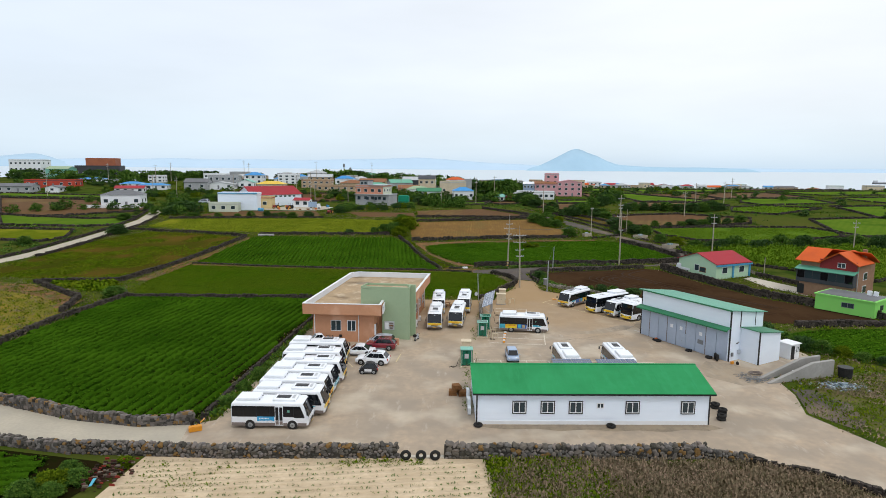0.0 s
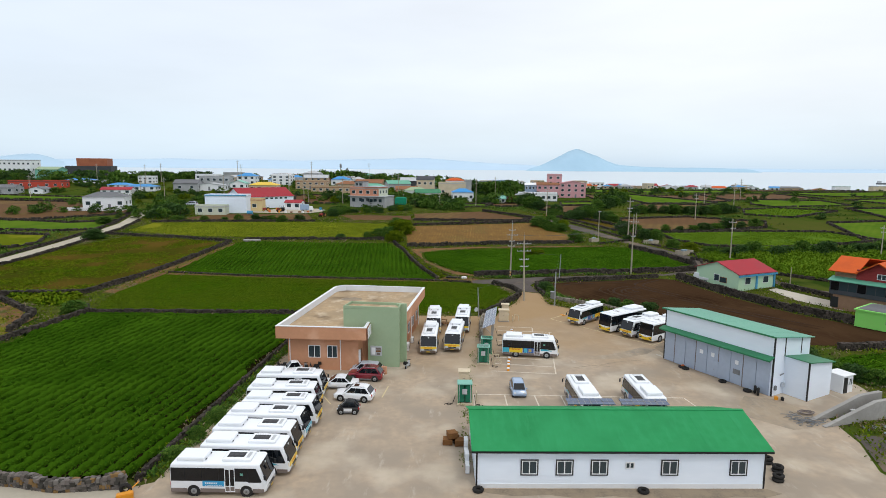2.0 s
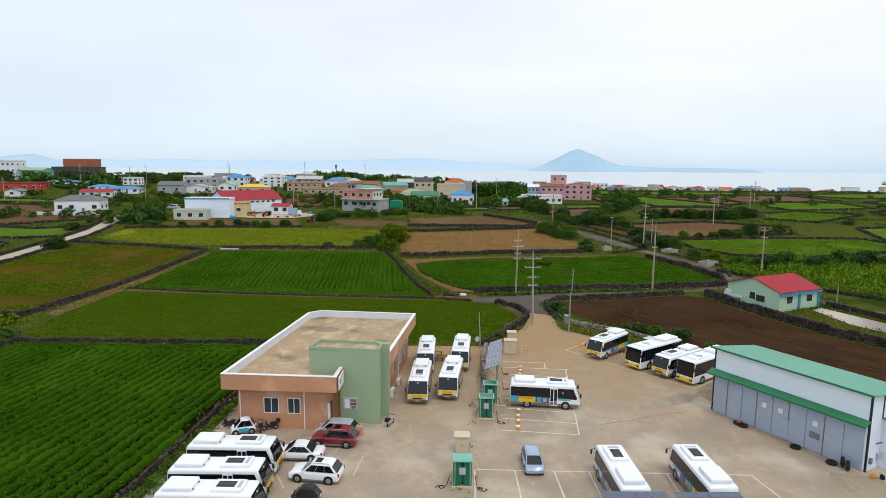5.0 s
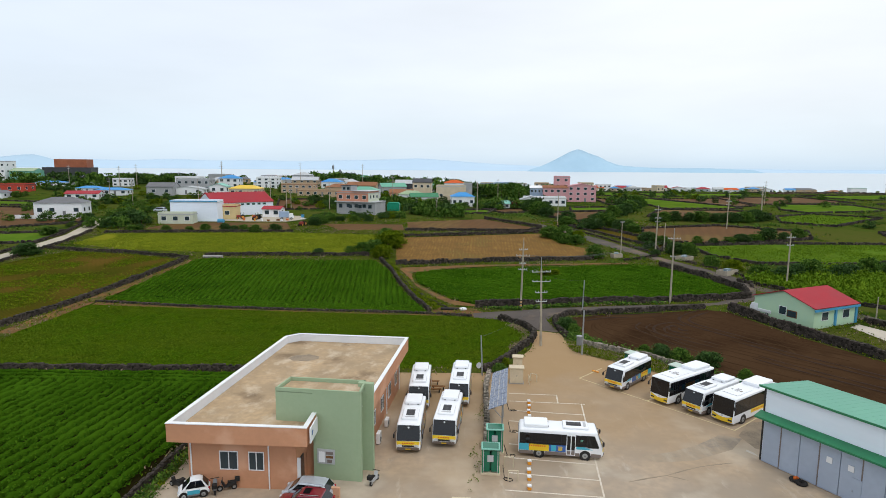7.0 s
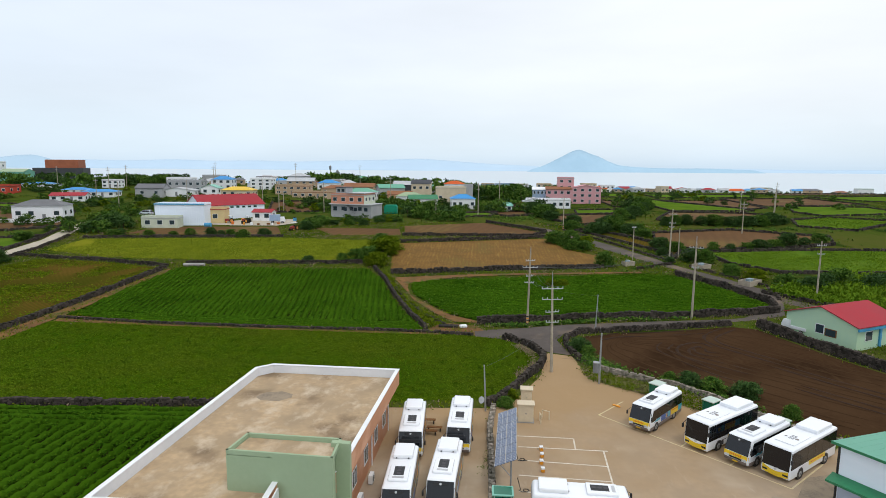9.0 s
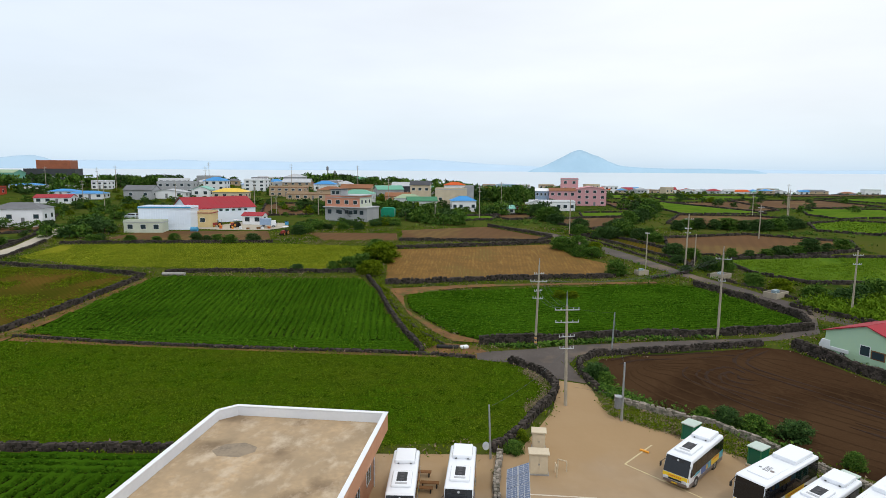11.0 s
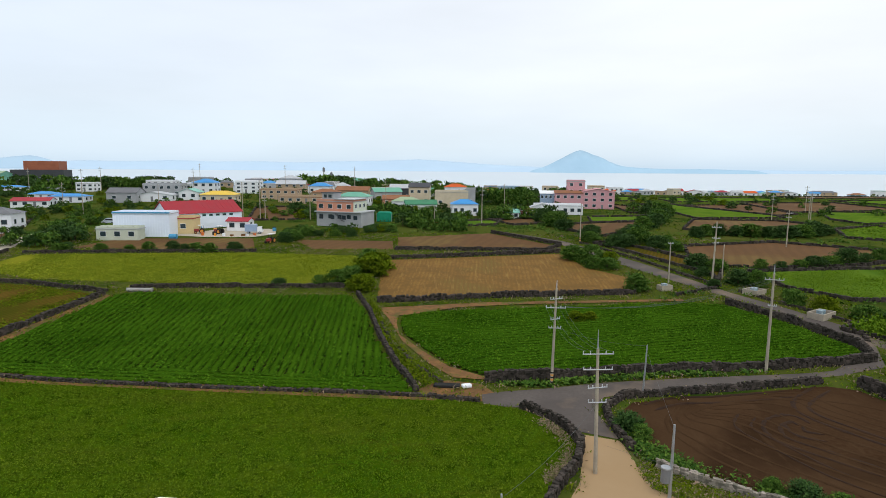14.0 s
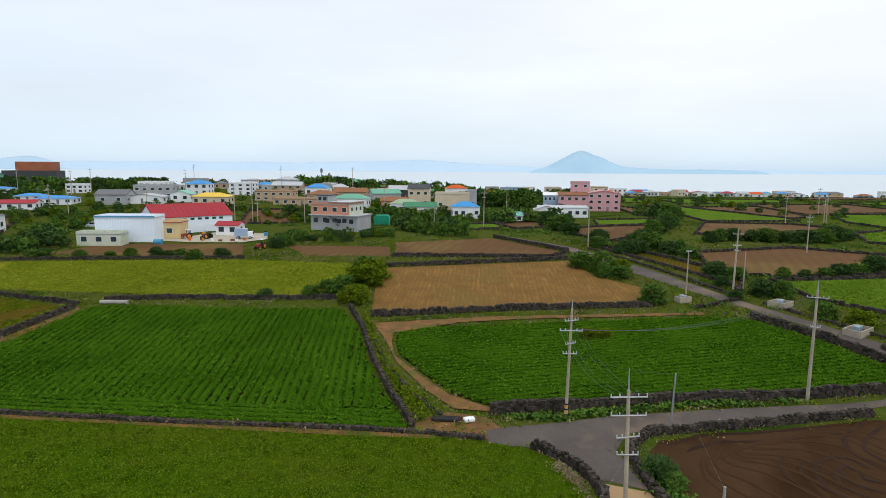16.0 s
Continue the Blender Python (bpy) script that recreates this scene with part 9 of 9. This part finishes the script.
TREES = [  # x, y, size, kind
    (-16, 192, 1.00, 0), (-13, 197, 1.30, 2), (-12.4, 203, 1.30, 2), (-18.5, 190, 1.00, 0), (-13.2, 186, 0.90, 2), (-14.5, 208, 1.10, 0), (-22, 189, 0.60, 0), (-30, 188.4, 0.60, 1),
    (40.5, 187.6, 0.94, 0), (37, 211, 1.10, 0), (41, 209, 0.86, 2), (33.5, 214, 1.00, 0), (39.5, 205, 0.90, 3), (36.5, 205.5, 0.70, 0), (24.5, 168.5, 0.55, 2), (27, 169.2, 0.50, 2),
    (60.3, 206.8, 1.08, 1), (64, 204.5, 0.86, 0), (58.3, 199, 0.65, 1), (62.8, 192.5, 1.08, 1), (66, 191, 0.86, 0), (57, 190.5, 0.58, 1),
    (48.5, 229.5, 1.15, 1), (52, 232, 1.08, 1), (56.5, 236, 1.15, 0), (59.5, 230, 1.08, 1), (62, 225, 0.94, 0), (54, 240, 1.01, 1), (58, 246, 1.15, 1), (64, 236, 0.86, 0), (43.5, 238, 1.01, 0), (45, 244, 1.08, 1),
    (41, 261, 1.15, 1), (39, 270, 1.60, 0), (44, 284, 1.08, 1), (38, 286, 1.40, 1), (66, 262, 1.15, 0), (70, 268, 1.30, 1), (75, 276, 1.22, 1), (80, 288, 1.30, 0), (84, 298, 1.30, 1), (88, 306, 1.30, 1), (94, 318, 1.30, 0),
    (77, 247, 0.86, 1), (81, 250, 1.01, 0), (85, 251, 0.94, 1), (90, 250, 1.08, 1), (94, 249, 1.08, 0), (99, 248, 1.15, 1), (104, 248, 1.22, 1), (109, 249, 1.08, 0), (114, 251, 1.15, 1), (119, 254, 1.01, 1),
    (74, 205, 0.65, 0), (79, 206, 0.58, 1), (84, 207, 0.72, 0), (88, 208, 0.94, 1), (93, 210, 0.79, 0), (97, 211, 1.01, 1), (103, 213, 0.72, 1), (109, 216, 0.86, 0),
    (22.0, 132.0, 0.58, 1), (22.8, 130.6, 0.42, 0), (32.8, 118.9, 0.60, 1), (34.6, 116.9, 0.55, 0), (38.0, 115.8, 0.62, 1), (31, 121, 0.35, 0), (40, 110, 0.40, 0),
    (48.6, 86.5, 0.75, 1), (50.4, 84.6, 0.66, 0), (52, 82.4, 0.6, 1), (53.6, 80.4, 0.5, 0), (55.2, 78.6, 0.45, 2), (57, 77, 0.42, 0), (59, 75.4, 0.42, 1), (61.2, 73.8, 0.42, 0), (49.6, 88.6, 0.66, 1), (63.4, 72.4, 0.4, 1), (65.8, 71, 0.4, 0), (56, 79.4, 0.3, 2), (68.2, 69.8, 0.42, 1), (70.8, 68.6, 0.4, 0),
    (73.6, 170.4, 0.86, 0), (77, 167, 0.94, 1), (81, 169, 0.86, 1), (85.3, 171, 1.01, 0), (90, 168, 1.01, 1), (94, 171, 0.94, 1), (99, 171.5, 1.01, 0), (102, 169, 0.94, 1), (106, 172, 1.08, 1), (110, 170, 0.94, 0), (114, 172, 1.01, 1), (119, 174, 0.94, 1), (124, 176, 1.08, 0), (128, 172.5, 1.01, 1), (66.5, 179, 0.72, 0), (70, 175.6, 0.72, 2), (134, 176, 1.01, 1), (140, 172, 1.08, 0), (68, 183, 0.58, 0),
    (-102.6, 185.6, 1.10, 1), (-92, 220.5, 0.62, 1), (-84, 221, 0.6, 0), (-77, 221.4, 0.45, 0), (-66, 221.6, 0.62, 1), (-63, 221.6, 0.5, 1), (-60.4, 222, 0.6, 0), (-93, 219, 0.80, 0), (-72, 221, 0.70, 0), (-40.6, 233.6, 0.80, 1), (-40, 236, 0.95, 0), (-41, 239, 0.8, 1), (-37, 243, 0.7, 0), (-34, 244, 0.6, 1), (-29, 244, 0.6, 0), (-24, 243, 0.65, 1),
    (-121, 170, 0.70, 0), (-115, 213, 0.90, 0), (-56, 219.6, 0.70, 0), (-50.4, 222, 0.80, 1), (-29.5, 45.0, 0.40, 0), (-31.2, 44.2, 0.45, 2), (-31.0, 46.4, 0.35, 0), (-27.2, 47.6, 0.30, 2), (-32.5, 43, 0.40, 0), (-30.2, 42.6, 0.40, 0), (-64, 112.6, 0.70, 0), (-23, 61, 0.40, 0), (-22.6, 65, 0.35, 0), (-22.2, 69, 0.40, 0), (9.4, 112.6, 0.35, 0), (10.2, 115.4, 0.35, 2),
]
rng = random.Random(8)
for x, y, s, k in TREES:
    tree(x, y, s, k, rng)
GROVES = [  # x from, x to, y from, y to, count, size
    (-36, -12, 250, 257, 22, 0.5), (-12, 8, 254, 276, 26, 0.95), (-46, -34, 248, 256, 8, 0.45), (20, 48, 294, 308, 12, 1.1), (-118, -94, 244, 300, 26, 0.62), (-165, -118, 262, 312, 28, 0.66), (-128, -100, 226, 262, 16, 0.55), (-112, -98, 224, 250, 16, 0.7), (-150, -118, 232, 246, 6, 0.8), (-112, -97, 224, 250, 12, 0.9),
    (-240, -180, 400, 440, 26, 1.6), (-330, -240, 410, 460, 26, 1.6), (-215, -165, 430, 460, 26, 1.45), (-110, -40, 425, 470, 20, 0.9), (-40, 40, 395, 435, 12, 1.3), (18, 46, 374, 392, 12, 1.9), (-30, 60, 450, 500, 40, 1.3), (-60, -20, 296, 312, 8, 1.0), (-60, 0, 287, 297, 10, 1.0), (84, 104, 322, 345, 6, 1.3),
    (-250, -180, 345, 365, 10, 1.2), (-210, -150, 225, 260, 6, 0.9), (60, 230, 520, 570, 20, 0.55), (230, 420, 540, 640, 16, 0.5), (140, 300, 300, 420, 20, 0.7), (100, 230, 425, 500, 18, 0.7), (120, 200, 195, 280, 12, 0.8), (-90, 60, 520, 560, 26, 1.2), (-190, -60, 470, 520, 40, 1.25), (300, 460, 430, 520, 12, 0.6), (-28, -12, 300, 312, 6, 1.0), (-175, 20, 318, 332, 34, 0.55), (-175, 25, 340, 372, 46, 0.6), (-150, 30, 376, 410, 46, 0.65), (-230, -175, 320, 380, 22, 0.7), (-60, 22, 296, 322, 34, 0.75), (-165, -62, 288, 322, 40, 0.62), (-16, 62, 330, 385, 40, 0.85), (60, 170, 400, 470, 36, 0.7), (-50, 10, 282, 296, 20, 0.7), (-95, 20, 455, 500, 90, 1.9), (20, 90, 470, 505, 40, 1.2), (-150, 20, 268, 322, 60, 0.5)]
VAN_PLACE = [(-113, 272), (-103, 272), (-92, 240), (-101, 240)]
SPOTS = {"leaf": [], "leaf_dark": [], "leaf_light": []}
trunks = bmesh.new()
for x0, x1, y0, y1, n, s in GROVES:
    for i in range(n):
        x, y, z = rng.uniform(x0, x1), rng.uniform(y0, y1), rng.uniform(0.7, 1.25) * s
        g, h, r, kind = land(x, y), 4.0 * z, 2.3 * z, rng.choice(("leaf", "leaf", "leaf_dark", "leaf_dark", "leaf_light") if s < 0.8 else ("leaf", "leaf", "leaf_dark"))
        if inside(x, y, VAN_PLACE):
            continue
        tube(trunks, (x, y, g - 0.2), (x, y, g + h * 0.6), 0.14 * z, 0.08 * z, 5)
        for k in range(34):
            a, q, v = rng.random() * 6.283, 1 - rng.random() ** 2 * 0.6, rng.random() ** 1.2
            w = r * 1.15 * q * math.sqrt(max(0.05, 1 - (max(0, v - 0.25) / 0.8) ** 2))
            SPOTS[kind].append((x + w * math.cos(a), y + w * math.sin(a), g + h * (0.04 + 0.8 * v), z * rng.uniform(0.8, 1.3)))
for kind, spots in SPOTS.items():
    leafy("far_woods", spots, 91, 14, 0.58, 0.45, 0.5, M[kind], "distant green trees between the fields and houses", 0.9)
tagged(part("far_trunks", trunks, M["bark"], kind="stuff"), "dark trunks of the distant trees", "trees")
# low scrub and rank grass on the unused ground between the far fields
FARMYARD = [(-94, 236), (-46, 238), (-46, 262), (-66, 290), (-100, 280)]
for n, (x0, x1, y0, y1, count, kind) in enumerate(((42, 330, 178, 520, 2600, "leaf"), (-270, -106, 140, 330, 1300, "leaf"), (42, 330, 178, 520, 1500, "leaf_light"), (-270, -106, 140, 330, 800, "leaf_light"), (-100, 40, 240, 480, 1400, "leaf"))):
    spots = []
    for i in range(count * 3):
        x, y = rng.uniform(x0, x1), rng.uniform(y0, y1)
        if len(spots) < count * 2 and noise.noise((x * 0.05, y * 0.05, n)) > -0.15 and not any(inside(x, y, o) for o, _ in FAR) and not inside(x, y, ROAD) and not inside(x, y, WEST_ROAD) and not inside(x, y, YELLOW) and not inside(x, y, FARMYARD) and (x < -40 or x > 34 or y > 252):
            spots.append((x, y, land(x, y), rng.uniform(0.5, 1.3) * (0.7 if kind == "leaf_light" else 1)))
    leafy("scrub_growth", spots, 200 + n, 9, 0.5, 0.5, 0.6, M[kind], "low green scrub and rank grass", 0.8)
# rough grass on the margins between the walls, fields and lanes
TAKEN = [BANK, DRIVE, CROP_WEST, MEADOW, CROP_MID, WEEDY, CROP_EAST, STUBBLE, YELLOW, PLOUGHED, YARD, LANE, ROAD, WEST_ROAD, CORNER, YARD_EAST, [(-92.6, 223.7), (-88, 237.2), (-51.1, 238.7), (-46.1, 224.1), (-62.8, 221.5)], [(-39.2, 236.7), (-11.6, 236.2), (-10.5, 224.7), (-31, 224)], [(-10.6, 242.2), (16.2, 251.2), (32.6, 230.4), (29.3, 224.8), (-9.2, 225.4)], FARMYARD] + [o for o, _ in FAR]
for n, kind in enumerate(("leaf_grass", "leaf_grass", "leaf_light", "dry_grass")):
    spots = []
    for i in range(26000):
        x, y = rng.uniform(-108, 78), rng.uniform(50, 250)
        if (x > -21 or y > 57) and not any(inside(x, y, o) for o in TAKEN):
            spots.append((x, y, land(x, y) + 0.05, rng.uniform(0.5, 1.4)))
        if len(spots) > 5200:
            break
    leafy("margin_grass", spots, 300 + n, 8, 0.2, 0.4, 0.3, M[kind], "rough grass and weeds on the field margins", 0.9)

# ---- the mortared stone walls along the near edge of the yard ----


def stone_wall(name, label, a, b, height, rows, seed, size):
    """A wall with a mortar core and single stones set proud of it on the face and on the top."""
    rng = random.Random(seed)
    L = math.hypot(b[0] - a[0], b[1] - a[1])
    w = tagged(new(name), label, "stone wall", kind="structure")
    w.matrix_basis = pose(*a, 0, 0, 0, math.degrees(math.atan2(b[1] - a[1], b[0] - a[0])))
    part("core", box(0, L, -0.2, 0.2, -0.3, height * 0.82), M["mortar"], w)
    meshes = []
    for k in range(14):
        bm = bmesh.new()
        bmesh.ops.create_icosphere(bm, subdivisions=1, radius=0.5)
        for v in bm.verts:
            v.co = Vector((v.co.x * rng.uniform(0.9, 1.2), v.co.y * 0.8, v.co.z * rng.uniform(0.85, 1.15))) + Vector((rng.gauss(0, 0.05), rng.gauss(0, 0.03), rng.gauss(0, 0.05)))
        meshes.append(mesh_of(bm, "stone", M["stone"]))
    step = height / rows
    for r in range(rows):
        x = rng.uniform(0, size * 0.5)
        while x < L:
            s = size * rng.choice((0.55, 0.75, 0.9, 1.1, 1.45))
            o = new("stone", rng.choice(meshes))
            o.parent = w
            top = r == rows - 1
            o.matrix_basis = pose(x + s / 2, -0.16 if not top else -0.05, (r + 0.5) * step + rng.gauss(0, 0.09) - (0.1 if top else 0), rng.gauss(0, 14), rng.gauss(0, 24), rng.gauss(0, 18)) @ Matrix.Diagonal((s * 1.1, 0.42 if not top else 0.8, min(s * 1.1, step * 1.7) * rng.uniform(0.8, 1.2) if s > 0.4 else step * rng.uniform(0.8, 1.1), 1))
            x += s * 0.95
    x = 0.1
    while x < L:
        s = size * rng.choice((0.6, 0.8, 1.0, 1.2))
        o = new("stone", rng.choice(meshes))
        o.parent = w
        o.matrix_basis = pose(x + s / 2, 0.13 + rng.gauss(0, 0.04), height * 0.86 + rng.gauss(0, 0.05), rng.gauss(0, 14), rng.gauss(0, 20), rng.gauss(0, 30)) @ Matrix.Diagonal((s * 1.15, 0.5, step * 1.3, 1))
        x += s * 0.9
    return w


stone_wall("stone_wall", "mortared wall of grey and ochre field stones", (-33.2, 50.0), (-19.0, 49.25), 1.3, 5, 61, 0.40)
stone_wall("stone_wall", "mortared wall of grey and ochre field stones", (-19.0, 49.25), (-3.9, 49.55), 1.35, 5, 62, 0.42)
stone_wall("stone_wall", "mortared wall of large grey and ochre boulders", (0.3, 49.55), (13.5, 49.3), 1.45, 4, 63, 0.50)
stone_wall("stone_wall", "mortared wall of large grey and ochre boulders", (13.5, 49.3), (23.5, 49.9), 1.4, 4, 64, 0.50)
stone_wall("stone_wall", "tumbled end of the boulder wall", (23.5, 49.9), (27.2, 48.9), 0.9, 3, 65, 0.42)
